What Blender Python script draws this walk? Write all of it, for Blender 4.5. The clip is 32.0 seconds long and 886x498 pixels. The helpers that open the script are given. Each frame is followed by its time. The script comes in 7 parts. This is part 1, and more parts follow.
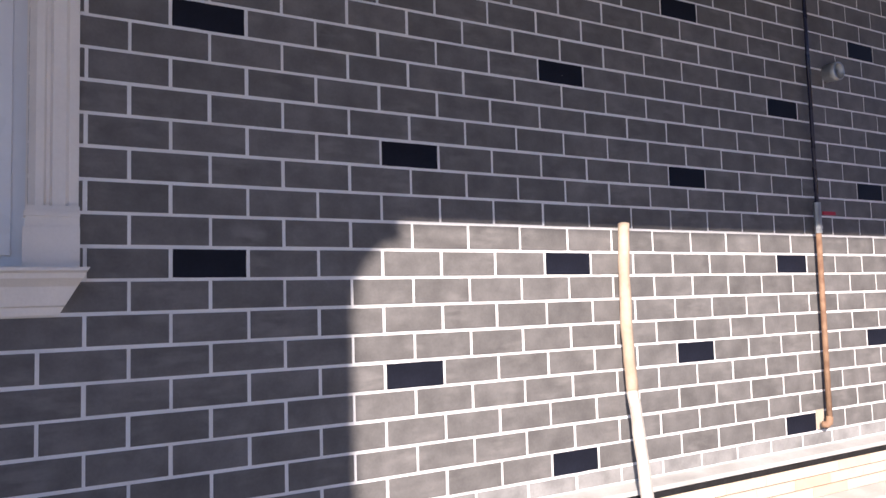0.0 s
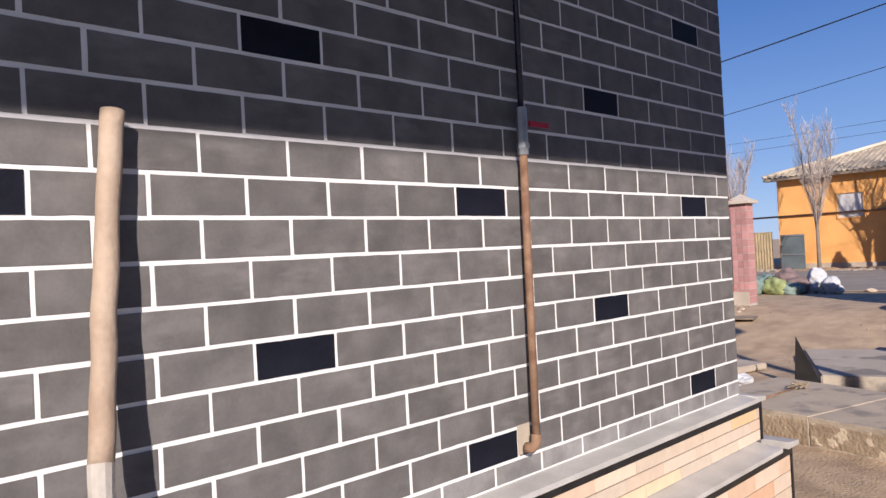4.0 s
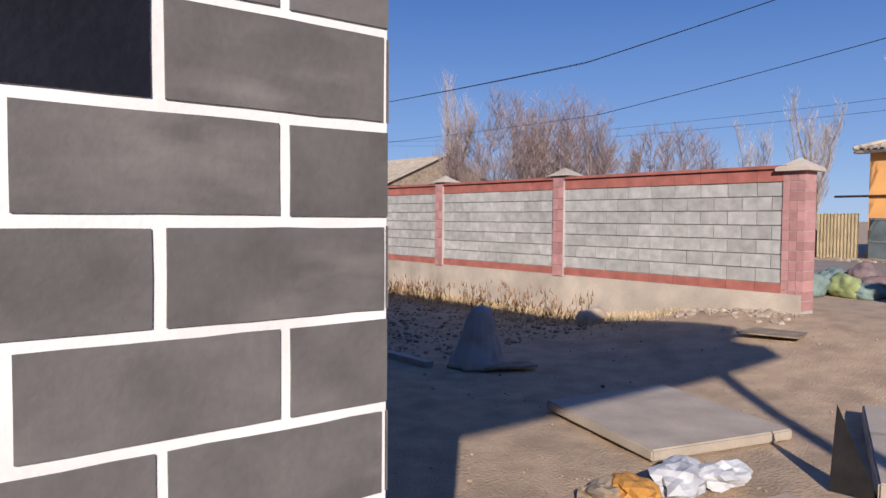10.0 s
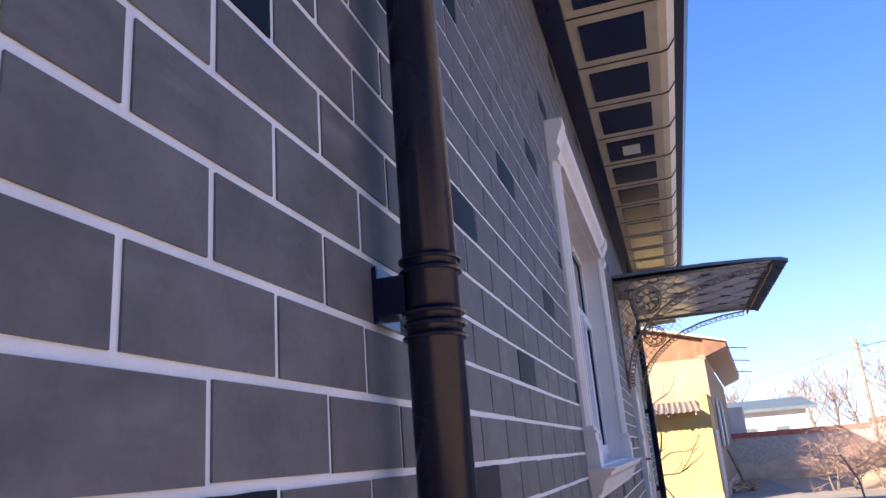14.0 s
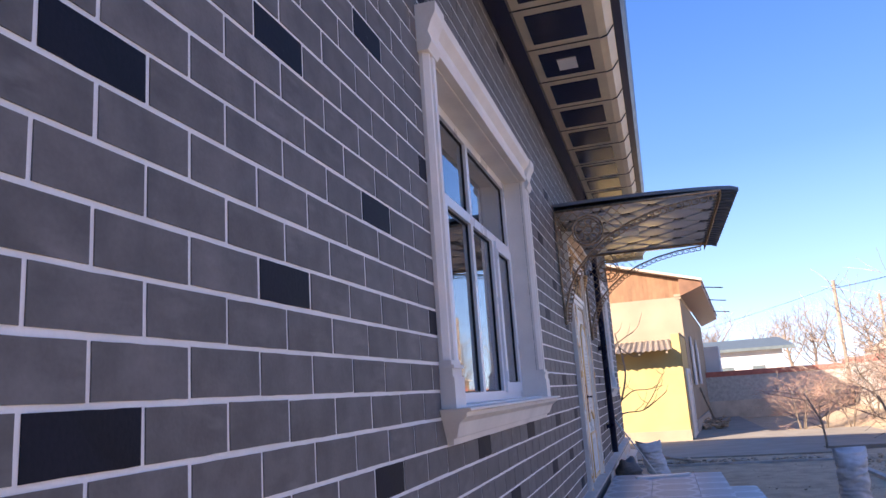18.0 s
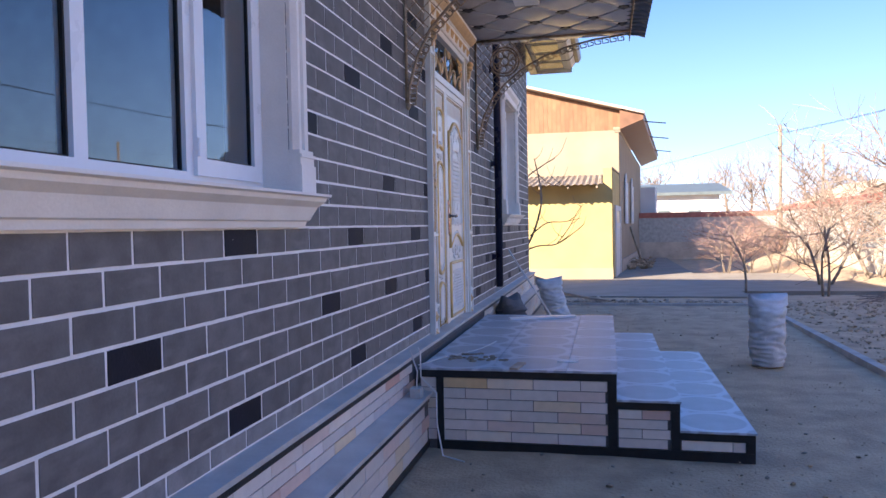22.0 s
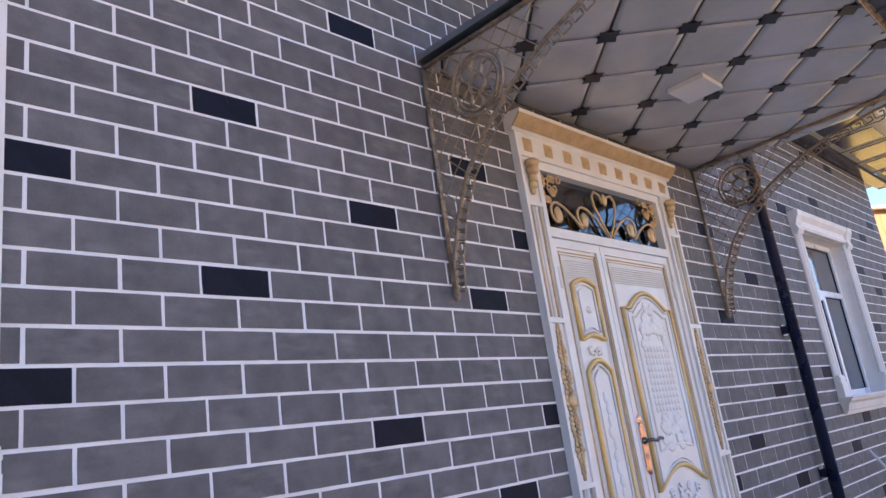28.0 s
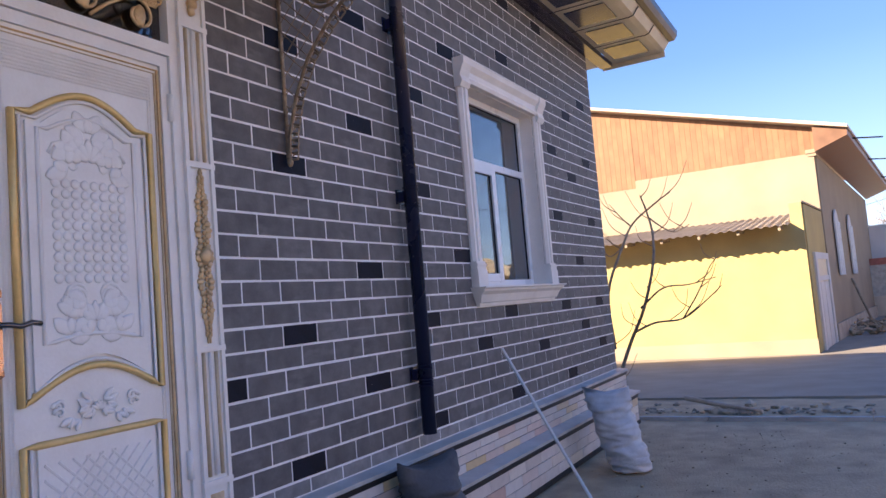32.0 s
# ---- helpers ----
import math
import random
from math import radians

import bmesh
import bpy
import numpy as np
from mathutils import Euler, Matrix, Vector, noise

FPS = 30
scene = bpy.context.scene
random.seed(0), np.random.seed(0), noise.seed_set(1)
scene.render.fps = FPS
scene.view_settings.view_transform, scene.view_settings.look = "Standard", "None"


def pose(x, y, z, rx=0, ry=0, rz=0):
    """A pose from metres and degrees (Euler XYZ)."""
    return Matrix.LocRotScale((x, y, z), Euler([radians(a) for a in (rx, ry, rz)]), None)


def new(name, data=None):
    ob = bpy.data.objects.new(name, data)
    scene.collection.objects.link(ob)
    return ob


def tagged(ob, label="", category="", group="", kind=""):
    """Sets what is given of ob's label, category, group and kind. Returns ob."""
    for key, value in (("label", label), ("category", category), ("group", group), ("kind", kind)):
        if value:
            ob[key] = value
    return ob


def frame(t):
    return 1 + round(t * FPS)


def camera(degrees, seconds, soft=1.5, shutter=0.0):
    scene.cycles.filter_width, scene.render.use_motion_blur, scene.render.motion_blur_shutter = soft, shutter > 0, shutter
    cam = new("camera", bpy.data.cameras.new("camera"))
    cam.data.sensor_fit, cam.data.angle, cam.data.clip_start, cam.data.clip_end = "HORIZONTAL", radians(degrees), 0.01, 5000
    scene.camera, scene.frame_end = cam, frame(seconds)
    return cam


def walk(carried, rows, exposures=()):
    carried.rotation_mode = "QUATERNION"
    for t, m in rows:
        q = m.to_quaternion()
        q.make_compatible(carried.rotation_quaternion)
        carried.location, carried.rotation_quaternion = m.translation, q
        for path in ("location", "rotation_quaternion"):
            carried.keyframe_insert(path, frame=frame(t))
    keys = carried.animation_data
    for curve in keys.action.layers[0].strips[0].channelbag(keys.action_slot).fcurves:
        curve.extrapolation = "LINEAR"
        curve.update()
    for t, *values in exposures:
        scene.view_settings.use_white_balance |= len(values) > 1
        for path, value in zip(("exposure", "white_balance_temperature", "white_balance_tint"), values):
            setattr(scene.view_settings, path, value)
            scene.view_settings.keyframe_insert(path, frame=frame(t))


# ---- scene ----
EXPOSURES = [(0.0, 2.49, 5850, 16), (1.0, 2.17, 5850, 16), (2.0, 1.88, 5850, 15), (3.0, 1.73, 5850, 15), (10.0, 1.47, 5750, 14), (10.7, 1.50, 5800, 15), (11.0, 1.90, 6200, 14), (12.0, 2.66, 6450, 17), (14.5, 3.15, 6350, 15), (17.0, 3.10, 6450, 15), (18.0, 3.00, 6500, 15), (20.0, 3.10, 6450, 13), (23.0, 3.20, 6450, 13), (25.5, 3.35, 6650, 13), (27.5, 3.75, 7300, 9), (29.0, 3.75, 7100, 9), (30.5, 3.35, 7050, 14), (32.0, 3.13, 7000, 15)]
cam = camera(62.33, 32.0)

PATH = [
    (0.0, pose(-5.820, -2.697, 1.524, 94.10, 1.58, -29.05)),
    (0.5, pose(-5.609, -2.592, 1.513, 92.67, 1.70, -30.30)),
    (1.0, pose(-5.399, -2.486, 1.505, 91.74, 1.59, -32.03)),
    (1.5, pose(-5.211, -2.375, 1.503, 91.44, 1.60, -33.64)),
    (2.0, pose(-5.009, -2.260, 1.509, 92.34, 1.97, -35.91)),
    (2.5, pose(-4.765, -2.157, 1.504, 92.47, 2.25, -38.26)),
    (3.0, pose(-4.527, -2.048, 1.497, 92.03, 2.62, -40.37)),
    (3.5, pose(-4.278, -1.928, 1.490, 90.85, 2.85, -42.61)),
    (4.0, pose(-3.993, -1.805, 1.496, 90.52, 2.89, -44.23)),
    (4.5, pose(-3.672, -1.683, 1.500, 90.56, 2.22, -44.99)),
    (5.0, pose(-3.378, -1.540, 1.502, 90.26, 1.62, -44.96)),
    (5.5, pose(-3.105, -1.391, 1.503, 89.69, 1.17, -44.72)),
    (6.0, pose(-2.848, -1.250, 1.507, 88.96, 0.93, -44.81)),
    (6.5, pose(-2.599, -1.132, 1.513, 88.16, 0.95, -45.79)),
    (7.0, pose(-2.359, -1.033, 1.528, 87.23, 1.23, -48.81)),
    (7.5, pose(-2.051, -1.070, 1.530, 86.82, 1.04, -51.13)),
    (8.0, pose(-1.765, -1.071, 1.538, 87.09, 0.60, -52.02)),
    (8.5, pose(-1.469, -0.981, 1.542, 87.31, 0.11, -51.75)),
    (9.0, pose(-1.131, -0.924, 1.517, 87.17, -0.09, -47.65)),
    (9.5, pose(-0.815, -0.852, 1.534, 87.08, -0.43, -41.47)),
    (10.0, pose(-0.499, -0.745, 1.518, 87.61, -0.40, -38.23)),
    (10.5, pose(-0.186, -0.655, 1.507, 88.18, -0.82, -29.42)),
    (10.7, pose(-0.036, -0.603, 1.503, 88.35, -0.90, -25.10)),
    (11.0, pose(0.080, -0.547, 1.495, 88.61, -1.02, -18.90)),
    (11.5, pose(0.226, -0.401, 1.490, 90.49, 1.30, -7.65)),
    (12.0, pose(0.262, -0.341, 1.579, 96.68, 2.47, 6.83)),
    (12.5, pose(0.325, -0.365, 1.698, 104.41, 3.68, 16.23)),
    (13.0, pose(0.370, -0.398, 1.759, 108.09, 4.50, 19.98)),
    (13.5, pose(0.413, -0.407, 1.782, 108.69, 4.90, 19.08)),
    (14.0, pose(0.440, -0.369, 1.749, 106.27, 4.48, 17.38)),
    (14.5, pose(0.486, -0.284, 1.704, 102.89, 3.75, 17.01)),
    (15.0, pose(0.577, -0.231, 1.713, 102.57, 4.09, 18.52)),
    (15.5, pose(0.691, -0.191, 1.752, 104.36, 5.00, 20.77)),
    (16.0, pose(0.806, -0.149, 1.800, 107.25, 6.00, 22.61)),
    (16.5, pose(0.899, -0.089, 1.837, 110.28, 6.59, 22.87)),
    (17.0, pose(0.950, 0.007, 1.839, 112.45, 6.29, 20.42)),
    (17.5, pose(0.927, 0.155, 1.774, 107.15, 5.08, 17.25)),
    (18.0, pose(0.897, 0.354, 1.715, 101.42, 3.95, 16.53)),
    (18.5, pose(0.942, 0.637, 1.639, 97.22, 2.40, 18.89)),
    (19.0, pose(1.002, 0.913, 1.605, 95.49, 1.39, 21.28)),
    (19.5, pose(1.049, 1.212, 1.568, 93.99, 0.31, 20.81)),
    (20.0, pose(1.123, 1.545, 1.539, 91.97, -0.21, 19.27)),
    (20.5, pose(1.201, 1.881, 1.520, 90.09, -0.26, 17.31)),
    (21.0, pose(1.250, 2.187, 1.517, 89.02, 0.30, 15.57)),
    (21.5, pose(1.320, 2.493, 1.506, 88.27, 0.60, 13.73)),
    (22.0, pose(1.394, 2.782, 1.504, 88.26, 1.08, 12.52)),
    (22.5, pose(1.466, 3.039, 1.504, 88.33, 1.66, 11.62)),
    (23.0, pose(1.561, 3.294, 1.514, 88.72, 2.53, 10.43)),
    (23.5, pose(1.698, 3.584, 1.527, 89.15, 3.19, 9.07)),
    (24.0, pose(1.837, 3.870, 1.553, 92.14, 3.89, 10.98)),
    (24.5, pose(1.955, 4.133, 1.608, 99.38, 5.35, 20.56)),
    (25.0, pose(2.157, 4.342, 1.638, 100.87, 4.89, 28.28)),
    (25.5, pose(2.197, 4.551, 1.647, 102.80, 7.02, 32.34)),
    (26.0, pose(2.211, 4.763, 1.667, 103.49, 7.17, 36.06)),
    (26.5, pose(2.224, 4.953, 1.685, 104.11, 7.31, 39.40)),
    (27.0, pose(2.235, 5.120, 1.701, 104.66, 7.43, 42.34)),
    (27.5, pose(2.245, 5.265, 1.714, 105.13, 7.54, 44.89)),
    (28.0, pose(2.213, 5.432, 1.693, 105.53, 7.97, 44.80)),
    (28.5, pose(2.220, 5.633, 1.669, 104.95, 8.26, 43.34)),
    (29.0, pose(2.264, 5.865, 1.642, 102.85, 7.67, 41.03)),
    (29.5, pose(2.311, 6.139, 1.605, 99.95, 6.61, 37.99)),
    (30.0, pose(2.368, 6.468, 1.570, 97.30, 5.62, 34.20)),
    (30.5, pose(2.427, 6.817, 1.555, 95.86, 5.29, 31.17)),
    (31.0, pose(2.476, 7.154, 1.545, 94.81, 5.05, 30.18)),
    (31.5, pose(2.521, 7.488, 1.540, 94.28, 4.90, 29.72)),
    (32.0, pose(2.564, 7.819, 1.539, 94.50, 4.79, 29.51)),
]
walk(cam, PATH, EXPOSURES)

# ---- light ----
SUN_DIR = Vector((0.656, 0.755, -0.450)).normalized()
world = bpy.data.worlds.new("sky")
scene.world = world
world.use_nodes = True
wn = world.node_tree.nodes
sky = wn.new("ShaderNodeTexSky")
sky.sky_type = "NISHITA"
sky.sun_disc = False
sky.sun_elevation = radians(24.2)
sky.sun_rotation = radians(221)
sky.air_density = 1.0
sky.dust_density = 0.0
sky.ozone_density = 2.0
sky.altitude = 1500
deep = wn.new("ShaderNodeMix")
deep.data_type, deep.blend_type = "RGBA", "MULTIPLY"
deep.inputs["Factor"].default_value = 1.0
deep.inputs["B"].default_value = (0.85, 0.92, 1.0, 1)
world.node_tree.links.new(sky.outputs[0], deep.inputs["A"])
# clear winter sky: pale at the horizon, deep blue above, unseen zenith lifted as fill
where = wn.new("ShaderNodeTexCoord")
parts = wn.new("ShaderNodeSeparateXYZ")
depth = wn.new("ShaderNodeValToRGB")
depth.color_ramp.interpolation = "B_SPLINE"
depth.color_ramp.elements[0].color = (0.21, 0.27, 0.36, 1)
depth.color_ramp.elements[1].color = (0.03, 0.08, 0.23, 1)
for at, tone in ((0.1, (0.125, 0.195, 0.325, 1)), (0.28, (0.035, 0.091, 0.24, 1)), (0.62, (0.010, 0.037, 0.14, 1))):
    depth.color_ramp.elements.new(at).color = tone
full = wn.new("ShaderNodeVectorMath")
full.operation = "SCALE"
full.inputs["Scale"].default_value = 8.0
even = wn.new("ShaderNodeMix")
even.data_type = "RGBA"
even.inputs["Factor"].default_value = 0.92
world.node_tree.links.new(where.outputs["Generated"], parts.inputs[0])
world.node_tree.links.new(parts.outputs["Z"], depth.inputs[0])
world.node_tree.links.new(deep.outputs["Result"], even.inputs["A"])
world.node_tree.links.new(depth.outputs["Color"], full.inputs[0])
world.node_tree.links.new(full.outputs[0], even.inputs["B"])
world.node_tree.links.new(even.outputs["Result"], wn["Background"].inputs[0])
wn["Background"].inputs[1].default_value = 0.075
sun_data = bpy.data.lights.new("sun", "SUN")
sun_data.energy = 2.1
sun_data.angle = radians(0.6)
sun_data.color = (1.0, 0.85, 0.68)
sun = new("sun", sun_data)
sun.rotation_mode = "QUATERNION"
sun.rotation_quaternion = SUN_DIR.to_track_quat("-Z", "Y")
sun.location = (-20, -20, 15)


# ---- materials ----
def mat(name, col, rough=0.7, var=0.12, scale=3.0, bump=0.15, bscale=40.0, metal=0.0, col2=None, rnd="", rvar=0.1, spec=0.4, coat=0.0):
    """A painted, mineral or metal surface: two scales of colour change, fine relief and uneven gloss."""
    m = bpy.data.materials.new(name)
    m.use_nodes = True
    n, l = m.node_tree.nodes, m.node_tree.links
    b = n["Principled BSDF"]
    tc = n.new("ShaderNodeTexCoord")
    big, fine = n.new("ShaderNodeTexNoise"), n.new("ShaderNodeTexNoise")
    big.inputs["Scale"].default_value, big.inputs["Detail"].default_value = scale, 6
    fine.inputs["Scale"].default_value, fine.inputs["Detail"].default_value = bscale, 4
    where = tc.outputs["Object"]
    if rnd == "object":
        info, shift = n.new("ShaderNodeObjectInfo"), n.new("ShaderNodeVectorMath")
        shift.operation = "MULTIPLY_ADD"
        shift.inputs[1].default_value = (37.0, 53.0, 71.0)
        l.new(info.outputs["Random"], shift.inputs[0])
        l.new(where, shift.inputs[2])
        where = shift.outputs[0]
    l.new(where, big.inputs["Vector"])
    l.new(where, fine.inputs["Vector"])
    ramp = n.new("ShaderNodeMapRange")
    ramp.inputs["From Min"].default_value, ramp.inputs["From Max"].default_value = 0.3, 0.7
    l.new(big.outputs["Fac"], ramp.inputs["Value"])
    mix = n.new("ShaderNodeMix")
    mix.data_type = "RGBA"
    dark = col2 if col2 else tuple(c * (1 - 2 * var) for c in col)
    lite = col if col2 else tuple(min(1, c * (1 + var)) for c in col)
    mix.inputs["A"].default_value = (*dark, 1)
    mix.inputs["B"].default_value = (*lite, 1)
    l.new(ramp.outputs["Result"], mix.inputs["Factor"])
    out = mix.outputs["Result"]
    hsv = n.new("ShaderNodeHueSaturation")
    l.new(out, hsv.inputs["Color"])
    grain = n.new("ShaderNodeMapRange")
    grain.inputs["To Min"].default_value, grain.inputs["To Max"].default_value = 1 - var, 1 + var
    l.new(fine.outputs["Fac"], grain.inputs["Value"])
    value = grain.outputs["Result"]
    if rnd:
        src = n.new("ShaderNodeObjectInfo" if rnd == "object" else "ShaderNodeNewGeometry")
        r = n.new("ShaderNodeMapRange")
        r.inputs["To Min"].default_value, r.inputs["To Max"].default_value = 1 - rvar, 1 + rvar
        l.new(src.outputs["Random" if rnd == "object" else "Random Per Island"], r.inputs["Value"])
        mul = n.new("ShaderNodeMath")
        mul.operation = "MULTIPLY"
        l.new(value, mul.inputs[0])
        l.new(r.outputs["Result"], mul.inputs[1])
        value = mul.outputs[0]
    l.new(value, hsv.inputs["Value"])
    l.new(hsv.outputs["Color"], b.inputs["Base Color"])
    rr = n.new("ShaderNodeMapRange")
    rr.inputs["To Min"].default_value, rr.inputs["To Max"].default_value = max(0.02, rough - 0.12), min(1, rough + 0.12)
    l.new(big.outputs["Fac"], rr.inputs["Value"])
    l.new(rr.outputs["Result"], b.inputs["Roughness"])
    b.inputs["Metallic"].default_value = metal
    b.inputs["Specular IOR Level"].default_value = spec
    b.inputs["Coat Weight"].default_value = coat
    if bump:
        bp = n.new("ShaderNodeBump")
        bp.inputs["Strength"].default_value, bp.inputs["Distance"].default_value = bump, 0.01
        l.new(fine.outputs["Fac"], bp.inputs["Height"])
        l.new(bp.outputs["Normal"], b.inputs["Normal"])
    return m


def glass(name, tint=(0.9, 0.95, 1.0), ior=1.65):
    m = bpy.data.materials.new(name)
    m.use_nodes = True
    b = m.node_tree.nodes["Principled BSDF"]
    b.inputs["Base Color"].default_value = (*tint, 1)
    b.inputs["Roughness"].default_value = 0.0
    b.inputs["Transmission Weight"].default_value = 1.0
    b.inputs["IOR"].default_value = ior
    return m


def marble_mat(name, rnd, sandy=0.0):
    """Marble strips that go from white through pink to ochre, one tone each, with soft veins; sandy turns the pale ones yellow."""
    m = mat(name, (0.62, 0.57, 0.50), 0.35, 0.13, 9, 0.06, 18, rnd=rnd, rvar=0.16)
    n, l = m.node_tree.nodes, m.node_tree.links
    src = n.new("ShaderNodeObjectInfo" if rnd == "object" else "ShaderNodeNewGeometry")
    ramp = n.new("ShaderNodeValToRGB")
    e = ramp.color_ramp
    e.elements[0].color, e.elements[1].color = (0.76, 0.73, 0.68, 1), (0.58, 0.42, 0.22, 1)
    for p, c in ((0.22, (0.74, 0.66, 0.60, 1)), (0.36, (0.76, 0.72, 0.67, 1)), (0.48, (0.68, 0.52, 0.44, 1)), (0.58, (0.75, 0.72, 0.68, 1)), (0.68, (0.60, 0.36, 0.28, 1)), (0.76, (0.55, 0.53, 0.53, 1)), (0.88, (0.74, 0.68, 0.60, 1))):
        e.elements.new(p).color = c
    for stop in e.elements:
        stop.color = [c + (d - c) * sandy for c, d in zip(stop.color, (0.60, 0.40, 0.19, 1))]
    l.new(src.outputs["Random" if rnd == "object" else "Random Per Island"], ramp.inputs[0])
    mix = next(x for x in n if x.bl_idname == "ShaderNodeMix")
    l.new(ramp.outputs[0], mix.inputs["B"])
    l.new(ramp.outputs[0], mix.inputs["A"])
    return m


def tile_mat(name):
    """Glazed floor tile: blue-grey with paler interlocking circles."""
    m = mat(name, (0.38, 0.41, 0.45), 0.4, 0.14, 5, 0.05, 60, col2=(0.27, 0.295, 0.33))
    n, l = m.node_tree.nodes, m.node_tree.links
    tc = n.new("ShaderNodeTexCoord")
    masks = []
    for off, radius in ((0.0, 0.232), (0.25, 0.105)):
        add = n.new("ShaderNodeVectorMath")
        add.operation = "ADD"
        add.inputs[1].default_value = (off, off, 0)
        mod = n.new("ShaderNodeVectorMath")
        mod.operation = "WRAP"
        mod.inputs[1].default_value, mod.inputs[2].default_value = (0.25, 0.25, 10), (-0.25, -0.25, -10)
        flat = n.new("ShaderNodeVectorMath")
        flat.operation = "MULTIPLY"
        flat.inputs[1].default_value = (1, 1, 0)
        size = n.new("ShaderNodeVectorMath")
        size.operation = "LENGTH"
        sub = n.new("ShaderNodeMath")
        sub.operation = "SUBTRACT"
        sub.inputs[1].default_value = radius
        ab = n.new("ShaderNodeMath")
        ab.operation = "ABSOLUTE"
        lt = n.new("ShaderNodeMapRange")
        lt.inputs["From Min"].default_value, lt.inputs["From Max"].default_value = 0.030, 0.016
        l.new(tc.outputs["Object"], add.inputs[0])
        l.new(add.outputs[0], mod.inputs[0])
        l.new(mod.outputs[0], flat.inputs[0])
        l.new(flat.outputs[0], size.inputs[0])
        l.new(size.outputs["Value"], sub.inputs[0])
        l.new(sub.outputs[0], ab.inputs[0])
        l.new(ab.outputs[0], lt.inputs["Value"])
        masks.append(lt.outputs["Result"])
    mx = n.new("ShaderNodeMath")
    mx.operation = "MAXIMUM"
    l.new(masks[0], mx.inputs[0])
    l.new(masks[1], mx.inputs[1])
    k = n.new("ShaderNodeMath")
    k.operation = "MULTIPLY"
    k.inputs[1].default_value = 0.6
    l.new(mx.outputs[0], k.inputs[0])
    hsv = next(x for x in n if x.bl_idname == "ShaderNodeHueSaturation")
    mix2 = n.new("ShaderNodeMix")
    mix2.data_type = "RGBA"
    mix2.inputs["B"].default_value = (0.60, 0.64, 0.70, 1)
    l.new(k.outputs[0], mix2.inputs["Factor"])
    l.new(hsv.outputs["Color"], mix2.inputs["A"])
    l.new(mix2.outputs["Result"], n["Principled BSDF"].inputs["Base Color"])
    return m


def deepened(m, depth=0.014):
    """A deeper, rougher relief."""
    for x in m.node_tree.nodes:
        if x.bl_idname == "ShaderNodeBump":
            x.inputs["Distance"].default_value = depth
    return m


def brushed(m, amount=0.5):
    """Paler dry brush marks along the courses, on some bricks more than others."""
    n, l = m.node_tree.nodes, m.node_tree.links
    b = n["Principled BSDF"]
    src = b.inputs["Base Color"].links[0].from_socket
    tc, stretch, marks, area, edge, wide, both, mix = [n.new("ShaderNode" + k) for k in ("TexCoord", "Mapping", "TexNoise", "TexNoise", "MapRange", "MapRange", "Math", "Mix")]
    info, shift = n.new("ShaderNodeObjectInfo"), n.new("ShaderNodeVectorMath")
    shift.operation = "MULTIPLY_ADD"
    shift.inputs[1].default_value = (13.0, 29.0, 41.0)
    l.new(info.outputs["Random"], shift.inputs[0])
    l.new(tc.outputs["Object"], shift.inputs[2])
    stretch.inputs["Scale"].default_value = (7, 7, 24)
    stretch.inputs["Rotation"].default_value = (0.15, 0.15, 0.0)
    marks.inputs["Scale"].default_value, marks.inputs["Detail"].default_value = 1.0, 8
    area.inputs["Scale"].default_value, area.inputs["Detail"].default_value = 5.0, 3
    edge.inputs["From Min"].default_value, edge.inputs["From Max"].default_value = 0.44, 0.72
    wide.inputs["From Min"].default_value, wide.inputs["From Max"].default_value = 0.45, 0.70
    wide.inputs["To Max"].default_value = amount
    both.operation = "MULTIPLY"
    mix.data_type = "RGBA"
    mix.inputs["B"].default_value = (0.30, 0.285, 0.275, 1)
    l.new(shift.outputs[0], stretch.inputs["Vector"])
    l.new(stretch.outputs[0], marks.inputs["Vector"])
    l.new(shift.outputs[0], area.inputs["Vector"])
    l.new(marks.outputs["Fac"], edge.inputs["Value"])
    l.new(area.outputs["Fac"], wide.inputs["Value"])
    l.new(edge.outputs["Result"], both.inputs[0])
    l.new(wide.outputs["Result"], both.inputs[1])
    l.new(both.outputs[0], mix.inputs["Factor"])
    l.new(src, mix.inputs["A"])
    l.new(mix.outputs["Result"], b.inputs["Base Color"])
    return m


def flecked(m, share):
    """Small drops of white joint paint here and there."""
    n, l = m.node_tree.nodes, m.node_tree.links
    b = n["Principled BSDF"]
    src = b.inputs["Base Color"].links[0].from_socket
    geo, cells, pick, near, both, mix = [n.new("ShaderNode" + k) for k in ("NewGeometry", "TexVoronoi", "Math", "Math", "Math", "Mix")]
    cells.inputs["Scale"].default_value = 28.0
    l.new(geo.outputs["Position"], cells.inputs["Vector"])
    tone = n.new("ShaderNodeSeparateColor")
    l.new(cells.outputs["Color"], tone.inputs[0])
    pick.operation, near.operation, both.operation = "LESS_THAN", "LESS_THAN", "MULTIPLY"
    pick.inputs[1].default_value, near.inputs[1].default_value = share, 0.055
    l.new(tone.outputs[0], pick.inputs[0])
    l.new(cells.outputs["Distance"], near.inputs[0])
    l.new(pick.outputs[0], both.inputs[0])
    l.new(near.outputs[0], both.inputs[1])
    mix.data_type = "RGBA"
    mix.inputs["B"].default_value = (0.6, 0.6, 0.6, 1)
    l.new(both.outputs[0], mix.inputs["Factor"])
    l.new(src, mix.inputs["A"])
    l.new(mix.outputs["Result"], b.inputs["Base Color"])
    return m


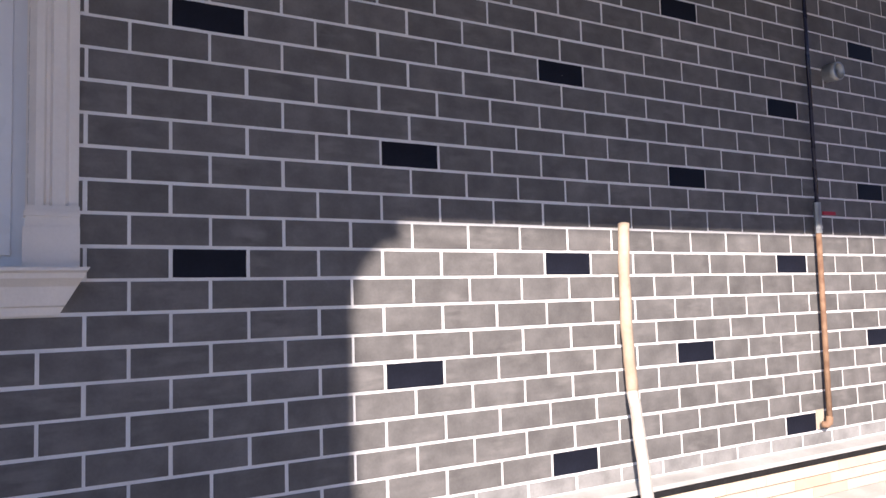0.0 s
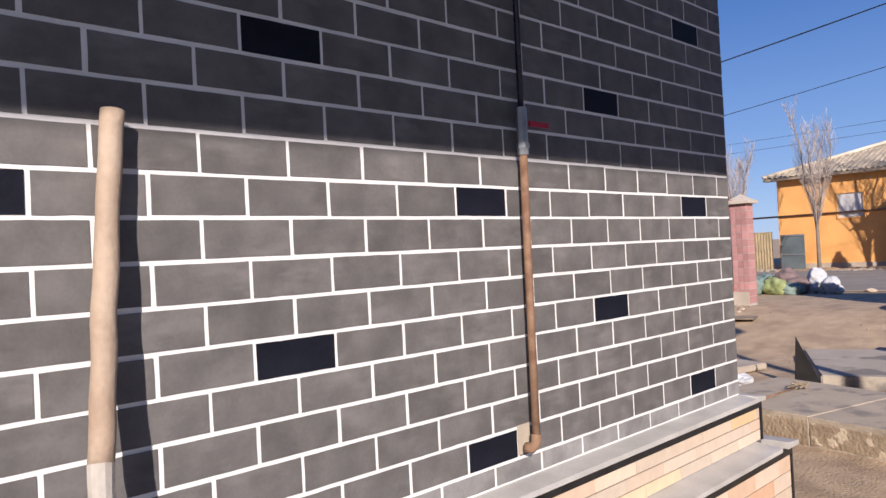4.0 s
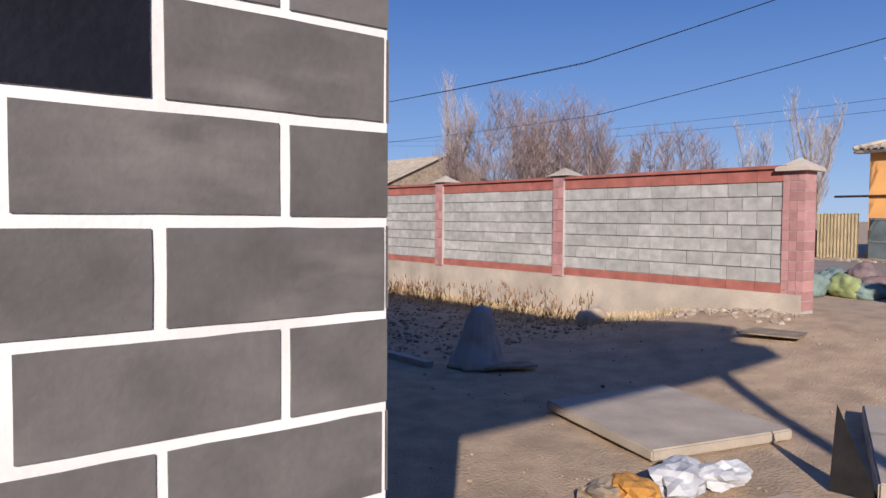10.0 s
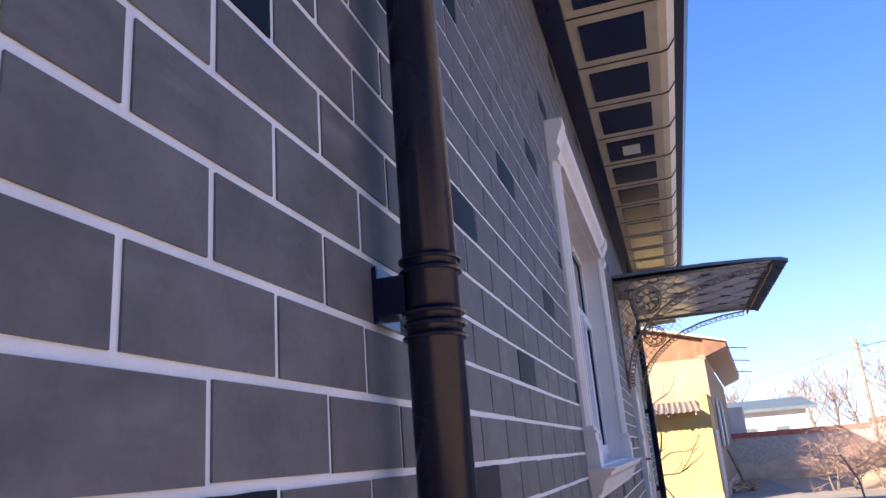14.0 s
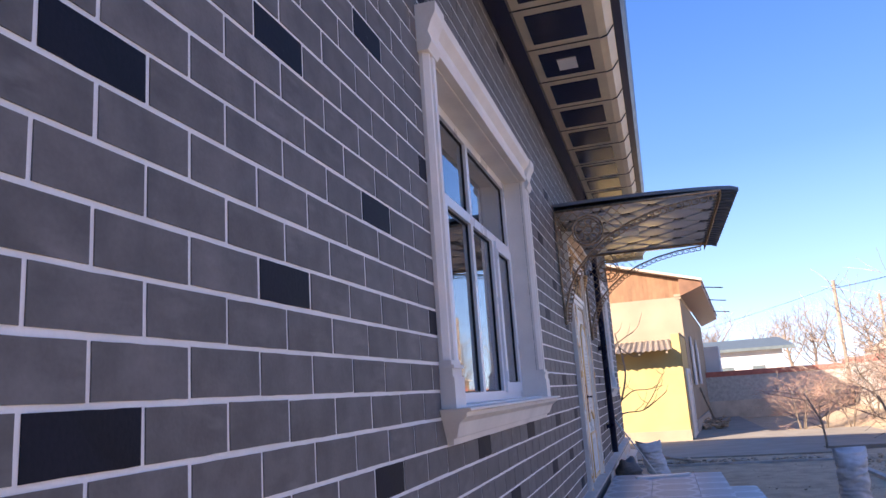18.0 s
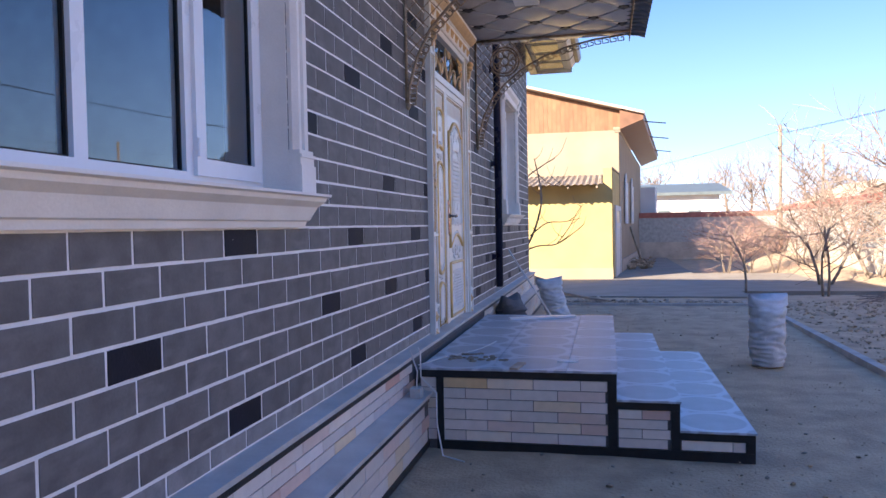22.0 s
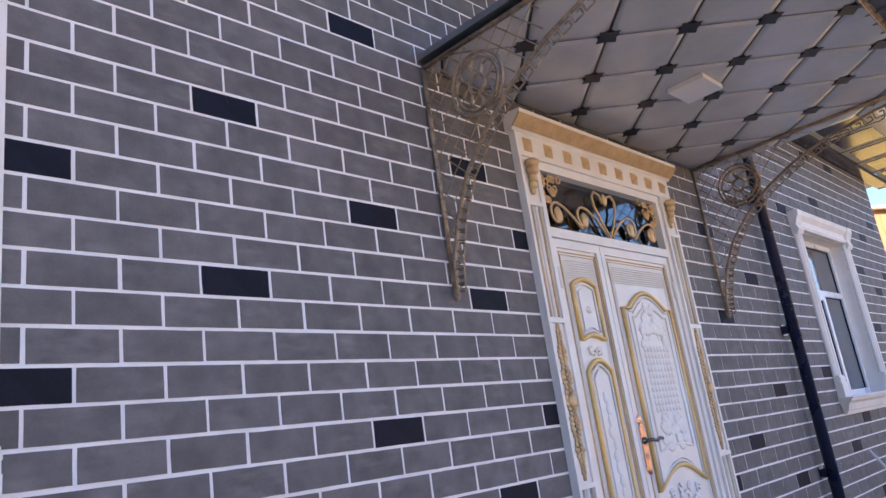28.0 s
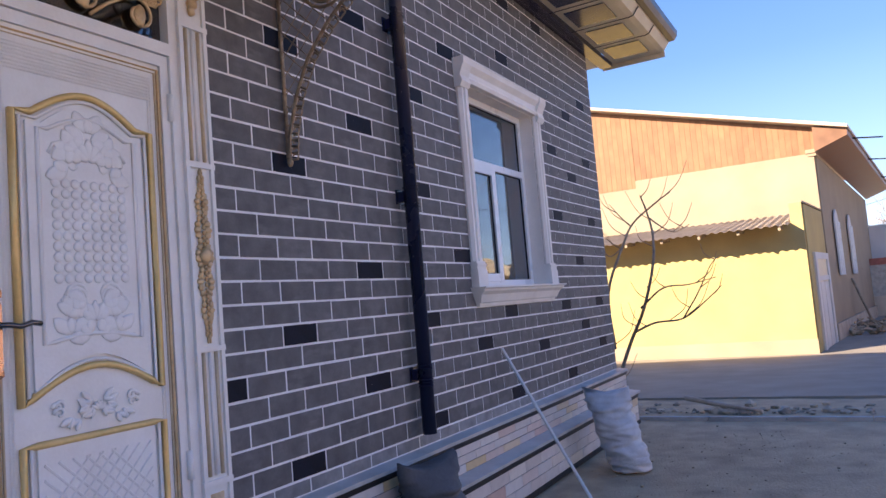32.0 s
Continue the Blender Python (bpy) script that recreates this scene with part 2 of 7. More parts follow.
def stain_mat(name, base=(0.47, 0.41, 0.325), second=(0.38, 0.33, 0.265), splash=(0.17, 0.155, 0.14), scale=1.3, lo=0.53, hi=0.57, most=0.8, bump=0.3):
    """Concrete with splashes or chips of another tone."""
    m = mat(name, base, 0.88, 0.12, 4, bump, 45, col2=second)
    n, l = m.node_tree.nodes, m.node_tree.links
    tc, patch, edge, mix = n.new("ShaderNodeTexCoord"), n.new("ShaderNodeTexNoise"), n.new("ShaderNodeMapRange"), n.new("ShaderNodeMix")
    patch.inputs["Scale"].default_value, patch.inputs["Detail"].default_value = scale, 9
    edge.inputs["From Min"].default_value, edge.inputs["From Max"].default_value = lo, hi
    edge.inputs["To Max"].default_value = most
    mix.data_type = "RGBA"
    mix.inputs["B"].default_value = (*splash, 1)
    hsv = next(x for x in n if x.bl_idname == "ShaderNodeHueSaturation")
    l.new(tc.outputs["Object"], patch.inputs["Vector"])
    l.new(patch.outputs["Fac"], edge.inputs["Value"])
    l.new(edge.outputs["Result"], mix.inputs["Factor"])
    l.new(hsv.outputs["Color"], mix.inputs["A"])
    l.new(mix.outputs["Result"], n["Principled BSDF"].inputs["Base Color"])
    return m


M = {
    "joint": mat("white_joint_paint", (0.85, 0.84, 0.825), 0.6, 0.06, 6, 0.1, 120),
    "brick": brushed(mat("grey_painted_brick", (0.151, 0.144, 0.141), 0.62, 0.13, 9, 0.10, 100, rnd="object", rvar=0.10, spec=0.2)),
    "brick_far": brushed(mat("grey_painted_brick_far", (0.151, 0.144, 0.141), 0.62, 0.13, 9, 0.10, 100, rnd="island", rvar=0.10, spec=0.2)),
    "black": flecked(mat("black_painted_brick", (0.012, 0.0135, 0.023), 0.6, 0.2, 6, 0.12, 90, spec=0.14), 0.05),
    "dusty": mat("dusty_grey_brick", (0.27, 0.265, 0.262), 0.7, 0.15, 9, 0.10, 100, rnd="object", rvar=0.10, spec=0.2),
    "plaster": mat("cream_plaster", (0.82, 0.78, 0.72), 0.7, 0.05, 4, 0.1, 90),
    "pvc": mat("white_pvc", (0.78, 0.79, 0.80), 0.3, 0.02, 4, 0, 40),
    "seal": mat("black_rubber", (0.02, 0.02, 0.02), 0.6, 0.05, 6, 0, 40),
    "ledge": mat("grey_ledge_paint", (0.50, 0.49, 0.47), 0.45, 0.10, 5, 0.1, 70),
    "strip": mat("black_strip_paint", (0.018, 0.018, 0.02), 0.35, 0.25, 12, 0.2, 60),
    # joint tone darkened to stand in for the shadow line under each strip
    "grout_dark": mat("shadow_toned_tile_joint", (0.13, 0.12, 0.115), 0.9, 0.1, 20, 0.2, 90),
    "grout": mat("tile_grout", (0.46, 0.43, 0.39), 0.85, 0.1, 20, 0.2, 90),
    "marble": marble_mat("marble_strip", "object", 0.12),
    "marble_far": marble_mat("marble_strip_far", "island", 0.12),
    "marble_sandy": marble_mat("sandy_marble_strip", "object", 0.42),
    "marble_sandy_far": marble_mat("sandy_marble_strip_far", "island", 0.42),
    "tile": tile_mat("porch_tile"),
    "soffit": mat("cream_soffit_board", (0.66, 0.58, 0.42), 0.45, 0.05, 5, 0.05, 50),
    "soffit_dark": mat("dark_navy_board", (0.012, 0.013, 0.045), 0.2, 0.15, 8, 0.05, 50),
    "gutter_dark": mat("dark_gutter_metal", (0.035, 0.033, 0.055), 0.35, 0.12, 5, 0.05, 40, spec=0.5),
    "gutter": mat("grey_blue_metal", (0.17, 0.19, 0.22), 0.4, 0.1, 5, 0.05, 40, metal=0.3),
    "pipe_dark": flecked(mat("dark_downpipe_metal", (0.012, 0.014, 0.042), 0.28, 0.15, 3, 0.03, 60, spec=0.5), 0.08),
    "rust": mat("rusty_steel", (0.30, 0.19, 0.12), 0.75, 0.2, 18, 0.3, 120, col2=(0.15, 0.075, 0.045)),
    "galv": mat("galvanised_steel", (0.42, 0.44, 0.45), 0.4, 0.1, 12, 0.1, 80, metal=0.7),
    "red": mat("red_plastic", (0.45, 0.02, 0.04), 0.4, 0.1, 10, 0, 40),
    "pole": mat("peeled_wood", (0.50, 0.40, 0.31), 0.75, 0.15, 6, 0.3, 50, col2=(0.34, 0.25, 0.18)),
    "wood": mat("weathered_wood", (0.30, 0.24, 0.17), 0.8, 0.2, 6, 0.4, 50),
    "door": mat("ivory_door_paint", (0.84, 0.82, 0.77), 0.35, 0.04, 6, 0.08, 70, col2=(0.76, 0.73, 0.67)),
    "gold": mat("gold_patina", (0.68, 0.48, 0.26), 0.40, 0.18, 14, 0.18, 60, metal=0.25, col2=(0.54, 0.36, 0.18)),
    "bright_gold": mat("bright_gold_paint", (0.80, 0.56, 0.23), 0.34, 0.12, 10, 0.1, 60, metal=0.25, col2=(0.70, 0.47, 0.17)),
    "pale_gold": mat("faded_gold_wash", (0.62, 0.50, 0.33), 0.45, 0.15, 14, 0.15, 60, metal=0.1, col2=(0.52, 0.40, 0.25)),
    "copper": mat("rose_gold", (0.60, 0.36, 0.26), 0.25, 0.08, 14, 0.1, 60, metal=0.9),
    "iron_gold": mat("bronze_painted_iron", (0.36, 0.27, 0.18), 0.42, 0.25, 20, 0.2, 80, metal=0.3),
    "chrome": mat("dark_chrome", (0.16, 0.14, 0.13), 0.2, 0.05, 6, 0, 40, metal=1.0),
    "panel": mat("grey_ceiling_panel", (0.50, 0.50, 0.50), 0.2, 0.04, 5, 0.02, 40, spec=0.9),
    "panel_line": mat("dark_panel_line", (0.022, 0.02, 0.022), 0.4, 0.1, 6, 0, 40),
    "glass": glass("window_glass"),
    "dark_glass": glass("tinted_glass", (0.12, 0.14, 0.17), 2.1),
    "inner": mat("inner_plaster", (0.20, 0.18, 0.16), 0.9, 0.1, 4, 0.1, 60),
    "soil": deepened(stain_mat("dusty_soil", (0.54, 0.405, 0.26), (0.40, 0.295, 0.19), (0.28, 0.205, 0.135), 2.4, 0.48, 0.68, 0.6, 1.0)),
    "clod": mat("dark_soil", (0.42, 0.315, 0.205), 0.95, 0.15, 5, 0.6, 40, rnd="island", rvar=0.3),
    "stone": mat("pale_stone", (0.40, 0.33, 0.25), 0.9, 0.15, 6, 0.5, 40, rnd="island", rvar=0.35),
    "concrete": mat("worn_concrete", (0.50, 0.43, 0.34), 0.9, 0.12, 3, 0.35, 45, col2=(0.36, 0.31, 0.245)),
    "concrete_stain": stain_mat("splashed_concrete"),
    "concrete_wet": stain_mat("stained_concrete", (0.50, 0.42, 0.32), (0.39, 0.33, 0.255), (0.22, 0.20, 0.175), 4.5, 0.53, 0.64, 0.75, 0.4),
    "chipped": stain_mat("chipped_concrete", (0.40, 0.315, 0.215), (0.30, 0.23, 0.155), (0.66, 0.56, 0.42), 8.0, 0.57, 0.60, 0.8, 0.9),
    "cauldron": stain_mat("scorched_rusty_iron", (0.46, 0.27, 0.16), (0.26, 0.14, 0.08), (0.64, 0.47, 0.33), 5.0, 0.52, 0.62, 0.7, 0.3),
    "darksheet": mat("dark_weathered_sheet", (0.05, 0.045, 0.045), 0.65, 0.15, 8, 0.15, 50),
    "cream": mat("cream_sheet_paint", (0.66, 0.55, 0.33), 0.6, 0.08, 3, 0.1, 40),
    "whitewash": mat("worn_whitewash", (0.50, 0.47, 0.43), 0.85, 0.15, 6, 0.3, 50, col2=(0.36, 0.32, 0.28)),
    "grey_bounce": mat("grey_bounce_concrete", (0.34, 0.34, 0.345), 0.9, 0.12, 1.4, 0.2, 45, col2=(0.25, 0.25, 0.255)),
    "pad": mat("pale_yard_concrete", (0.31, 0.275, 0.225), 0.9, 0.12, 1.4, 0.2, 45, col2=(0.23, 0.20, 0.16)),
    "kerb": mat("kerb_concrete", (0.42, 0.40, 0.37), 0.9, 0.12, 4, 0.3, 45),
    "block": mat("grey_block", (0.47, 0.465, 0.43), 0.95, 0.12, 7, 0.6, 70, rnd="object", rvar=0.13),
    "block_far": mat("grey_block_far", (0.47, 0.465, 0.43), 0.95, 0.12, 7, 0.6, 70, rnd="island", rvar=0.13),
    "redpaint": mat("red_brown_paint", (0.42, 0.15, 0.115), 0.8, 0.14, 5, 0.3, 60),
    "pink": mat("pink_pillar_tile", (0.50, 0.27, 0.25), 0.5, 0.1, 6, 0.1, 60, rnd="object", rvar=0.15),
    "fplaster": mat("fence_plaster", (0.55, 0.48, 0.385), 0.9, 0.16, 1.5, 0.3, 45),
    "orange": mat("orange_plaster", (0.80, 0.41, 0.13), 0.85, 0.08, 1.2, 0.15, 30),
    "yellow": mat("yellow_plaster", (0.47, 0.36, 0.15), 0.85, 0.07, 1.2, 0.15, 30),
    "beige": mat("beige_plaster", (0.33, 0.265, 0.185), 0.85, 0.07, 1.0, 0.15, 30),
    "brownboard": mat("brown_boarding", (0.27, 0.145, 0.078), 0.75, 0.12, 2.0, 0.15, 30, rnd="object", rvar=0.08),
    "leanto": mat("dusty_beige_sheet", (0.50, 0.42, 0.34), 0.85, 0.08, 1.5, 0.1, 30),
    "maroon": mat("brown_eaves_board", (0.20, 0.105, 0.062), 0.5, 0.1, 4, 0.1, 30),
    "slate": mat("asbestos_sheet", (0.72, 0.63, 0.49), 0.9, 0.12, 2, 0.2, 30),
    "white": mat("white_wall_paint", (0.62, 0.61, 0.60), 0.8, 0.06, 1, 0.1, 30),
    "greydoor": mat("grey_green_metal", (0.12, 0.15, 0.16), 0.6, 0.12, 3, 0.1, 40),
    "sack": mat("white_woven_sack", (0.58, 0.59, 0.60), 0.75, 0.1, 9, 0.5, 160),
    "sack_dark": mat("grey_rubber_bag", (0.11, 0.11, 0.115), 0.8, 0.15, 7, 0.4, 60),
    "sack_green": mat("green_woven_sack", (0.34, 0.39, 0.16), 0.7, 0.12, 7, 0.4, 120),
    "sack_teal": mat("teal_woven_sack", (0.20, 0.27, 0.24), 0.7, 0.15, 7, 0.4, 120),
    "sack_brown": mat("brown_sack", (0.22, 0.16, 0.15), 0.8, 0.15, 7, 0.4, 120),
    "paper": mat("orange_paper", (0.62, 0.30, 0.06), 0.7, 0.15, 7, 0.3, 60),
    "film": mat("green_plastic_film", (0.30, 0.48, 0.36), 0.35, 0.12, 7, 0.4, 30),
    "bark": mat("grey_bark", (0.26, 0.21, 0.165), 0.9, 0.18, 9, 0.5, 60),
    "twig": mat("grey_brown_twig", (0.26, 0.20, 0.155), 0.9, 0.2, 3, 0, 40, rnd="island", rvar=0.3),
    "paletwig": mat("pale_grey_twig", (0.46, 0.39, 0.34), 0.9, 0.2, 3, 0, 40, rnd="island", rvar=0.3),
    "willowtwig": mat("grey_willow_twig", (0.30, 0.225, 0.20), 0.9, 0.2, 3, 0, 40, rnd="island", rvar=0.35),
    "redtwig": mat("reddish_twig", (0.40, 0.25, 0.19), 0.9, 0.2, 3, 0, 40, rnd="island", rvar=0.3),
    "straw": mat("dry_grass", (0.62, 0.49, 0.28), 0.9, 0.2, 3, 0, 40, rnd="island", rvar=0.35),
    "weed": mat("dry_brown_weed", (0.26, 0.15, 0.08), 0.9, 0.2, 3, 0, 40, rnd="island", rvar=0.35),
    "thuja": mat("dusty_evergreen", (0.075, 0.085, 0.055), 0.85, 0.2, 3, 0, 40, rnd="island", rvar=0.4),
    "wire": mat("black_cable", (0.02, 0.02, 0.022), 0.6, 0.05, 3, 0, 40),
    "white_cable": mat("white_cable", (0.7, 0.7, 0.68), 0.5, 0.05, 3, 0, 40),
    "carwhite": mat("white_car_paint", (0.75, 0.76, 0.78), 0.25, 0.02, 3, 0, 40, coat=0.5),
    "tyre": mat("tyre_rubber", (0.02, 0.02, 0.02), 0.8, 0.1, 6, 0.1, 40),
    "lampglass": mat("lamp_cover", (0.75, 0.75, 0.73), 0.3, 0.03, 3, 0, 40),
}


# ---- mesh helpers ----
def box(bm, x0, x1, y0, y1, z0, z1):
    v = [bm.verts.new((x, y, z)) for x in (x0, x1) for y in (y0, y1) for z in (z0, z1)]
    for f in ((0, 1, 3, 2), (4, 6, 7, 5), (0, 4, 5, 1), (2, 3, 7, 6), (0, 2, 6, 4), (1, 5, 7, 3)):
        bm.faces.new([v[i] for i in f])
    return v


def prism(bm, outline, axis, a, b):
    """A closed outline in two axes, drawn out along the third ("x", "y" or "z") from a to b."""
    def at(p, d):
        return {"x": (d, p[0], p[1]), "y": (p[0], d, p[1]), "z": (p[0], p[1], d)}[axis]
    lo = [bm.verts.new(at(p, a)) for p in outline]
    hi = [bm.verts.new(at(p, b)) for p in outline]
    bm.faces.new(lo[::-1])
    bm.faces.new(hi)
    for i in range(len(lo)):
        j = (i + 1) % len(lo)
        bm.faces.new((lo[i], lo[j], hi[j], hi[i]))


def tube(bm, pts, r, seg=8, r2=None, closed=False):
    """A round bar along points; r2 is the radius at its end."""
    pts = [Vector(p) for p in pts]
    n = len(pts)
    rings = []
    prev = None
    for i, p in enumerate(pts):
        if closed:
            d = pts[(i + 1) % n] - pts[i - 1]
        else:
            d = pts[min(i + 1, n - 1)] - pts[max(i - 1, 0)]
        if d.length < 1e-9:
            d = Vector((0, 0, 1))
        d.normalize()
        side = prev if prev is not None else (Vector((0, 0, 1)) if abs(d.z) < 0.9 else Vector((1, 0, 0)))
        u = (side - d * side.dot(d))
        if u.length < 1e-6:
            u = d.orthogonal()
        u.normalize()
        prev = u
        w = d.cross(u)
        k = r if r2 is None else r + (r2 - r) * i / max(1, n - 1)
        rings.append([bm.verts.new(p + (u * math.cos(2 * math.pi * s / seg) + w * math.sin(2 * math.pi * s / seg)) * k) for s in range(seg)])
    for i in range(n if closed else n - 1):
        a, b = rings[i], rings[(i + 1) % n]
        for s in range(seg):
            bm.faces.new((a[s], a[(s + 1) % seg], b[(s + 1) % seg], b[s]))
    if not closed:
        bm.faces.new(rings[0][::-1])
        bm.faces.new(rings[-1])


def flow(pts, n=5):
    """A smooth run through a few points."""
    p = [Vector(q) for q in pts]
    p = [p[0] * 2 - p[1]] + p + [p[-1] * 2 - p[-2]]
    out = []
    for a, b, c, d in zip(p, p[1:], p[2:], p[3:]):
        for k in range(n):
            t = k / n
            out.append(0.5 * ((2 * b) + (c - a) * t + (2 * a - 5 * b + 4 * c - d) * t * t + (3 * b - a - 3 * c + d) * t ** 3))
    return out + [p[-2]]


def lathe(bm, rows, cx, cy, seg=20):
    """Rings of (radius, z) round a vertical axis."""
    rings = [[bm.verts.new((cx + r * math.cos(2 * math.pi * s / seg), cy + r * math.sin(2 * math.pi * s / seg), z)) for s in range(seg)] for r, z in rows]
    for a, b in zip(rings, rings[1:]):
        for s in range(seg):
            bm.faces.new((a[s], a[(s + 1) % seg], b[(s + 1) % seg], b[s]))
    bm.faces.new(rings[0][::-1])
    bm.faces.new(rings[-1])


def blob(bm, c, size, seg=10, rough=0.15, seed=0, turn=0.0):
    """A lumpy rounded body."""
    made = bmesh.ops.create_icosphere(bm, subdivisions=2, radius=1.0)
    rot = Matrix.Rotation(turn, 3, "Z")
    for v in made["verts"]:
        k = 1 + rough * noise.noise(v.co * 1.7 + Vector((seed * 3.1, seed * 1.7, seed)))
        p = Vector((v.co.x * size[0], v.co.y * size[1], v.co.z * size[2])) * k
        v.co = rot @ p + Vector(c)


def crumple(bm, c, size, seed=0, turn=0.0, fold=0.09, lump=0.3, detail=4):
    """A slack bag: lumps, sharp folds and a flattened foot resting at c."""
    made = bmesh.ops.create_icosphere(bm, subdivisions=detail, radius=1.0)
    rot = Matrix.Rotation(turn, 3, "Z")
    off = Vector((seed * 3.1, seed * 1.7, seed * 0.9))
    for v in made["verts"]:
        n = v.co.copy()
        k = 1 + lump * noise.noise(n * 1.3 + off)
        k += fold * (1 - 3.2 * abs(noise.noise(n * 2.4 + off * 2))) + fold * 0.55 * (1 - 3.2 * abs(noise.noise(n * 5.5 + off)))
        p = Vector((n.x * size[0], n.y * size[1], n.z * size[2])) * k
        p.z = max(p.z, -0.62 * size[2] + 0.05 * size[2] * noise.noise(n * 4))
        v.co = rot @ p + Vector((c[0], c[1], c[2] + 0.62 * size[2]))


def finish(bm, name, material, smooth=False):
    bmesh.ops.recalc_face_normals(bm, faces=bm.faces)
    me = bpy.data.meshes.new(name)
    bm.to_mesh(me)
    bm.free()
    for m in (material if isinstance(material, (list, tuple)) else [material]):
        me.materials.append(m)
    if smooth:
        me.shade_smooth()
    return me


def part(name, bm, material, parent, label="", smooth=False):
    ob = new(name, finish(bm, name, material, smooth))
    ob.parent = parent
    if label:
        ob["label"] = label
    return ob


def empty(name, label, category, group="", kind=""):
    return tagged(new(name), label, category, group, kind)


def solid(name, bm, material, label, category, group="", kind="", smooth=False):
    return tagged(new(name, finish(bm, name, material, smooth)), label, category, group, kind)


def rect_part(name, material, parent, *sizes, label=""):
    bm = bmesh.new()
    for s in sizes:
        box(bm, *s)
    return part(name, bm, material, parent, label)


PIECES = {}


def painted_brick(bm, d, seed):
    """A brick whose brushed outline wavers by a millimetre."""
    rnd = random.Random(seed)
    flat = d[0] < d[1]
    w, h, t = (d[1] if flat else d[0]) / 2, d[2] / 2, (d[0] if flat else d[1]) / 2
    n = 6 if w > 0.1 else 3
    edge = [(-w + 2 * w * i / n, -h) for i in range(n)] + [(w, -h), (w, 0)] + [(w - 2 * w * i / n, h) for i in range(n)] + [(-w, h), (-w, 0)]
    edge = [(a + rnd.gauss(0, 0.0004), b + rnd.gauss(0, 0.0004)) for a, b in edge]
    prism(bm, edge, "x" if flat else "y", -t, t)


def pieces(name, parent, boxes, near, far, limit=300):
    """Bricks, tiles and blocks. The first ones become objects of their own on shared meshes; the rest one joined part."""
    for b in boxes[:limit]:
        d = (round(b[1] - b[0], 4), round(b[3] - b[2], 4), round(b[5] - b[4], 4))
        key = (name, near.name, d)
        if key not in PIECES:
            bm = bmesh.new()
            if "brick" in name:
                painted_brick(bm, d, len(PIECES))
            else:
                box(bm, -d[0] / 2, d[0] / 2, -d[1] / 2, d[1] / 2, -d[2] / 2, d[2] / 2)
            PIECES[key] = finish(bm, name, near)
        ob = new(name, PIECES[key])
        ob.parent = parent
        ob.location = ((b[0] + b[1]) / 2, (b[2] + b[3]) / 2, (b[4] + b[5]) / 2)
    rest = boxes[limit:]
    if rest:
        verts, faces = [], []
        for x0, x1, y0, y1, z0, z1 in rest:
            k = len(verts)
            verts += [(x, y, z) for x in (x0, x1) for y in (y0, y1) for z in (z0, z1)]
            faces += [tuple(k + i for i in f) for f in ((0, 1, 3, 2), (4, 6, 7, 5), (0, 4, 5, 1), (2, 3, 7, 6), (0, 2, 6, 4), (1, 5, 7, 3))]
        me = bpy.data.meshes.new(name + "s")
        me.from_pydata(verts, [], faces)
        me.materials.append(far)
        ob = new(name + "s", me)
        ob.parent = parent
        ob["kind"] = "stuff"


def scatter(name, spots, material, label, category, seed=1):
    """Many small lumps (x, y, z, radius) in one mesh."""
    rs = np.random.RandomState(seed)
    bm = bmesh.new()
    bmesh.ops.create_icosphere(bm, subdivisions=1, radius=1.0)
    base = np.array([v.co[:] for v in bm.verts])
    tri = np.array([[v.index for v in f.verts] for f in bm.faces])
    bm.free()
    verts, faces = [], []
    for k, (x, y, z, r) in enumerate(spots):
        shape = base * (1 + 0.35 * rs.uniform(-1, 1, (len(base), 1))) * r * np.array((rs.uniform(0.7, 1.3), rs.uniform(0.7, 1.3), rs.uniform(0.4, 0.8)))
        verts.append(shape + np.array((x, y, z)))
        faces.append(tri + k * len(base))
    me = bpy.data.meshes.new(name)
    me.from_pydata(np.concatenate(verts).tolist(), [], np.concatenate(faces).tolist())
    me.materials.append(material)
    return tagged(new(name, me), label, category, kind="stuff")


# ---- the plan ----
HALF, COURSE, EYE_JOINT, JOINT = 0.13517, 0.1131, 1.5138, 0.013
LEN = 16.35
TOP = 4.46


def zj(j):
    return EYE_JOINT + COURSE * j


def smooth(a):
    a = max(0.0, min(1.0, a))
    return a * a * (3 - 2 * a)


def ground_z(x, y):
    z = 0.40 * smooth((x - 5.2) / 3.3) * smooth((7.0 - y) / 3.2)
    z += 0.40 * smooth((x - 9.2) / 1.0) * smooth((y - 3.8) / 3.2)
    z -= 0.38 * smooth((y - 16.8) / 8.0) * smooth((9.0 - x) / 2.0)
    return z


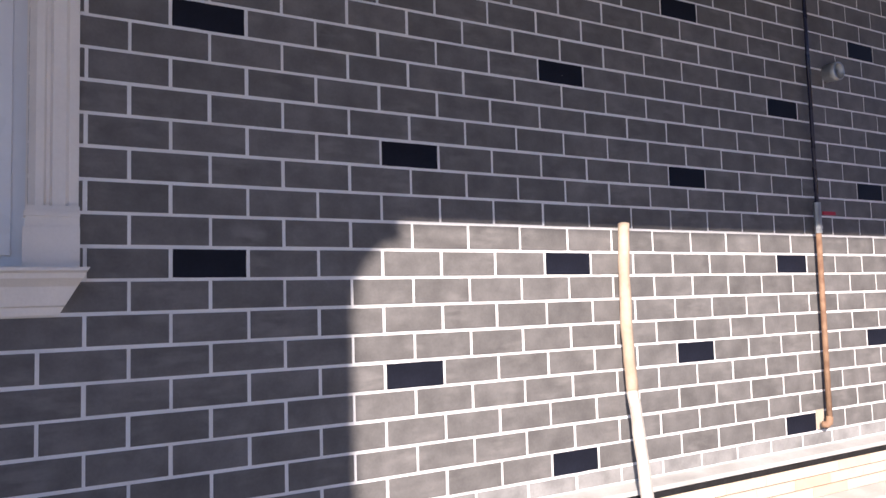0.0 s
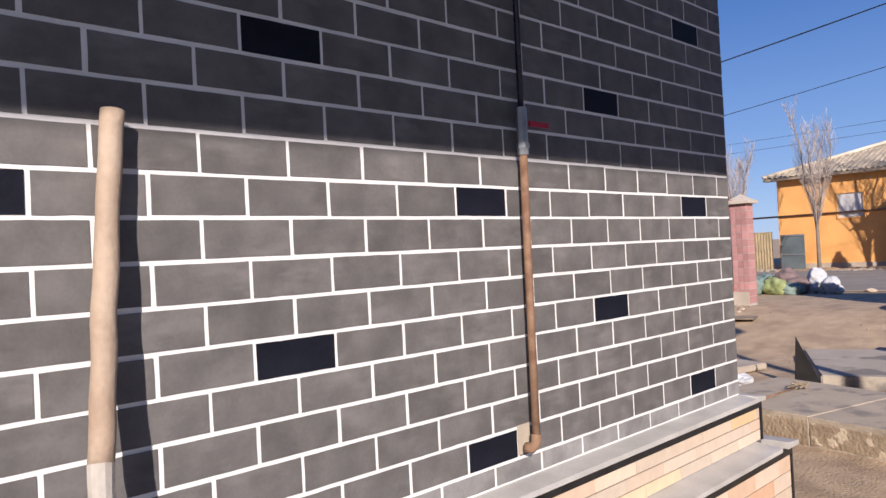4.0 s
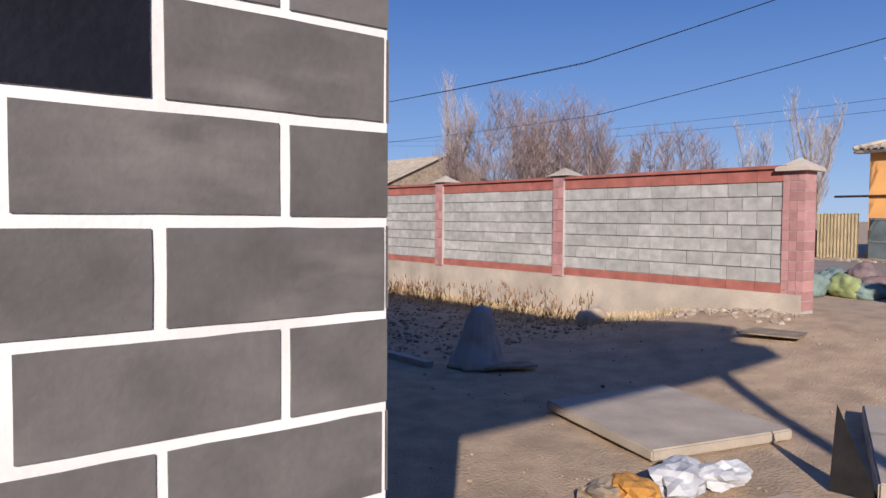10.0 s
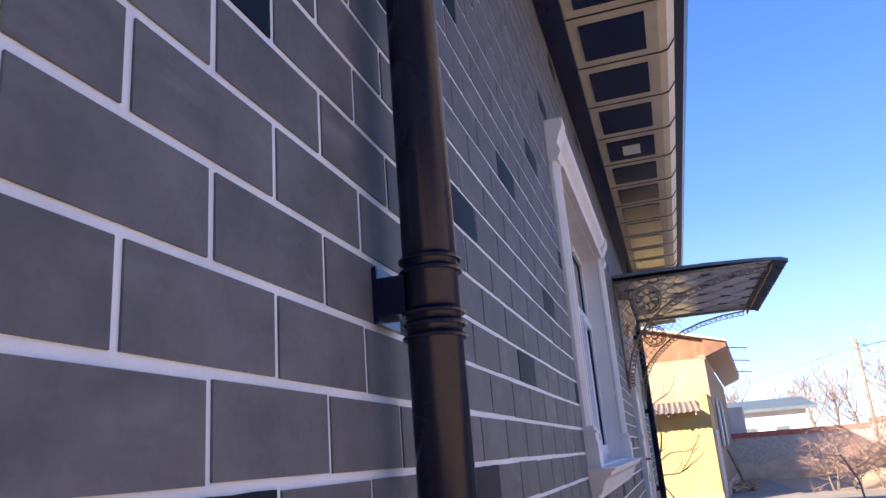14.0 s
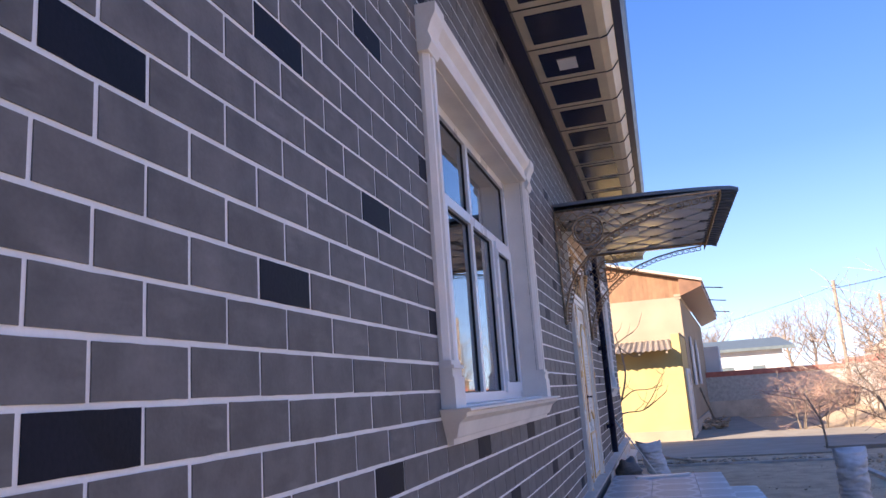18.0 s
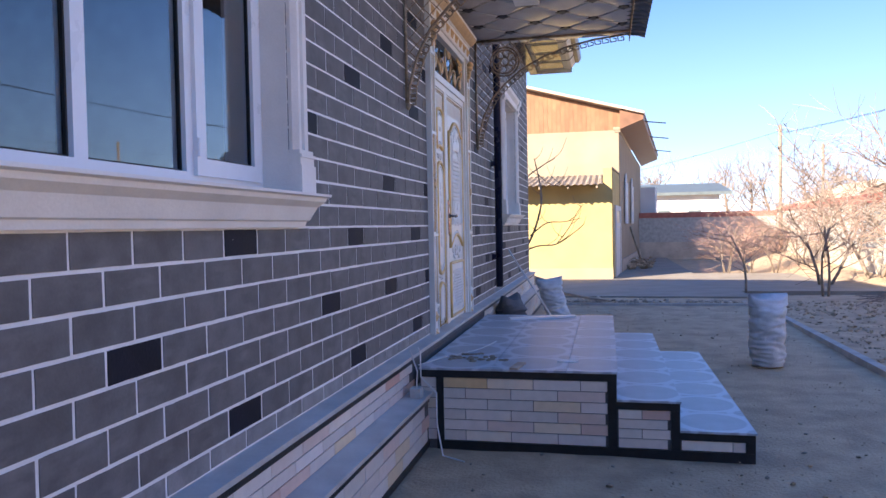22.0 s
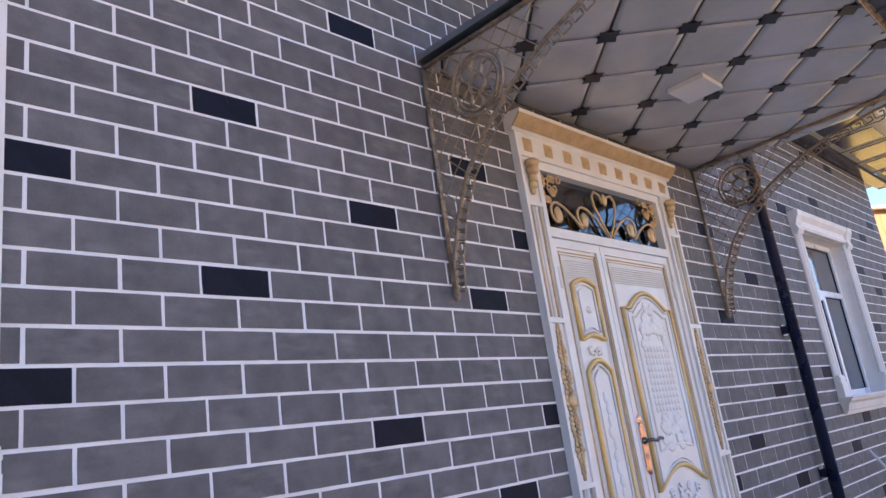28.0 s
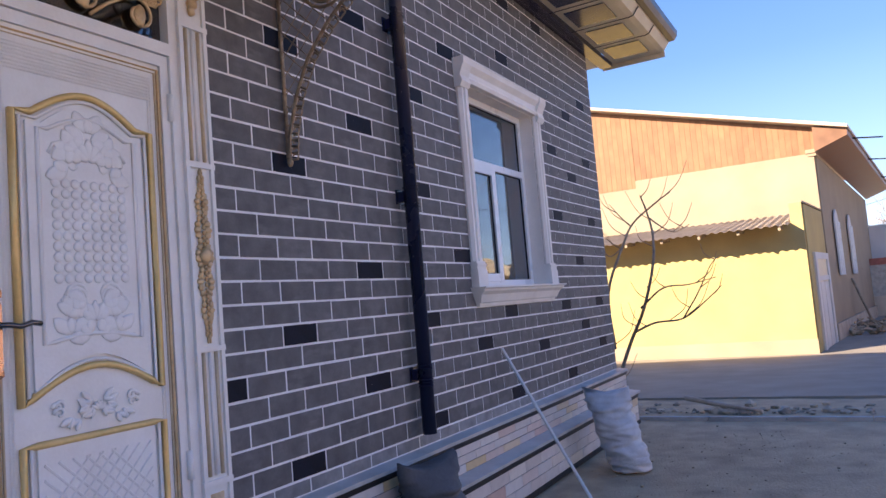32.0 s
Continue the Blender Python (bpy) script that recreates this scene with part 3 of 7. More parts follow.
# ---- ground ----
def build_ground():
    def line(lo, hi, step, far):
        a = [lo + step * i for i in range(int((hi - lo) / step) + 1)]
        k, out = step, []
        v = hi
        while v < far:
            k *= 1.5
            v += k
            out.append(v)
        k, low = step, []
        v = lo
        while v > -far:
            k *= 1.5
            v -= k
            low.append(v)
        return low[::-1] + a + out
    xs, ys = line(-1.0, 13.0, 0.14, 1500), line(-5.0, 24.0, 0.16, 1500)
    verts = []
    for x in xs:
        for y in ys:
            n1 = noise.noise(Vector((x * 0.6, y * 0.6, 0)))
            n2 = noise.noise(Vector((x * 3.1, y * 3.1, 5)))
            inside = smooth((x + 1) / 1.2) * smooth((13 - x) / 4) * smooth((24 - y) / 4)
            tilled = smooth((x - 4.3) / 0.4) * smooth((y - 5.5) / 1.5) * smooth((17.5 - y) / 2)
            calm = 1 - smooth(1 - (x - 0.3) / 0.4) * smooth((y - 0) / 0.5)
            verts.append((x, y, ground_z(x, y) - 0.012 + inside * (0.022 * n1 + 0.009 * n2) * (0.4 + 0.6 * calm) + tilled * (0.04 * n2 + 0.03 * noise.noise(Vector((x * 7, y * 7, 2))))))
    ny = len(ys)
    faces = [(i * ny + j, (i + 1) * ny + j, (i + 1) * ny + j + 1, i * ny + j + 1) for i in range(len(xs) - 1) for j in range(ny - 1)]
    me = bpy.data.meshes.new("ground")
    me.from_pydata(verts, [], faces)
    me.materials.append(M["soil"])
    me.shade_smooth()
    tagged(new("ground", me), "dusty brown trodden earth yard with fine gravel", "ground", kind="structure")


build_ground()

# ---- house shell ----
WIN1 = (3.493, 5.872, 1.665, 3.33)
WIN2 = (12.98, 14.38, 1.665, 3.30)
DOOR = (8.66, 10.07, 0.544, 3.16)
WINA = (-7.95, -5.845, 1.665, 3.33)


def wall_with_holes(name, axis, lo, hi, z0, z1, front, back, holes, label):
    """A wall along x or y with rectangular openings cut through it."""
    bm = bmesh.new()
    cuts = sorted({lo, hi, *[h[0] for h in holes], *[h[1] for h in holes]})
    for a, b in zip(cuts, cuts[1:]):
        gaps = sorted((h[2], h[3]) for h in holes if h[0] <= a and h[1] >= b)
        z = z0
        spans = []
        for g0, g1 in gaps:
            spans.append((z, g0))
            z = g1
        spans.append((z, z1))
        for s0, s1 in spans:
            if s1 - s0 > 1e-6:
                if axis == "y":
                    box(bm, back, front, a, b, s0, s1)
                else:
                    box(bm, a, b, front, back, s0, s1)
    return solid(name, bm, M["joint"], label, "wall", kind="structure")


wall_a = wall_with_holes("wall_south", "x", -12.0, 0.0, 0.3, TOP, 0.0, 0.32, [WINA], "wall painted as dark grey bricks with white joints, sunlit below")
wall_b = wall_with_holes("wall_east", "y", 0.32, LEN, 0.3, TOP, 0.0, -0.32, [WIN1, WIN2, DOOR], "wall painted as dark grey bricks with white joints and black accents")
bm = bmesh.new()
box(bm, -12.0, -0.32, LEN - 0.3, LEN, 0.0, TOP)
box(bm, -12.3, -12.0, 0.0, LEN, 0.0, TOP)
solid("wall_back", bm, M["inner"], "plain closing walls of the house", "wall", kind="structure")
bm = bmesh.new()
box(bm, -11.9, -0.33, 0.33, LEN - 0.31, 0.30, 0.50)
solid("floor", bm, M["wood"], "dim wooden floor inside the house", "floor", kind="structure")
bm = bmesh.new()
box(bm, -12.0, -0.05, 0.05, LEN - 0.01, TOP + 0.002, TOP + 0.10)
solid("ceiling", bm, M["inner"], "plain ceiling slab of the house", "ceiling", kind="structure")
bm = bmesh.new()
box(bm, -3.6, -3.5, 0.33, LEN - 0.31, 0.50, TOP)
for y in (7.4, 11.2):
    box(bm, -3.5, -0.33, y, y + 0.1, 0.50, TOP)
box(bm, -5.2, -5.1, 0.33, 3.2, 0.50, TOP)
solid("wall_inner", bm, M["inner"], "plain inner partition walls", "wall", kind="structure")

# roof over house, and an unseen southern veranda set to cast the shade
bm = bmesh.new()
prism(bm, [(-13.0, 4.66), (0.92, 4.66), (-1.5, 5.15), (-6.0, 5.55), (-10.6, 5.15)], "y", -3.6, LEN + 0.75)
solid("roof", bm, M["gutter"], "low metal roof of the house", "roof", kind="structure")
# out of view: edge sets the wall's shadow line, grey keeps the bounce cool
bm = bmesh.new()
box(bm, -13.0, 1.0, -3.66, -0.001, 4.03, 4.25)
solid("veranda_roof", bm, M["galv"], "unseen sheet metal veranda roof set to shade the upper south wall", "roof", kind="structure")
# unseen wall added; its round head rounds the corner of the sunlit patch
bm = bmesh.new()
box(bm, -13.0, -8.06, -3.84, -3.662, 0.0, 4.25)
arc = [(-8.06, 4.25)] + [(-8.06 + 0.22 - 0.22 * math.cos(a), 4.06 - 0.32 + 0.32 * math.sin(a)) for a in [i * math.pi / 16 for i in range(9)]] + [(-7.84, 4.25)]
prism(bm, arc, "y", -3.84, -3.662)
solid("wall_veranda", bm, M["plaster"], "unseen wall with a rounded head, shaped to shade the south wall's far end", "wall", kind="structure")
# post out of view, placed so its shadow crosses the yard
bm = bmesh.new()
lathe(bm, [(0.09, 0.0), (0.09, 0.06), (0.07, 0.1), (0.07, 4.03)], 0.20, -3.55, 14)
solid("veranda_post", bm, M["galv"], "unseen round post set to cast a shadow band across the yard", "post", kind="structure", smooth=True)
# added block, never in view; its edge places the yard's southern shadow
bm = bmesh.new()
box(bm, -3.6, 14.0, -13.0, -7.35, -0.1, 4.55)
solid("neighbour_wall", bm, M["concrete"], "unseen plain block set to shade the southern side of the yard", "wall", kind="structure")

# unseen reflector: neutral ground added to make bounced light less brown
bm = bmesh.new()
box(bm, -12.0, -1.2, -7.0, -0.21, -0.05, 0.02)
solid("pavement", bm, M["grey_bounce"], "unseen grey slab added to cool the light bounced onto the south wall", "pavement", kind="structure")

# eaves: dark beam, cream coffers, upturned fascia and gutter
eaves = empty("eaves", "cream boxed eaves with dark square coffers and grey gutter", "eaves", kind="structure")
rect_part("dark_beam", M["soffit_dark"], eaves, (0.006, 0.155, -3.6, LEN + 0.62, 4.40, 4.455), label="dark brown beam along the wall")
bm = bmesh.new()
prism(bm, [(0.156, 4.462), (0.74, 4.462), (0.80, 4.48), (0.86, 4.56), (0.86, 4.60), (0.79, 4.50), (0.73, 4.482), (0.156, 4.482)], "y", -3.6, LEN + 0.70)
part("soffit", bm, M["soffit"], eaves)
bm = bmesh.new()
prism(bm, [(0.83, 4.60), (0.87, 4.575), (0.93, 4.58), (0.965, 4.63), (0.975, 4.69), (0.955, 4.69), (0.945, 4.64), (0.92, 4.60), (0.87, 4.60), (0.85, 4.64)], "y", -3.6, LEN + 0.72)
part("gutter", bm, M["gutter_dark"], eaves)
rect_part("fascia", M["soffit_dark"], eaves, (0.80, 0.832, -3.6, LEN + 0.71, 4.603, 4.66))
PITCH = 0.685
y = -3.6
k = 0
while y < LEN + 0.2:
    s = rect_part("seam", M["panel_line"], eaves, (0.158, 0.74, y - 0.006, y + 0.006, 4.456, 4.462))
    bm = bmesh.new()
    prism(bm, [(0.74, 4.456), (0.80, 4.474), (0.862, 4.556), (0.868, 4.55), (0.805, 4.466), (0.74, 4.450)], "y", y - 0.006, y + 0.006)
    part("seam", bm, M["panel_line"], eaves)
    c = rect_part("coffer", M["soffit_dark"], eaves, (0.225, 0.655, y + 0.105, y + PITCH - 0.105, 4.452, 4.4625))
    k += 1
    if k == 15:
        rect_part("spotlight", M["lampglass"], eaves, (0.36, 0.52, y + 0.24, y + PITCH - 0.24, 4.440, 4.452), label="square white spotlight")
    y += PITCH
rect_part("end_board", M["soffit"], eaves, (0.006, 0.80, LEN + 0.70, LEN + 0.715, 4.40, 4.60))
# northern eaves seen at the far corner
bm = bmesh.new()
box(bm, -12.0, 0.0, LEN + 0.004, LEN + 0.70, 4.463, 4.48)
part("soffit_north", bm, M["soffit"], eaves)
for i in range(12):
    rect_part("coffer", M["soffit_dark"], eaves, (-0.6 - 0.685 * i, -0.2 - 0.685 * i, LEN + 0.2, LEN + 0.5, 4.452, 4.4625))

# ---- plinth: two ledges with black strips and marble strips ----
def tiles_row(along, lo, hi, z, h, depth, step, off, skip=()):
    out = []
    a = lo - off
    while a < hi:
        p, q = max(a, lo) + 0.0025, min(a + step, hi) - 0.0025
        if q - p > 0.02 and not any(s0 < (p + q) / 2 < s1 for s0, s1 in skip):
            out.append((p, q, z + 0.0028, z + h - 0.0028))
        a += step
    return out


def build_plinth():
    pa = empty("plinth_south", "stepped plinth with grey ledges, black strips and marble strip tiles", "plinth", kind="structure")
    pb = empty("plinth_east", "stepped plinth with grey ledges, black strips and marble strip tiles in shade", "plinth", kind="structure")
    top = [(0.0, 0.642), (0.105, 0.630), (0.105, 0.608), (0.0, 0.608)]
    low = [(0.08, 0.392), (0.225, 0.377), (0.225, 0.355), (0.08, 0.355)]
    for name, prof in (("upper_ledge", top), ("lower_ledge", low)):
        bm = bmesh.new()
        prism(bm, [(-p[0], p[1]) for p in prof], "x", -12.0, 0.0)
        # mitred return round the corner
        part(name, bm, M["ledge"], pa)
        bm = bmesh.new()
        prism(bm, prof, "y", -prof[1][0], LEN + 0.1)
        part(name, bm, M["ledge"], pb)
    rect_part("body", M["grout_dark"], pa, (-12.0, 0.0, -0.078, 0.0, 0.0, 0.608), (-12.0, 0.0, -0.188, -0.078, 0.0, 0.355))
    rect_part("body", M["grout_dark"], pb, (0.0, 0.078, -0.078, LEN + 0.08, 0.0, 0.608), (0.078, 0.188, -0.188, LEN + 0.08, 0.0, 0.355))
    rect_part("black_strip", M["strip"], pa, (-12.0, 0.081, -0.088, -0.0778, 0.570, 0.608))
    rect_part("black_strip", M["strip"], pa, (-12.0, 0.191, -0.198, -0.1878, 0.305, 0.355), (-12.0, 0.191, -0.196, -0.1878, 0.0, 0.045))
    rect_part("black_strip", M["strip"], pa, (0.066, 0.086, -0.089, -0.077, 0.392, 0.570), (0.176, 0.196, -0.199, -0.187, 0.045, 0.305))
    rect_part("black_strip", M["strip"], pb, (0.0778, 0.088, -0.0882, LEN + 0.09, 0.570, 0.608))
    rect_part("black_strip", M["strip"], pb, (0.1878, 0.198, -0.1982, LEN + 0.09, 0.305, 0.355), (0.1878, 0.196, -0.198, LEN + 0.09, 0.0, 0.045))
    h = (0.570 - 0.392) / 3
    g = (0.305 - 0.045) / 3
    rows_a, rows_b = [], []
    porch = (7.62, 10.6)
    for r in range(3):
        off = (0.0, 0.15, 0.07)[r]
        for p, q, z0, z1 in tiles_row("x", -12.0, 0.06, 0.392 + r * h, h, 0, 0.31, off):
            rows_a.append((p, q, -0.084, -0.0778, z0, z1))
        for p, q, z0, z1 in tiles_row("x", -12.0, 0.17, 0.045 + r * g, g, 0, 0.31, off):
            rows_a.append((p, q, -0.194, -0.1878, z0, z1))
        for p, q, z0, z1 in tiles_row("y", -0.06, LEN + 0.06, 0.392 + r * h, h, 0, 0.31, off, [porch]):
            rows_b.append((0.0778, 0.084, p, q, z0, z1))
        for p, q, z0, z1 in tiles_row("y", -0.17, LEN + 0.06, 0.045 + r * g, g, 0, 0.31, off, [porch]):
            rows_b.append((0.1878, 0.194, p, q, z0, z1))
    rows_a.sort(key=lambda b: -b[0])
    rows_b.sort(key=lambda b: abs(b[2] - 7.0))
    return (pa, rows_a), (pb, rows_b)


PLINTHS = build_plinth()


# ---- porch with two steps ----
porch = empty("porch", "tiled porch with two steps, marble strip sides and black edging", "porch", kind="structure")
P0, P1 = 7.622, 10.61
LEVELS = [(0.0, 1.448, 0.544), (1.448, 1.84, 0.365), (1.84, 2.29, 0.18)]
bm = bmesh.new()
for x0, x1, z in LEVELS:
    box(bm, x0 if x0 else 0.13, x1 - (0.0 if x1 < 2.2 else 0.02), P0 + 0.02, P1 - 0.02, -0.05, z - 0.014)
part("body", bm, M["grout_dark"], porch)
PORCH_TILES, PORCH_FLOOR = [], []
for x0, x1, z in LEVELS:
    sx = 0.13 if x0 == 0 else x0
    rect_part("edge_band", M["strip"], porch, (sx, x1 + 0.004, P0 + 0.006, P0 + 0.0202, z - 0.066, z - 0.016))
    rect_part("edge_band", M["strip"], porch, (x1 - 0.052, x1 + 0.003, P0 + 0.005, P0 + 0.0203, 0.045, z - 0.066))
    zz, row = 0.047, 0
    n = max(1, round((z - 0.066 - 0.047) / 0.072))
    hh = (z - 0.066 - 0.047) / n
    for r in range(n):
        for p, q, z0, z1 in tiles_row("x", sx + 0.01, x1 - 0.054, 0.047 + r * hh, hh, 0, 0.31, (0.0, 0.16)[r % 2]):
            PORCH_TILES.append((p, q, P0 + 0.012, P0 + 0.0202, z0, z1))
    xx = sx
    while xx < x1 - 0.02:
        step = min(0.5, x1 + 0.012 - xx)
        if x1 + 0.012 - xx - step < 0.1:
            step = x1 + 0.012 - xx
        yy = P0 - 0.012
        while yy < P1 - 0.02:
            sy = min(0.5, P1 - yy)
            PORCH_FLOOR.append((xx + 0.0015, xx + step - 0.0015, yy + 0.0015, yy + sy - 0.0015, z - 0.014, z))
            yy += sy
        xx += step
rect_part("edge_band", M["strip"], porch, (0.25, 2.292, P0 + 0.003, P0 + 0.0202, -0.02, 0.045), label="black base band")
rect_part("edge_band", M["strip"], porch, (0.25, 0.30, P0 + 0.004, P0 + 0.0202, 0.045, 0.478))
for (x0, x1, z), zn in zip(LEVELS, (0.365, 0.18, 0.0)):
    rect_part("riser", M["strip"], porch, (x1 - 0.006, x1 + 0.003, P0 + 0.02, P1 - 0.02, zn, z - 0.0145))


# ---- windows ----
def moulding(lo, hi):
    return [(0.0, lo), (0.02, lo), (0.045, lo + 0.02), (0.05, (lo + hi) / 2 - 0.02), (0.04, (lo + hi) / 2), (0.05, (lo + hi) / 2 + 0.02), (0.045, hi - 0.02), (0.02, hi), (0.0, hi)]


def build_window(name, hole, bays, sashes, transom, label, side="east", lower_only=False):
    """A white framed window in a cream plaster surround. hole: along0, along1, z0, z1 on the wall; built for the east wall, turned for the south one."""
    a0, a1, z0, z1 = hole
    w = empty(name, label, "window", kind="structure")
    t = 0.148
    # surround: pilasters with base blocks, head with crown, sill
    for s0, s1, lab in ((a0 - t, a0, "near"), (a1, a1 + t, "far")):
        bm = bmesh.new()
        n = 7
        prof = [(s0 + 0.001, 0.0), (s0 + 0.001, 0.02), (s0 + 0.022, 0.045), (s0 + 0.045, 0.045), (s0 + 0.052, 0.032), (s0 + 0.062, 0.032), (s0 + 0.070, 0.05), (s1 - 0.04, 0.05), (s1 - 0.03, 0.034), (s1 - 0.001, 0.034), (s1 - 0.001, 0.0)]
        prism(bm, [(x, yv) for yv, x in prof], "z", z0 + 0.20, z1 + 0.03)
        part("pilaster", bm, M["plaster"], w)
        bm = bmesh.new()
        box(bm, 0.001, 0.068, s0 - 0.012, s1 + 0.002, z0 + 0.0, z0 + 0.13)
        box(bm, 0.001, 0.060, s0 - 0.006, s1 + 0.001, z0 + 0.13, z0 + 0.165)
        box(bm, 0.001, 0.068, s0 - 0.010, s1 + 0.002, z0 + 0.165, z0 + 0.18)
        box(bm, 0.001, 0.056, s0 - 0.003, s1 + 0.001, z0 + 0.18, z0 + 0.2)
        part("base_block", bm, M["plaster"], w)
    bm = bmesh.new()
    prism(bm, [(0.001, z1), (0.05, z1), (0.06, z1 + 0.03), (0.048, z1 + 0.05), (0.048, z1 + 0.09), (0.085, z1 + 0.13), (0.095, z1 + 0.17), (0.001, z1 + 0.17)], "y", a0 - t - 0.02, a1 + t + 0.02)
    part("head", bm, M["plaster"], w)
    for s in (a0 - t * 0.62, a1 + t * 0.62):
        bm = bmesh.new()
        prism(bm, [(0.001, z1 - 0.06), (0.055, z1 - 0.06), (0.075, z1 - 0.02), (0.06, z1 + 0.03), (0.078, z1 + 0.08), (0.10, z1 + 0.12), (0.104, z1 + 0.172), (0.001, z1 + 0.172)], "y", s - 0.075, s + 0.075)
        part("console", bm, M["plaster"], w)
    bm = bmesh.new()
    sill = [(0.0008, z0 - 0.15), (0.03, z0 - 0.15), (0.035, z0 - 0.125), (0.05, z0 - 0.12), (0.075, z0 - 0.06), (0.11, z0 - 0.035), (0.115, z0 - 0.018), (0.135, z0 - 0.012), (0.135, z0 - 0.001), (0.0008, z0 - 0.001)]
    prism(bm, sill, "y", a0 - t - 0.04, a1 + t + 0.03)
    for v in bm.verts:  # ends cut back towards the foot
        k = (z0 - v.co.z) / 0.15
        mid = (a0 + a1) / 2
        v.co.y += (0.085 * k) * (1 if v.co.y < mid else -1)
    part("sill", bm, M["plaster"], w)
    # plastered reveals
    bm = bmesh.new()
    box(bm, -0.30, 0.0, a0 - 0.001, a0 + 0.006, z0, z1)
    box(bm, -0.30, 0.0, a1 - 0.006, a1 + 0.001, z0, z1)
    box(bm, -0.30, 0.0, a0, a1, z1 - 0.006, z1 + 0.001)
    box(bm, -0.30, 0.03, a0, a1, z0 - 0.001, z0 + 0.008)
    part("reveal", bm, M["plaster"], w)
    # frame
    f0, f1, g0, g1 = a0 + 0.006, a1 - 0.006, z0 + 0.008, z1 - 0.006
    X0, X1 = -0.185, -0.125
    b = 0.055
    bars = [(f0, f0 + b, g0, g1), (f1 - b, f1, g0, g1), (f0 + b, f1 - b, g0, g0 + b), (f0 + b, f1 - b, g1 - b, g1), (f0 + b, f1 - b, transom - 0.03, transom + 0.03)]
    cell = (f1 - f0) / bays
    for i in range(1, bays):
        c = f0 + cell * i
        bars.append((c - 0.03, c + 0.03, g0 + b, transom - 0.03))
    half = (f0 + f1) / 2
    if bays > 2:
        bars.append((half - 0.03, half + 0.03, transom + 0.03, g1 - b))
    for p, q, r, s in bars:
        bm = bmesh.new()
        box(bm, X0, X1, p, q, r, s)
        part("frame_bar", bm, M["pvc"], w)
    tops = [(f0 + b, half - 0.03), (half + 0.03, f1 - b)] if bays > 2 else [(f0 + b, f1 - b)]
    panes = [(p, q, transom + 0.03, g1 - b, -0.15) for p, q in tops]
    for i in range(bays):
        c0, c1 = f0 + cell * i + (b if i == 0 else 0.03), f0 + cell * (i + 1) - (b if i == bays - 1 else 0.03)
        c2, c3 = g0 + b, transom - 0.03
        if i in sashes:
            s = empty("sash", "", "")
            s.parent = w
            for p, q, r, u in ((c0 - 0.012, c0 + 0.055, c2 - 0.012, c3 + 0.012), (c1 - 0.055, c1 + 0.012, c2 - 0.012, c3 + 0.012), (c0 + 0.055, c1 - 0.055, c2 - 0.012, c2 + 0.055), (c0 + 0.055, c1 - 0.055, c3 - 0.055, c3 + 0.012)):
                bm = bmesh.new()
                box(bm, -0.16, -0.108, p, q, r, u)
                part("sash_bar", bm, M["pvc"], s)
            bm = bmesh.new()
            for hz in (c2 + 0.06, c3 - 0.12):
                tube(bm, [(-0.105, c0 - 0.005, hz), (-0.105, c0 - 0.005, hz + 0.07)], 0.009, 8)
            part("hinge", bm, M["pvc"], s)
            panes.append((c0 + 0.055, c1 - 0.055, c2 + 0.055, c3 - 0.055, -0.13))
        else:
            panes.append((c0, c1, c2, c3, -0.15))
    for p, q, r, s, x in panes:
        bm = bmesh.new()
        for g in ((p, p + 0.008, r, s), (q - 0.008, q, r, s), (p + 0.008, q - 0.008, r, r + 0.008), (p + 0.008, q - 0.008, s - 0.008, s)):
            box(bm, x - 0.012, x + 0.006, *g)
        part("seal", bm, M["seal"], w)
        bm = bmesh.new()
        box(bm, x - 0.008, x - 0.002, p + 0.002, q - 0.002, r + 0.002, s - 0.002)
        pane = part("pane", bm, M["glass"], w)
        pane.visible_shadow = False
    if side == "south":
        w.rotation_euler = (0, 0, radians(-90))
    return w


win1 = build_window("window_1", WIN1, 4, (0, 3), 2.78, "white plastic window in a moulded cream plaster surround", "east")
win2 = build_window("window_2", WIN2, 2, (0,), 2.73, "smaller white plastic window in a cream plaster surround", "east")
win3 = build_window("window_3", WINA, 4, (0, 3), 2.78, "white plastic window in a cream surround on the south wall", "south")


# ---- entrance door ----
def line_part(name, pts, r, material, parent, seg=6, closed=False, label=""):
    bm = bmesh.new()
    tube(bm, pts, r, seg, closed=closed)
    return part(name, bm, material, parent, label, True)


def arch(y0, y1, z0, z1, rise, foot=0.0, n=12, shoulder=0.0):
    """Closed outline: flat or arched foot and an arched head."""
    pts = [(y0, z0), ]
    m = (y0 + y1) / 2
    if foot:
        pts += [(y0 + (y1 - y0) * i / n, z0 + foot * math.sin(math.pi * i / n)) for i in range(1, n)]
    pts.append((y1, z0))
    pts.append((y1, z1 - rise))
    s = shoulder
    pts += [(y1 - s - (y1 - y0 - 2 * s) * i / n, z1 - rise + rise * math.sin(math.pi * i / n)) for i in range(0 if s else 1, n + (1 if s else 0))]
    pts.append((y0, z1 - rise))
    return pts


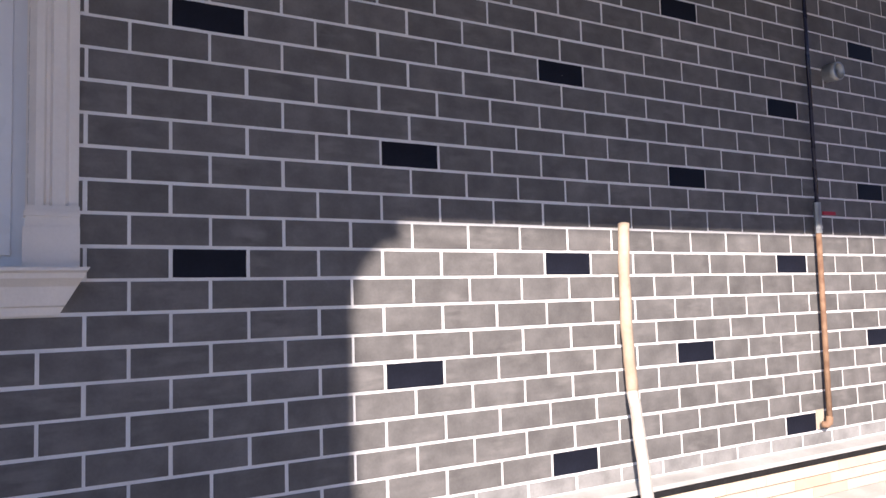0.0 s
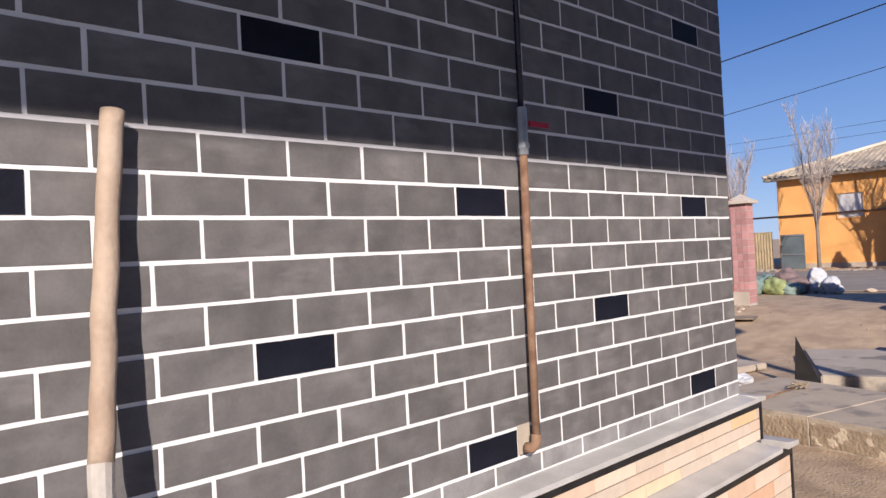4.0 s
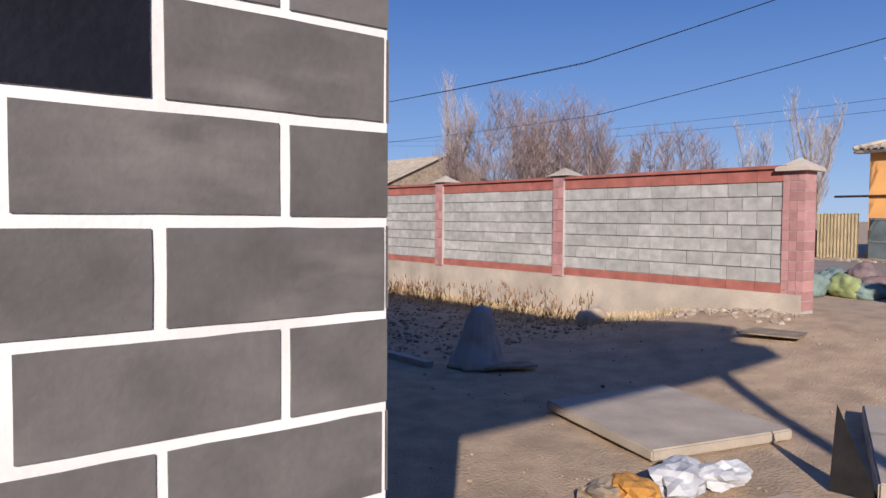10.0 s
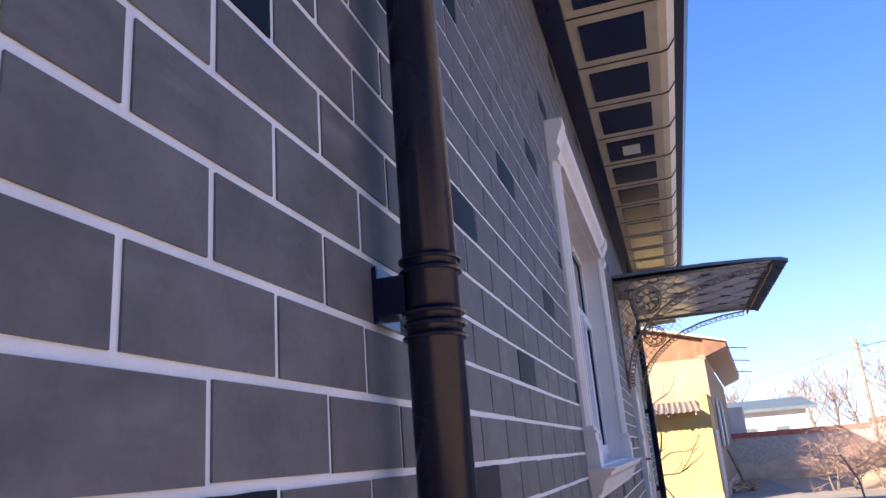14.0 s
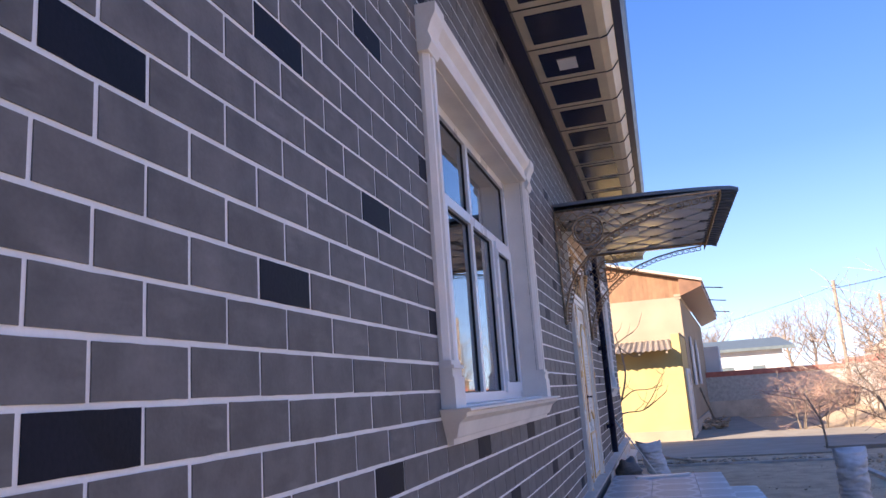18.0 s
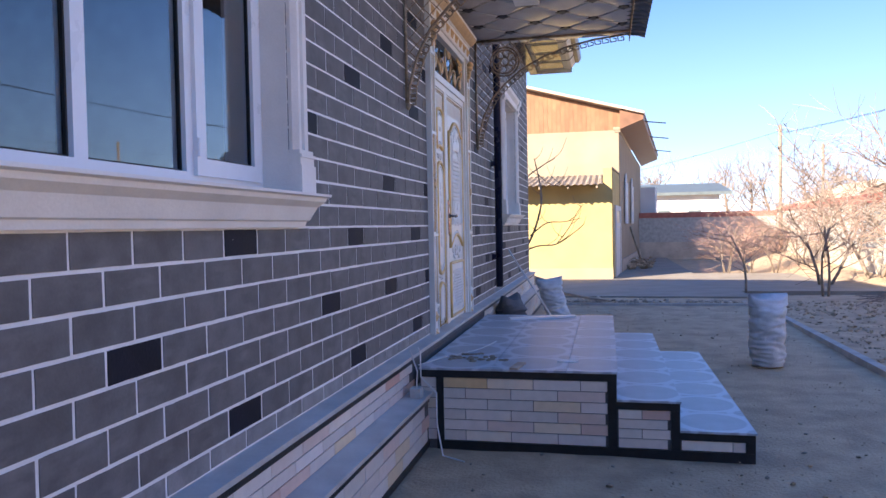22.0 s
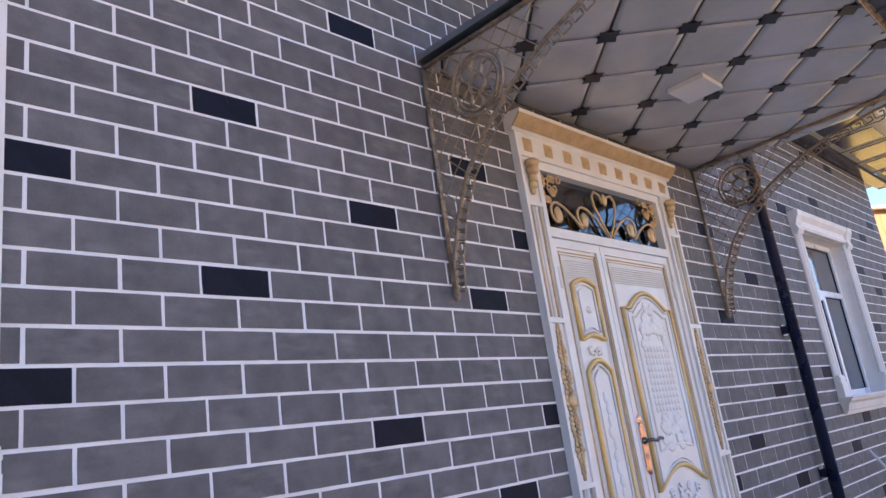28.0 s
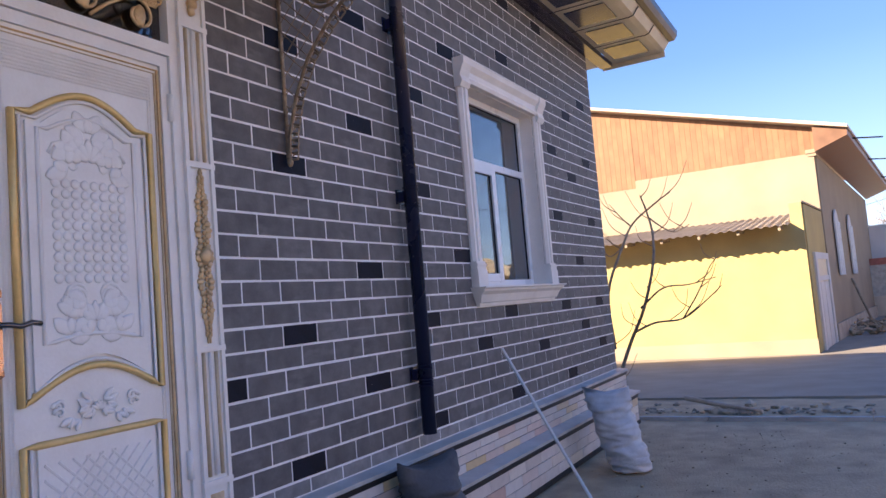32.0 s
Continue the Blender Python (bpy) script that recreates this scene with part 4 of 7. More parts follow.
def framed_panel(parent, outline, x, material=None):
    """A raised field with a gold bead and a second white bead inside."""
    material = material or M["door"]
    cy = sum(p[0] for p in outline) / len(outline)
    cz = sum(p[1] for p in outline) / len(outline)
    def inset(d):
        hy = max(abs(p[0] - cy) for p in outline)
        hz = max(abs(p[1] - cz) for p in outline)
        return [(cy + (y - cy) * (1 - d / hy), cz + (z - cz) * (1 - d / hz)) for y, z in outline]
    bead = line_part("gold_bead", [(x + 0.006, y, z) for y, z in outline], 0.0145, M["bright_gold"], parent, 6, True, "gold painted moulding")
    line_part("inner_bead", [(x + 0.006, y, z) for y, z in inset(0.028)], 0.008, M["door"], parent, 6, True)
    bm = bmesh.new()
    prism(bm, inset(0.05), "x", x - 0.001, x + 0.010)
    bmesh.ops.recalc_face_normals(bm, faces=bm.faces)
    part("raised_field", bm, material, parent)


def petal(bm, x, cy, cz, length, width, turn, height=0.007):
    """A flat leaf that starts at (cy, cz) and points along turn."""
    made = bmesh.ops.create_icosphere(bm, subdivisions=2, radius=1.0)
    c, d = math.cos(turn), math.sin(turn)
    for v in made["verts"]:
        a, b = (v.co.z + 1) * length / 2, v.co.y * width * (0.55 + 0.45 * math.cos(v.co.z * 1.4))
        v.co = Vector((x + v.co.x * height, cy + a * c - b * d, cz + a * d + b * c))


def carving(parent, cy, cz, w, h, seed, x, material=None, name="carving"):
    """Leafy relief: mirrored acanthus leaves, broad scrolls and a shell in the middle."""
    rnd = random.Random(seed)
    bm = bmesh.new()
    for i in range(7):
        up = 1 if h > w * 0.6 and i % 2 else -1
        base = rnd.uniform(0.02, 0.62) * w / 2
        lift = rnd.uniform(-0.35, 0.35) * h
        turn = rnd.uniform(-0.9, 1.1)
        for s in (1, -1):
            a = turn if s > 0 else math.pi - turn
            petal(bm, x, cy + s * base, cz + lift, min(w * 0.26, h * 0.6), min(w, h) * 0.13, a, 0.006)
            petal(bm, x, cy + s * base, cz + lift, min(w * 0.18, h * 0.45), min(w, h) * 0.11, a + s * up * 0.8, 0.008)
    for i in range(3):
        u, v, r = rnd.uniform(0.3, 0.85), rnd.uniform(-0.7, 0.7), rnd.uniform(0.16, 0.26) * min(w, h)
        for s in (1, -1):
            pts = [(x - 0.004, cy + s * (u * w / 2 + math.cos(k * 0.7) * r * (1 - k / 11)), cz + v * h / 2 + math.sin(k * 0.7) * r * (1 - k / 11)) for k in range(9)]
            tube(bm, pts, 0.009, 6, r2=0.005)
    for k in range(5):
        petal(bm, x, cy, cz - 0.1 * h, min(w, h) * 0.36, min(w, h) * 0.09, math.pi / 2 + (k - 2) * 0.5, 0.008)
    return part(name, bm, material or M["door"], parent, smooth=True)


def build_door():
    d = empty("door_1", "ivory double entrance door with gold mouldings and carved panels, closed", "door", kind="structure")
    y0, ys, y1, zb, zt = 8.70, 9.19, 10.03, 0.552, 2.742
    # pilasters
    for a, b in ((8.50, 8.655), (10.075, 10.235)):
        bm = bmesh.new()
        box(bm, -0.05, 0.035, a, b, 0.545, 3.19)
        pil = part("pilaster", bm, M["door"], d)
        for z in (0.86, 1.44, 2.265, 2.91):
            bm = bmesh.new()
            box(bm, 0.034, 0.050, a - 0.004, b + 0.004, z - 0.012, z + 0.012)
            part("pilaster_band", bm, M["door"], pil)
        for s in (a, b - 0.02):
            bm = bmesh.new()
            box(bm, 0.034, 0.048, s, s + 0.02, 0.545, 3.19)
            part("pilaster_edge", bm, M["door"], pil)
        for f0, f1 in ((0.89, 1.425), (2.285, 2.895)):
            for k in range(3):
                yy = a + 0.042 + k * 0.036
                line_part("flute", [(0.037, yy, f0), (0.037, yy, f1)], 0.010, M["pale_gold"] if k != 1 else M["door"], pil, 6)
        m = (a + b) / 2
        for z in (0.63, 0.77):
            bm = bmesh.new()
            v = [bm.verts.new((0.034, m + p * 0.04, z + q * 0.045)) for p, q in ((-1, -1), (1, -1), (1, 1), (-1, 1))]
            tip = bm.verts.new((0.065, m, z))
            for i in range(4):
                bm.faces.new((v[i], v[(i + 1) % 4], tip))
            part("stud", bm, M["gold"], pil)
        # long carved ornament and console
        bm = bmesh.new()
        for i in range(30):
            u = i / 29
            ww = 0.010 + 0.044 * math.sin(math.pi * u) ** 0.7 * (0.75 + 0.25 * math.cos(u * 38))
            zc = 1.48 + 0.75 * u
            for s in (1, -1):
                blob(bm, (0.040, m + s * ww * 0.62, zc), (0.008, ww * 0.42, 0.017), rough=0.5, seed=i)
            blob(bm, (0.042, m, zc + 0.012), (0.009, 0.007, 0.012), rough=0.4, seed=i)
        blob(bm, (0.048, m, 1.855), (0.014, 0.034, 0.040), rough=0.5, seed=3)
        part("ornament", bm, M["gold"], pil, "gold carved pendant", True)
        bm = bmesh.new()
        for i, (zz, rr) in enumerate(((2.99, 0.020), (3.02, 0.028), (3.06, 0.03), (3.10, 0.04), (3.14, 0.045))):
            blob(bm, (0.045 + 0.006 * i, m, zz), (rr * 0.8, rr, 0.03), rough=0.3, seed=i)
        part("console", bm, M["gold"], pil, "gold leaf console", True)
    # head and cornice
    rect_part("lintel", M["door"], d, (-0.05, 0.045, 8.50, 10.235, 3.19, 3.33))
    for i in range(9):
        m = 8.60 + i * (10.135 - 8.60) / 8
        bm = bmesh.new()
        v = [bm.verts.new((0.046, m + p * 0.04, 3.262 + q * 0.04)) for p, q in ((-1, -1), (1, -1), (1, 1), (-1, 1))]
        tip = bm.verts.new((0.075, m, 3.262))
        for k in range(4):
            bm.faces.new((v[k], v[(k + 1) % 4], tip))
        part("stud", bm, M["gold"], d, "gold pyramid stud")
    bm = bmesh.new()
    prism(bm, [(0.0, 3.33), (0.05, 3.33), (0.06, 3.345), (0.06, 3.36), (0.085, 3.375), (0.12, 3.41), (0.125, 3.425), (0.0, 3.44)], "y", 8.47, 10.265)
    part("cornice", bm, M["door"], d)
    bm = bmesh.new()
    prism(bm, [(0.058, 3.347), (0.086, 3.374), (0.118, 3.406), (0.124, 3.402), (0.092, 3.367), (0.064, 3.341)], "y", 8.468, 10.267)
    part("cornice_bead", bm, M["gold"], d, "gold cornice moulding")
    # frame
    for b in ((8.655, y0, 0.545, 3.19), (y1, 10.075, 0.545, 3.19), (y0, y1, 2.745, 2.80), (y0, y1, 3.14, 3.19)):
        bm = bmesh.new()
        box(bm, -0.08, 0.028, *b)
        part("frame_bar", bm, M["door"], d)
    # transom light with scrolls
    bm = bmesh.new()
    box(bm, -0.03, -0.024, y0 + 0.001, y1 - 0.001, 2.80, 3.14)
    pane = part("transom_pane", bm, M["dark_glass"], d, "dark tinted glass")
    pane.visible_shadow = False
    m = (y0 + y1) / 2
    def spiral(cy, cz, r, a0, turns, sgn):
        return [(0.005, cy + sgn * r * (1 - 0.75 * k / 20) * math.cos(a0 + turns * 2 * math.pi * k / 20), cz + r * (1 - 0.75 * k / 20) * math.sin(a0 + turns * 2 * math.pi * k / 20)) for k in range(21)]
    for s in (1, -1):
        heart = [(0.005, m + s * y, z) for y, z in ((0.0, 2.81), (0.06, 2.90), (0.12, 3.00), (0.13, 3.07), (0.095, 3.105), (0.045, 3.09), (0.02, 3.04))]
        line_part("scroll", heart, 0.008, M["gold"], d)
        line_part("scroll", [(0.005, m + s * 0.03, 2.82), (0.005, m + s * 0.13, 2.92), (0.005, m + s * 0.22, 2.97)] + spiral(m + s * 0.27, 2.905, 0.075, 2.0, -1.3, s), 0.008, M["gold"], d)
        line_part("scroll", [(0.005, m + s * 0.30, 2.83), (0.005, m + s * 0.38, 2.90), (0.005, m + s * 0.46, 2.95)] + spiral(m + s * 0.535, 2.90, 0.075, 2.2, -1.3, s), 0.008, M["gold"], d)
        for cy in (0.27, 0.535):
            bm = bmesh.new()
            blob(bm, (0.008, m + s * cy, 2.895), (0.014, 0.032, 0.048), rough=0.3, seed=4)
            part("leaf", bm, M["gold"], d, smooth=True)
        bm = bmesh.new()
        yc = m + s * (y1 - y0) / 2
        rnd = random.Random(7)
        for i in range(26):
            u, v = rnd.random(), rnd.random()
            if u + v > 1.05:
                continue
            cy, cz = yc - s * (0.015 + u * 0.19), 3.13 - v * 0.26
            tube(bm, [(0.002, cy + 0.02 * math.cos(k * 1.05), cz + 0.02 * math.sin(k * 1.05)) for k in range(6)], 0.006, 5, closed=True)
        part("corner_lattice", bm, M["gold"], d, "gold openwork corner")
    bm = bmesh.new()
    blob(bm, (0.01, m, 3.06), (0.014, 0.03, 0.04), rough=0.3, seed=9)
    part("leaf", bm, M["gold"], d, smooth=True)
    # leaves
    X = 0.0
    for name, a, b in (("small_leaf", y0 + 0.002, ys - 0.003), ("large_leaf", ys + 0.003, y1 - 0.002)):
        bm = bmesh.new()
        box(bm, -0.07, X, a, b, zb, zt)
        leaf = part(name, bm, M["door"], d, "ivory steel leaf with embossed panels")
        for e in ((a, a + 0.042, zb, zt), (b - 0.042, b, zb, zt), (a + 0.042, b - 0.042, zt - 0.05, zt), (a + 0.042, b - 0.042, zb, zb + 0.06)):
            bm = bmesh.new()
            box(bm, X - 0.001, X + 0.014, *e)
            part("stile", bm, M["door"], leaf)
        for off, r, mm in ((0.052, 0.008, "gold"), (0.068, 0.005, "pale_gold")):
            line_part("gold_bead", [(X + 0.004, a + off, zb + 0.07), (X + 0.004, a + off, zt - 0.05 - off + 0.03), (X + 0.004, b - off, zt - 0.05 - off + 0.03), (X + 0.004, b - off, zb + 0.07)], r, M[mm], leaf, 6, True)
        # strips of fine diagonal weave
        bm = bmesh.new()
        for side in (a + 0.085, b - 0.113):
            z = zb + 0.12
            while z < zt - 0.16:
                for q, up in ((0, 1), (1, -1)):
                    yy = side + q * 0.014
                    v = [bm.verts.new((X + xx, yy + p, z + w)) for xx, p, w in ((0.001, 0.001, 0.0 if up > 0 else 0.012), (0.004, 0.0065, 0.006), (0.001, 0.0125, 0.012 if up > 0 else 0.0), (0.001, 0.0125, 0.021 if up > 0 else 0.009), (0.004, 0.0065, 0.015), (0.001, 0.001, 0.009 if up > 0 else 0.021))]
                    bm.faces.new((v[0], v[1], v[4], v[5]))
                    bm.faces.new((v[1], v[2], v[3], v[4]))
                z += 0.0125
        z = zt - 0.22
        yy = a + 0.09
        while yy < b - 0.10:
            for q in range(8):
                up = q % 2
                v = [bm.verts.new((X + xx, yy + p, z + q * 0.014 + w)) for xx, p, w in ((0.001, 0.0 if up else 0.012, 0.001), (0.004, 0.006, 0.0065), (0.001, 0.012 if up else 0.0, 0.0125), (0.001, 0.021 if up else 0.009, 0.0125), (0.004, 0.015, 0.0065), (0.001, 0.009 if up else 0.021, 0.001))]
                bm.faces.new((v[0], v[1], v[4], v[5]))
                bm.faces.new((v[1], v[2], v[3], v[4]))
            yy += 0.0125
        part("weave", bm, M["door"], leaf)
    small = [o for o in d.children if o.name.startswith("small_leaf")][0]
    large = [o for o in d.children if o.name.startswith("large_leaf")][0]
    s0, s1 = 8.83, 9.065
    framed_panel(small, arch(s0, s1, 2.17, 2.52, 0.035, 0.03), X + 0.002)
    framed_panel(small, arch(s0, s1, 1.15, 2.06, 0.06, -0.05), X + 0.002)
    framed_panel(small, arch(s0, s1, 0.66, 1.02, 0.05, 0.0), X + 0.002)
    sm = (s0 + s1) / 2
    for k in range(9):
        bm = bmesh.new()
        blob(bm, (X + 0.012, sm + 0.010 * math.sin(k * 2.1), 1.36 + k * 0.062), (0.008, 0.020 + 0.010 * (k % 2), 0.036), rough=0.12, seed=k, turn=0.0)
        part("carved_leaf", bm, M["door"], small, smooth=True)
    carving(small, sm, 2.11, 0.16, 0.05, 6, X + 0.008)
    carving(small, sm, 1.085, 0.16, 0.05, 7, X + 0.008)
    carving(small, sm, 2.345, 0.04, 0.05, 8, X + 0.014)
    l0, l1 = 9.325, 9.915
    lm = (l0 + l1) / 2
    framed_panel(large, arch(l0, l1, 1.31, 2.475, 0.10, 0.12, 14, 0.07), X + 0.002)
    carving(large, lm, 2.24, 0.36, 0.26, 11, X + 0.014)
    carving(large, lm, 1.62, 0.36, 0.22, 12, X + 0.014)
    carving(large, lm, 1.27, 0.40, 0.10, 13, X + 0.008)
    bm = bmesh.new()
    for i in range(8):
        for k in range(10):
            blob(bm, (X + 0.013, lm - 0.14 + i * 0.04, 1.76 + k * 0.04), (0.006, 0.0195, 0.0195), rough=0.0)
    part("quilted_field", bm, M["door"], large, smooth=True)
    line_part("inner_bead", [(X + 0.013, y, z) for y, z in arch(l0 + 0.09, l1 - 0.09, 1.52, 2.38, 0.06, 0.03, 12, 0.04)], 0.009, M["door"], large, 6, True)
    framed_panel(large, arch(l0 - 0.0, l1, 0.68, 1.17, 0.0001), X + 0.002)
    bm = bmesh.new()
    for i in range(9):
        for s in (1, -1):
            c = l0 + 0.08 + i * (l1 - l0 - 0.16) / 8
            q0, q1 = 0.76, 1.10
            dy = s * 0.17
            p0, p1 = Vector((X + 0.012, c - dy, q0)), Vector((X + 0.012, c + dy, q1))
            lo, hi = l0 + 0.07, l1 - 0.07
            ts = [t for t in (0, 1)]
            def clip(t):
                return p0 + (p1 - p0) * t
            t0, t1 = 0.0, 1.0
            for lim, sign in ((lo, 1), (hi, -1)):
                f0, f1 = sign * (p0.y - lim), sign * (p1.y - lim)
                if f0 < 0 and f1 > 0:
                    t0 = max(t0, f0 / (f0 - f1))
                elif f0 > 0 and f1 < 0:
                    t1 = min(t1, f0 / (f0 - f1))
                elif f0 < 0 and f1 < 0:
                    t1 = -1
            if t1 > t0:
                tube(bm, [clip(t0), clip(t1)], 0.006, 5)
    part("diamond_field", bm, M["door"], large)
    # hinges and handle
    for z in (0.9, 2.45):
        for yy, leaf in ((y0 + 0.004, small), (y1 - 0.004, large)):
            line_part("hinge", [(0.022, yy, z), (0.022, yy, z + 0.12)], 0.014, M["door"], leaf, 8)
    h = empty("handle", "", "")
    h.parent = d
    bm = bmesh.new()
    prism(bm, arch(9.212, 9.262, 1.46, 1.70, 0.03, -0.03), "x", 0.0135, 0.023)
    for z in (1.445, 1.715):
        blob(bm, (0.018, 9.237, z), (0.006, 0.03, 0.028), rough=0.3, seed=2)
    part("backplate", bm, M["copper"], h, "ornate rose-gold backplate")
    bm = bmesh.new()
    tube(bm, [(0.02, 9.237, 1.60), (0.06, 9.237, 1.60), (0.066, 9.26, 1.60), (0.066, 9.30, 1.592), (0.064, 9.34, 1.604), (0.062, 9.375, 1.598)], 0.010, 8)
    blob(bm, (0.026, 9.237, 1.60), (0.012, 0.022, 0.022), rough=0.0)
    part("lever", bm, M["chrome"], h, "dark chrome lever", True)
    bm = bmesh.new()
    blob(bm, (0.024, 9.237, 1.515), (0.006, 0.014, 0.014), rough=0.0)
    part("keyhole", bm, M["copper"], h, smooth=True)
    return d


build_door()


# ---- canopy over the porch ----
def build_canopy():
    c = empty("door_canopy", "metal porch canopy with grey diamond panels and bronze wrought brackets", "canopy")
    y0, y1 = 7.86, 11.02
    top = [(0.004, 3.602), (0.5, 3.604), (1.0, 3.596), (1.4, 3.578), (1.62, 3.562), (1.76, 3.546), (1.83, 3.520)]
    under = [(x, z - 0.014) for x, z in top]
    bm = bmesh.new()
    prism(bm, top + under[::-1], "y", y0, y1)
    part("roof_sheet", bm, M["gutter"], c, "grey sheet roof lapping over the front")
    # ribs of the front overhang
    for i in range(22):
        yy = y0 + 0.05 + i * (y1 - y0 - 0.1) / 21
        line_part("rib", [(x, yy, z - 0.016) for x, z in top[4:]], 0.016, M["gutter"], c)
    for yy in (y0 - 0.006, y1 - 0.018):
        bm = bmesh.new()
        prism(bm, [(x, z + 0.010) for x, z in top] + [(x, z - 0.010) for x, z in under[::-1]], "y", yy, yy + 0.024)
        part("edge_trim", bm, M["gutter"], c)
    # ceiling of pillowed square panels set on the diagonal, dark bow-shaped corners between them
    CZ = 3.540
    X0, X1, Y0, Y1 = 0.012, 1.655, y0 + 0.02, y1 - 0.02
    rect_part("ceiling_board", M["panel_line"], c, (X0, X1, Y0, Y1, CZ + 0.006, CZ + 0.012))
    GX, GY, OX, OY = 0.2875, 0.2975, 0.148, 9.06
    def cut(poly, k, lim, sign):
        out = []
        for a, b in zip(poly, poly[1:] + poly[:1]):
            fa, fb = sign * (lim - a[k]), sign * (lim - b[k])
            if fa >= 0:
                out.append(a)
            if (fa >= 0) != (fb >= 0):
                t = fa / (fa - fb)
                out.append((a[0] + (b[0] - a[0]) * t, a[1] + (b[1] - a[1]) * t))
        return out
    for i in range(-1, 7):
        for j in range(-6, 9):
            x, yv = OX + i * GX, OY + j * GY
            if (i + j) % 2:
                g = 0.965
                ring = []
                for (ax, ay), (bx, by) in zip(((GX, 0), (0, GY), (-GX, 0), (0, -GY)), ((0, GY), (-GX, 0), (0, -GY), (GX, 0))):
                    ring += [(x + g * (ax * (1 - t) + bx * t), yv + g * (ay * (1 - t) + by * t)) for t in (0.13, 0.5, 0.87)]
                for k, lim, sign in ((0, X0, -1), (0, X1, 1), (1, Y0, -1), (1, Y1, 1)):
                    ring = cut(ring, k, lim, sign) if ring else ring
                if len(ring) < 3:
                    continue
                cx, cy = sum(p[0] for p in ring) / len(ring), sum(p[1] for p in ring) / len(ring)
                bm = bmesh.new()
                loops = [[bm.verts.new((cx + (p[0] - cx) * f, cy + (p[1] - cy) * f, CZ - d)) for p in ring] for f, d in ((1.0, -0.004), (0.985, 0.003), (0.85, 0.005), (0.45, 0.006))]
                for lo, hi in zip(loops, loops[1:]):
                    for k in range(len(ring)):
                        bm.faces.new((lo[k], lo[(k + 1) % len(ring)], hi[(k + 1) % len(ring)], hi[k]))
                bm.faces.new(loops[-1])
                part("panel", bm, M["panel"], c, smooth=True)
            else:
                bow = [(x - 0.072, yv), (x - 0.030, yv - 0.030), (x, yv - 0.072), (x + 0.030, yv - 0.030), (x + 0.072, yv), (x + 0.030, yv + 0.030), (x, yv + 0.072), (x - 0.030, yv + 0.030)]
                if X0 < x - 0.06 and x + 0.06 < X1 and Y0 < yv - 0.06 and yv + 0.06 < Y1:
                    bm = bmesh.new()
                    prism(bm, bow, "z", CZ - 0.007, CZ + 0.004)
                    part("lozenge", bm, M["panel_line"], c)
    rect_part("ceiling_lamp", M["lampglass"], c, (0.61, 0.83, 9.28, 9.54, CZ - 0.036, CZ - 0.008), label="flat square white lamp")
    # key-pattern strip along the front edge
    bm = bmesh.new()
    n = 40
    for i in range(n):
        ya, w = y0 + 0.02 + i * (y1 - y0 - 0.04) / n, (y1 - y0 - 0.04) / n
        key = [(0, 0.0), (0, -0.07), (0.78, -0.07), (0.78, -0.025), (0.4, -0.025), (0.4, -0.045)]
        tube(bm, [(1.665, ya + a * w, 3.535 + d) for a, d in key], 0.005, 4)
    tube(bm, [(1.665, y0, 3.535), (1.665, y1, 3.535)], 0.009, 5)
    part("front_meander", bm, M["iron_gold"], c, "key-pattern strip")
    # wrought brackets
    for yb in (7.86, 10.79):
        def P(x, z):
            return (x, yb, z)
        line_part("bracket_post", [P(0.02, 2.39), P(0.02, 3.53)], 0.012, M["iron_gold"], c)
        line_part("bracket_arm", [P(0.02, 3.525), P(1.66, 3.525)], 0.014, M["iron_gold"], c)
        arcp = [(0.03, 2.38), (0.045, 2.52), (0.10, 2.71), (0.20, 2.90), (0.34, 3.05), (0.53, 3.20), (0.75, 3.315), (1.0, 3.40), (1.3, 3.46), (1.62, 3.49)]
        fine = []
        for (xa, za), (xb, zb2) in zip(arcp, arcp[1:]):
            fine += [(xa + (xb - xa) * t / 4, za + (zb2 - za) * t / 4) for t in range(4)]
        fine.append(arcp[-1])
        line_part("bracket_arc", [P(*p) for p in fine], 0.011, M["iron_gold"], c)
        # second arc and meander between them
        off = []
        for i, p in enumerate(fine):
            a, b = fine[max(i - 1, 0)], fine[min(i + 1, len(fine) - 1)]
            d = Vector((b[0] - a[0], b[1] - a[1])).normalized()
            off.append((p[0] + d.y * 0.055, p[1] - d.x * 0.055))
        bm = bmesh.new()
        for i in range(0, len(fine) - 1):
            a, b, e, f = Vector(fine[i]), Vector(fine[i + 1]), Vector(off[i]), Vector(off[i + 1])
            for (p, q) in ((a, e), (e, e.lerp(f, 0.75)), (e.lerp(f, 0.75), a.lerp(b, 0.75).lerp(e.lerp(f, 0.75), 0.4)), (a.lerp(b, 0.75).lerp(e.lerp(f, 0.75), 0.4), a.lerp(b, 0.4).lerp(e.lerp(f, 0.4), 0.4))):
                tube(bm, [P(p.x, p.y), P(q.x, q.y)], 0.0055, 4)
        part("meander", bm, M["iron_gold"], c, "key-pattern strip")
        # medallion
        bm = bmesh.new()
        cx, cz, R = 0.34, 3.29, 0.155
        for rr in (R, R * 0.82, R * 0.3):
            tube(bm, [P(cx + rr * math.cos(a * 0.2618), cz + rr * math.sin(a * 0.2618)) for a in range(24)], 0.009, 5, closed=True)
        for k in range(8):
            a = k * math.pi / 4
            tube(bm, [P(cx + R * 0.3 * math.cos(a), cz + R * 0.3 * math.sin(a)), P(cx + R * 0.6 * math.cos(a + 0.25), cz + R * 0.6 * math.sin(a + 0.25)), P(cx + R * 0.82 * math.cos(a), cz + R * 0.82 * math.sin(a))], 0.008, 4)
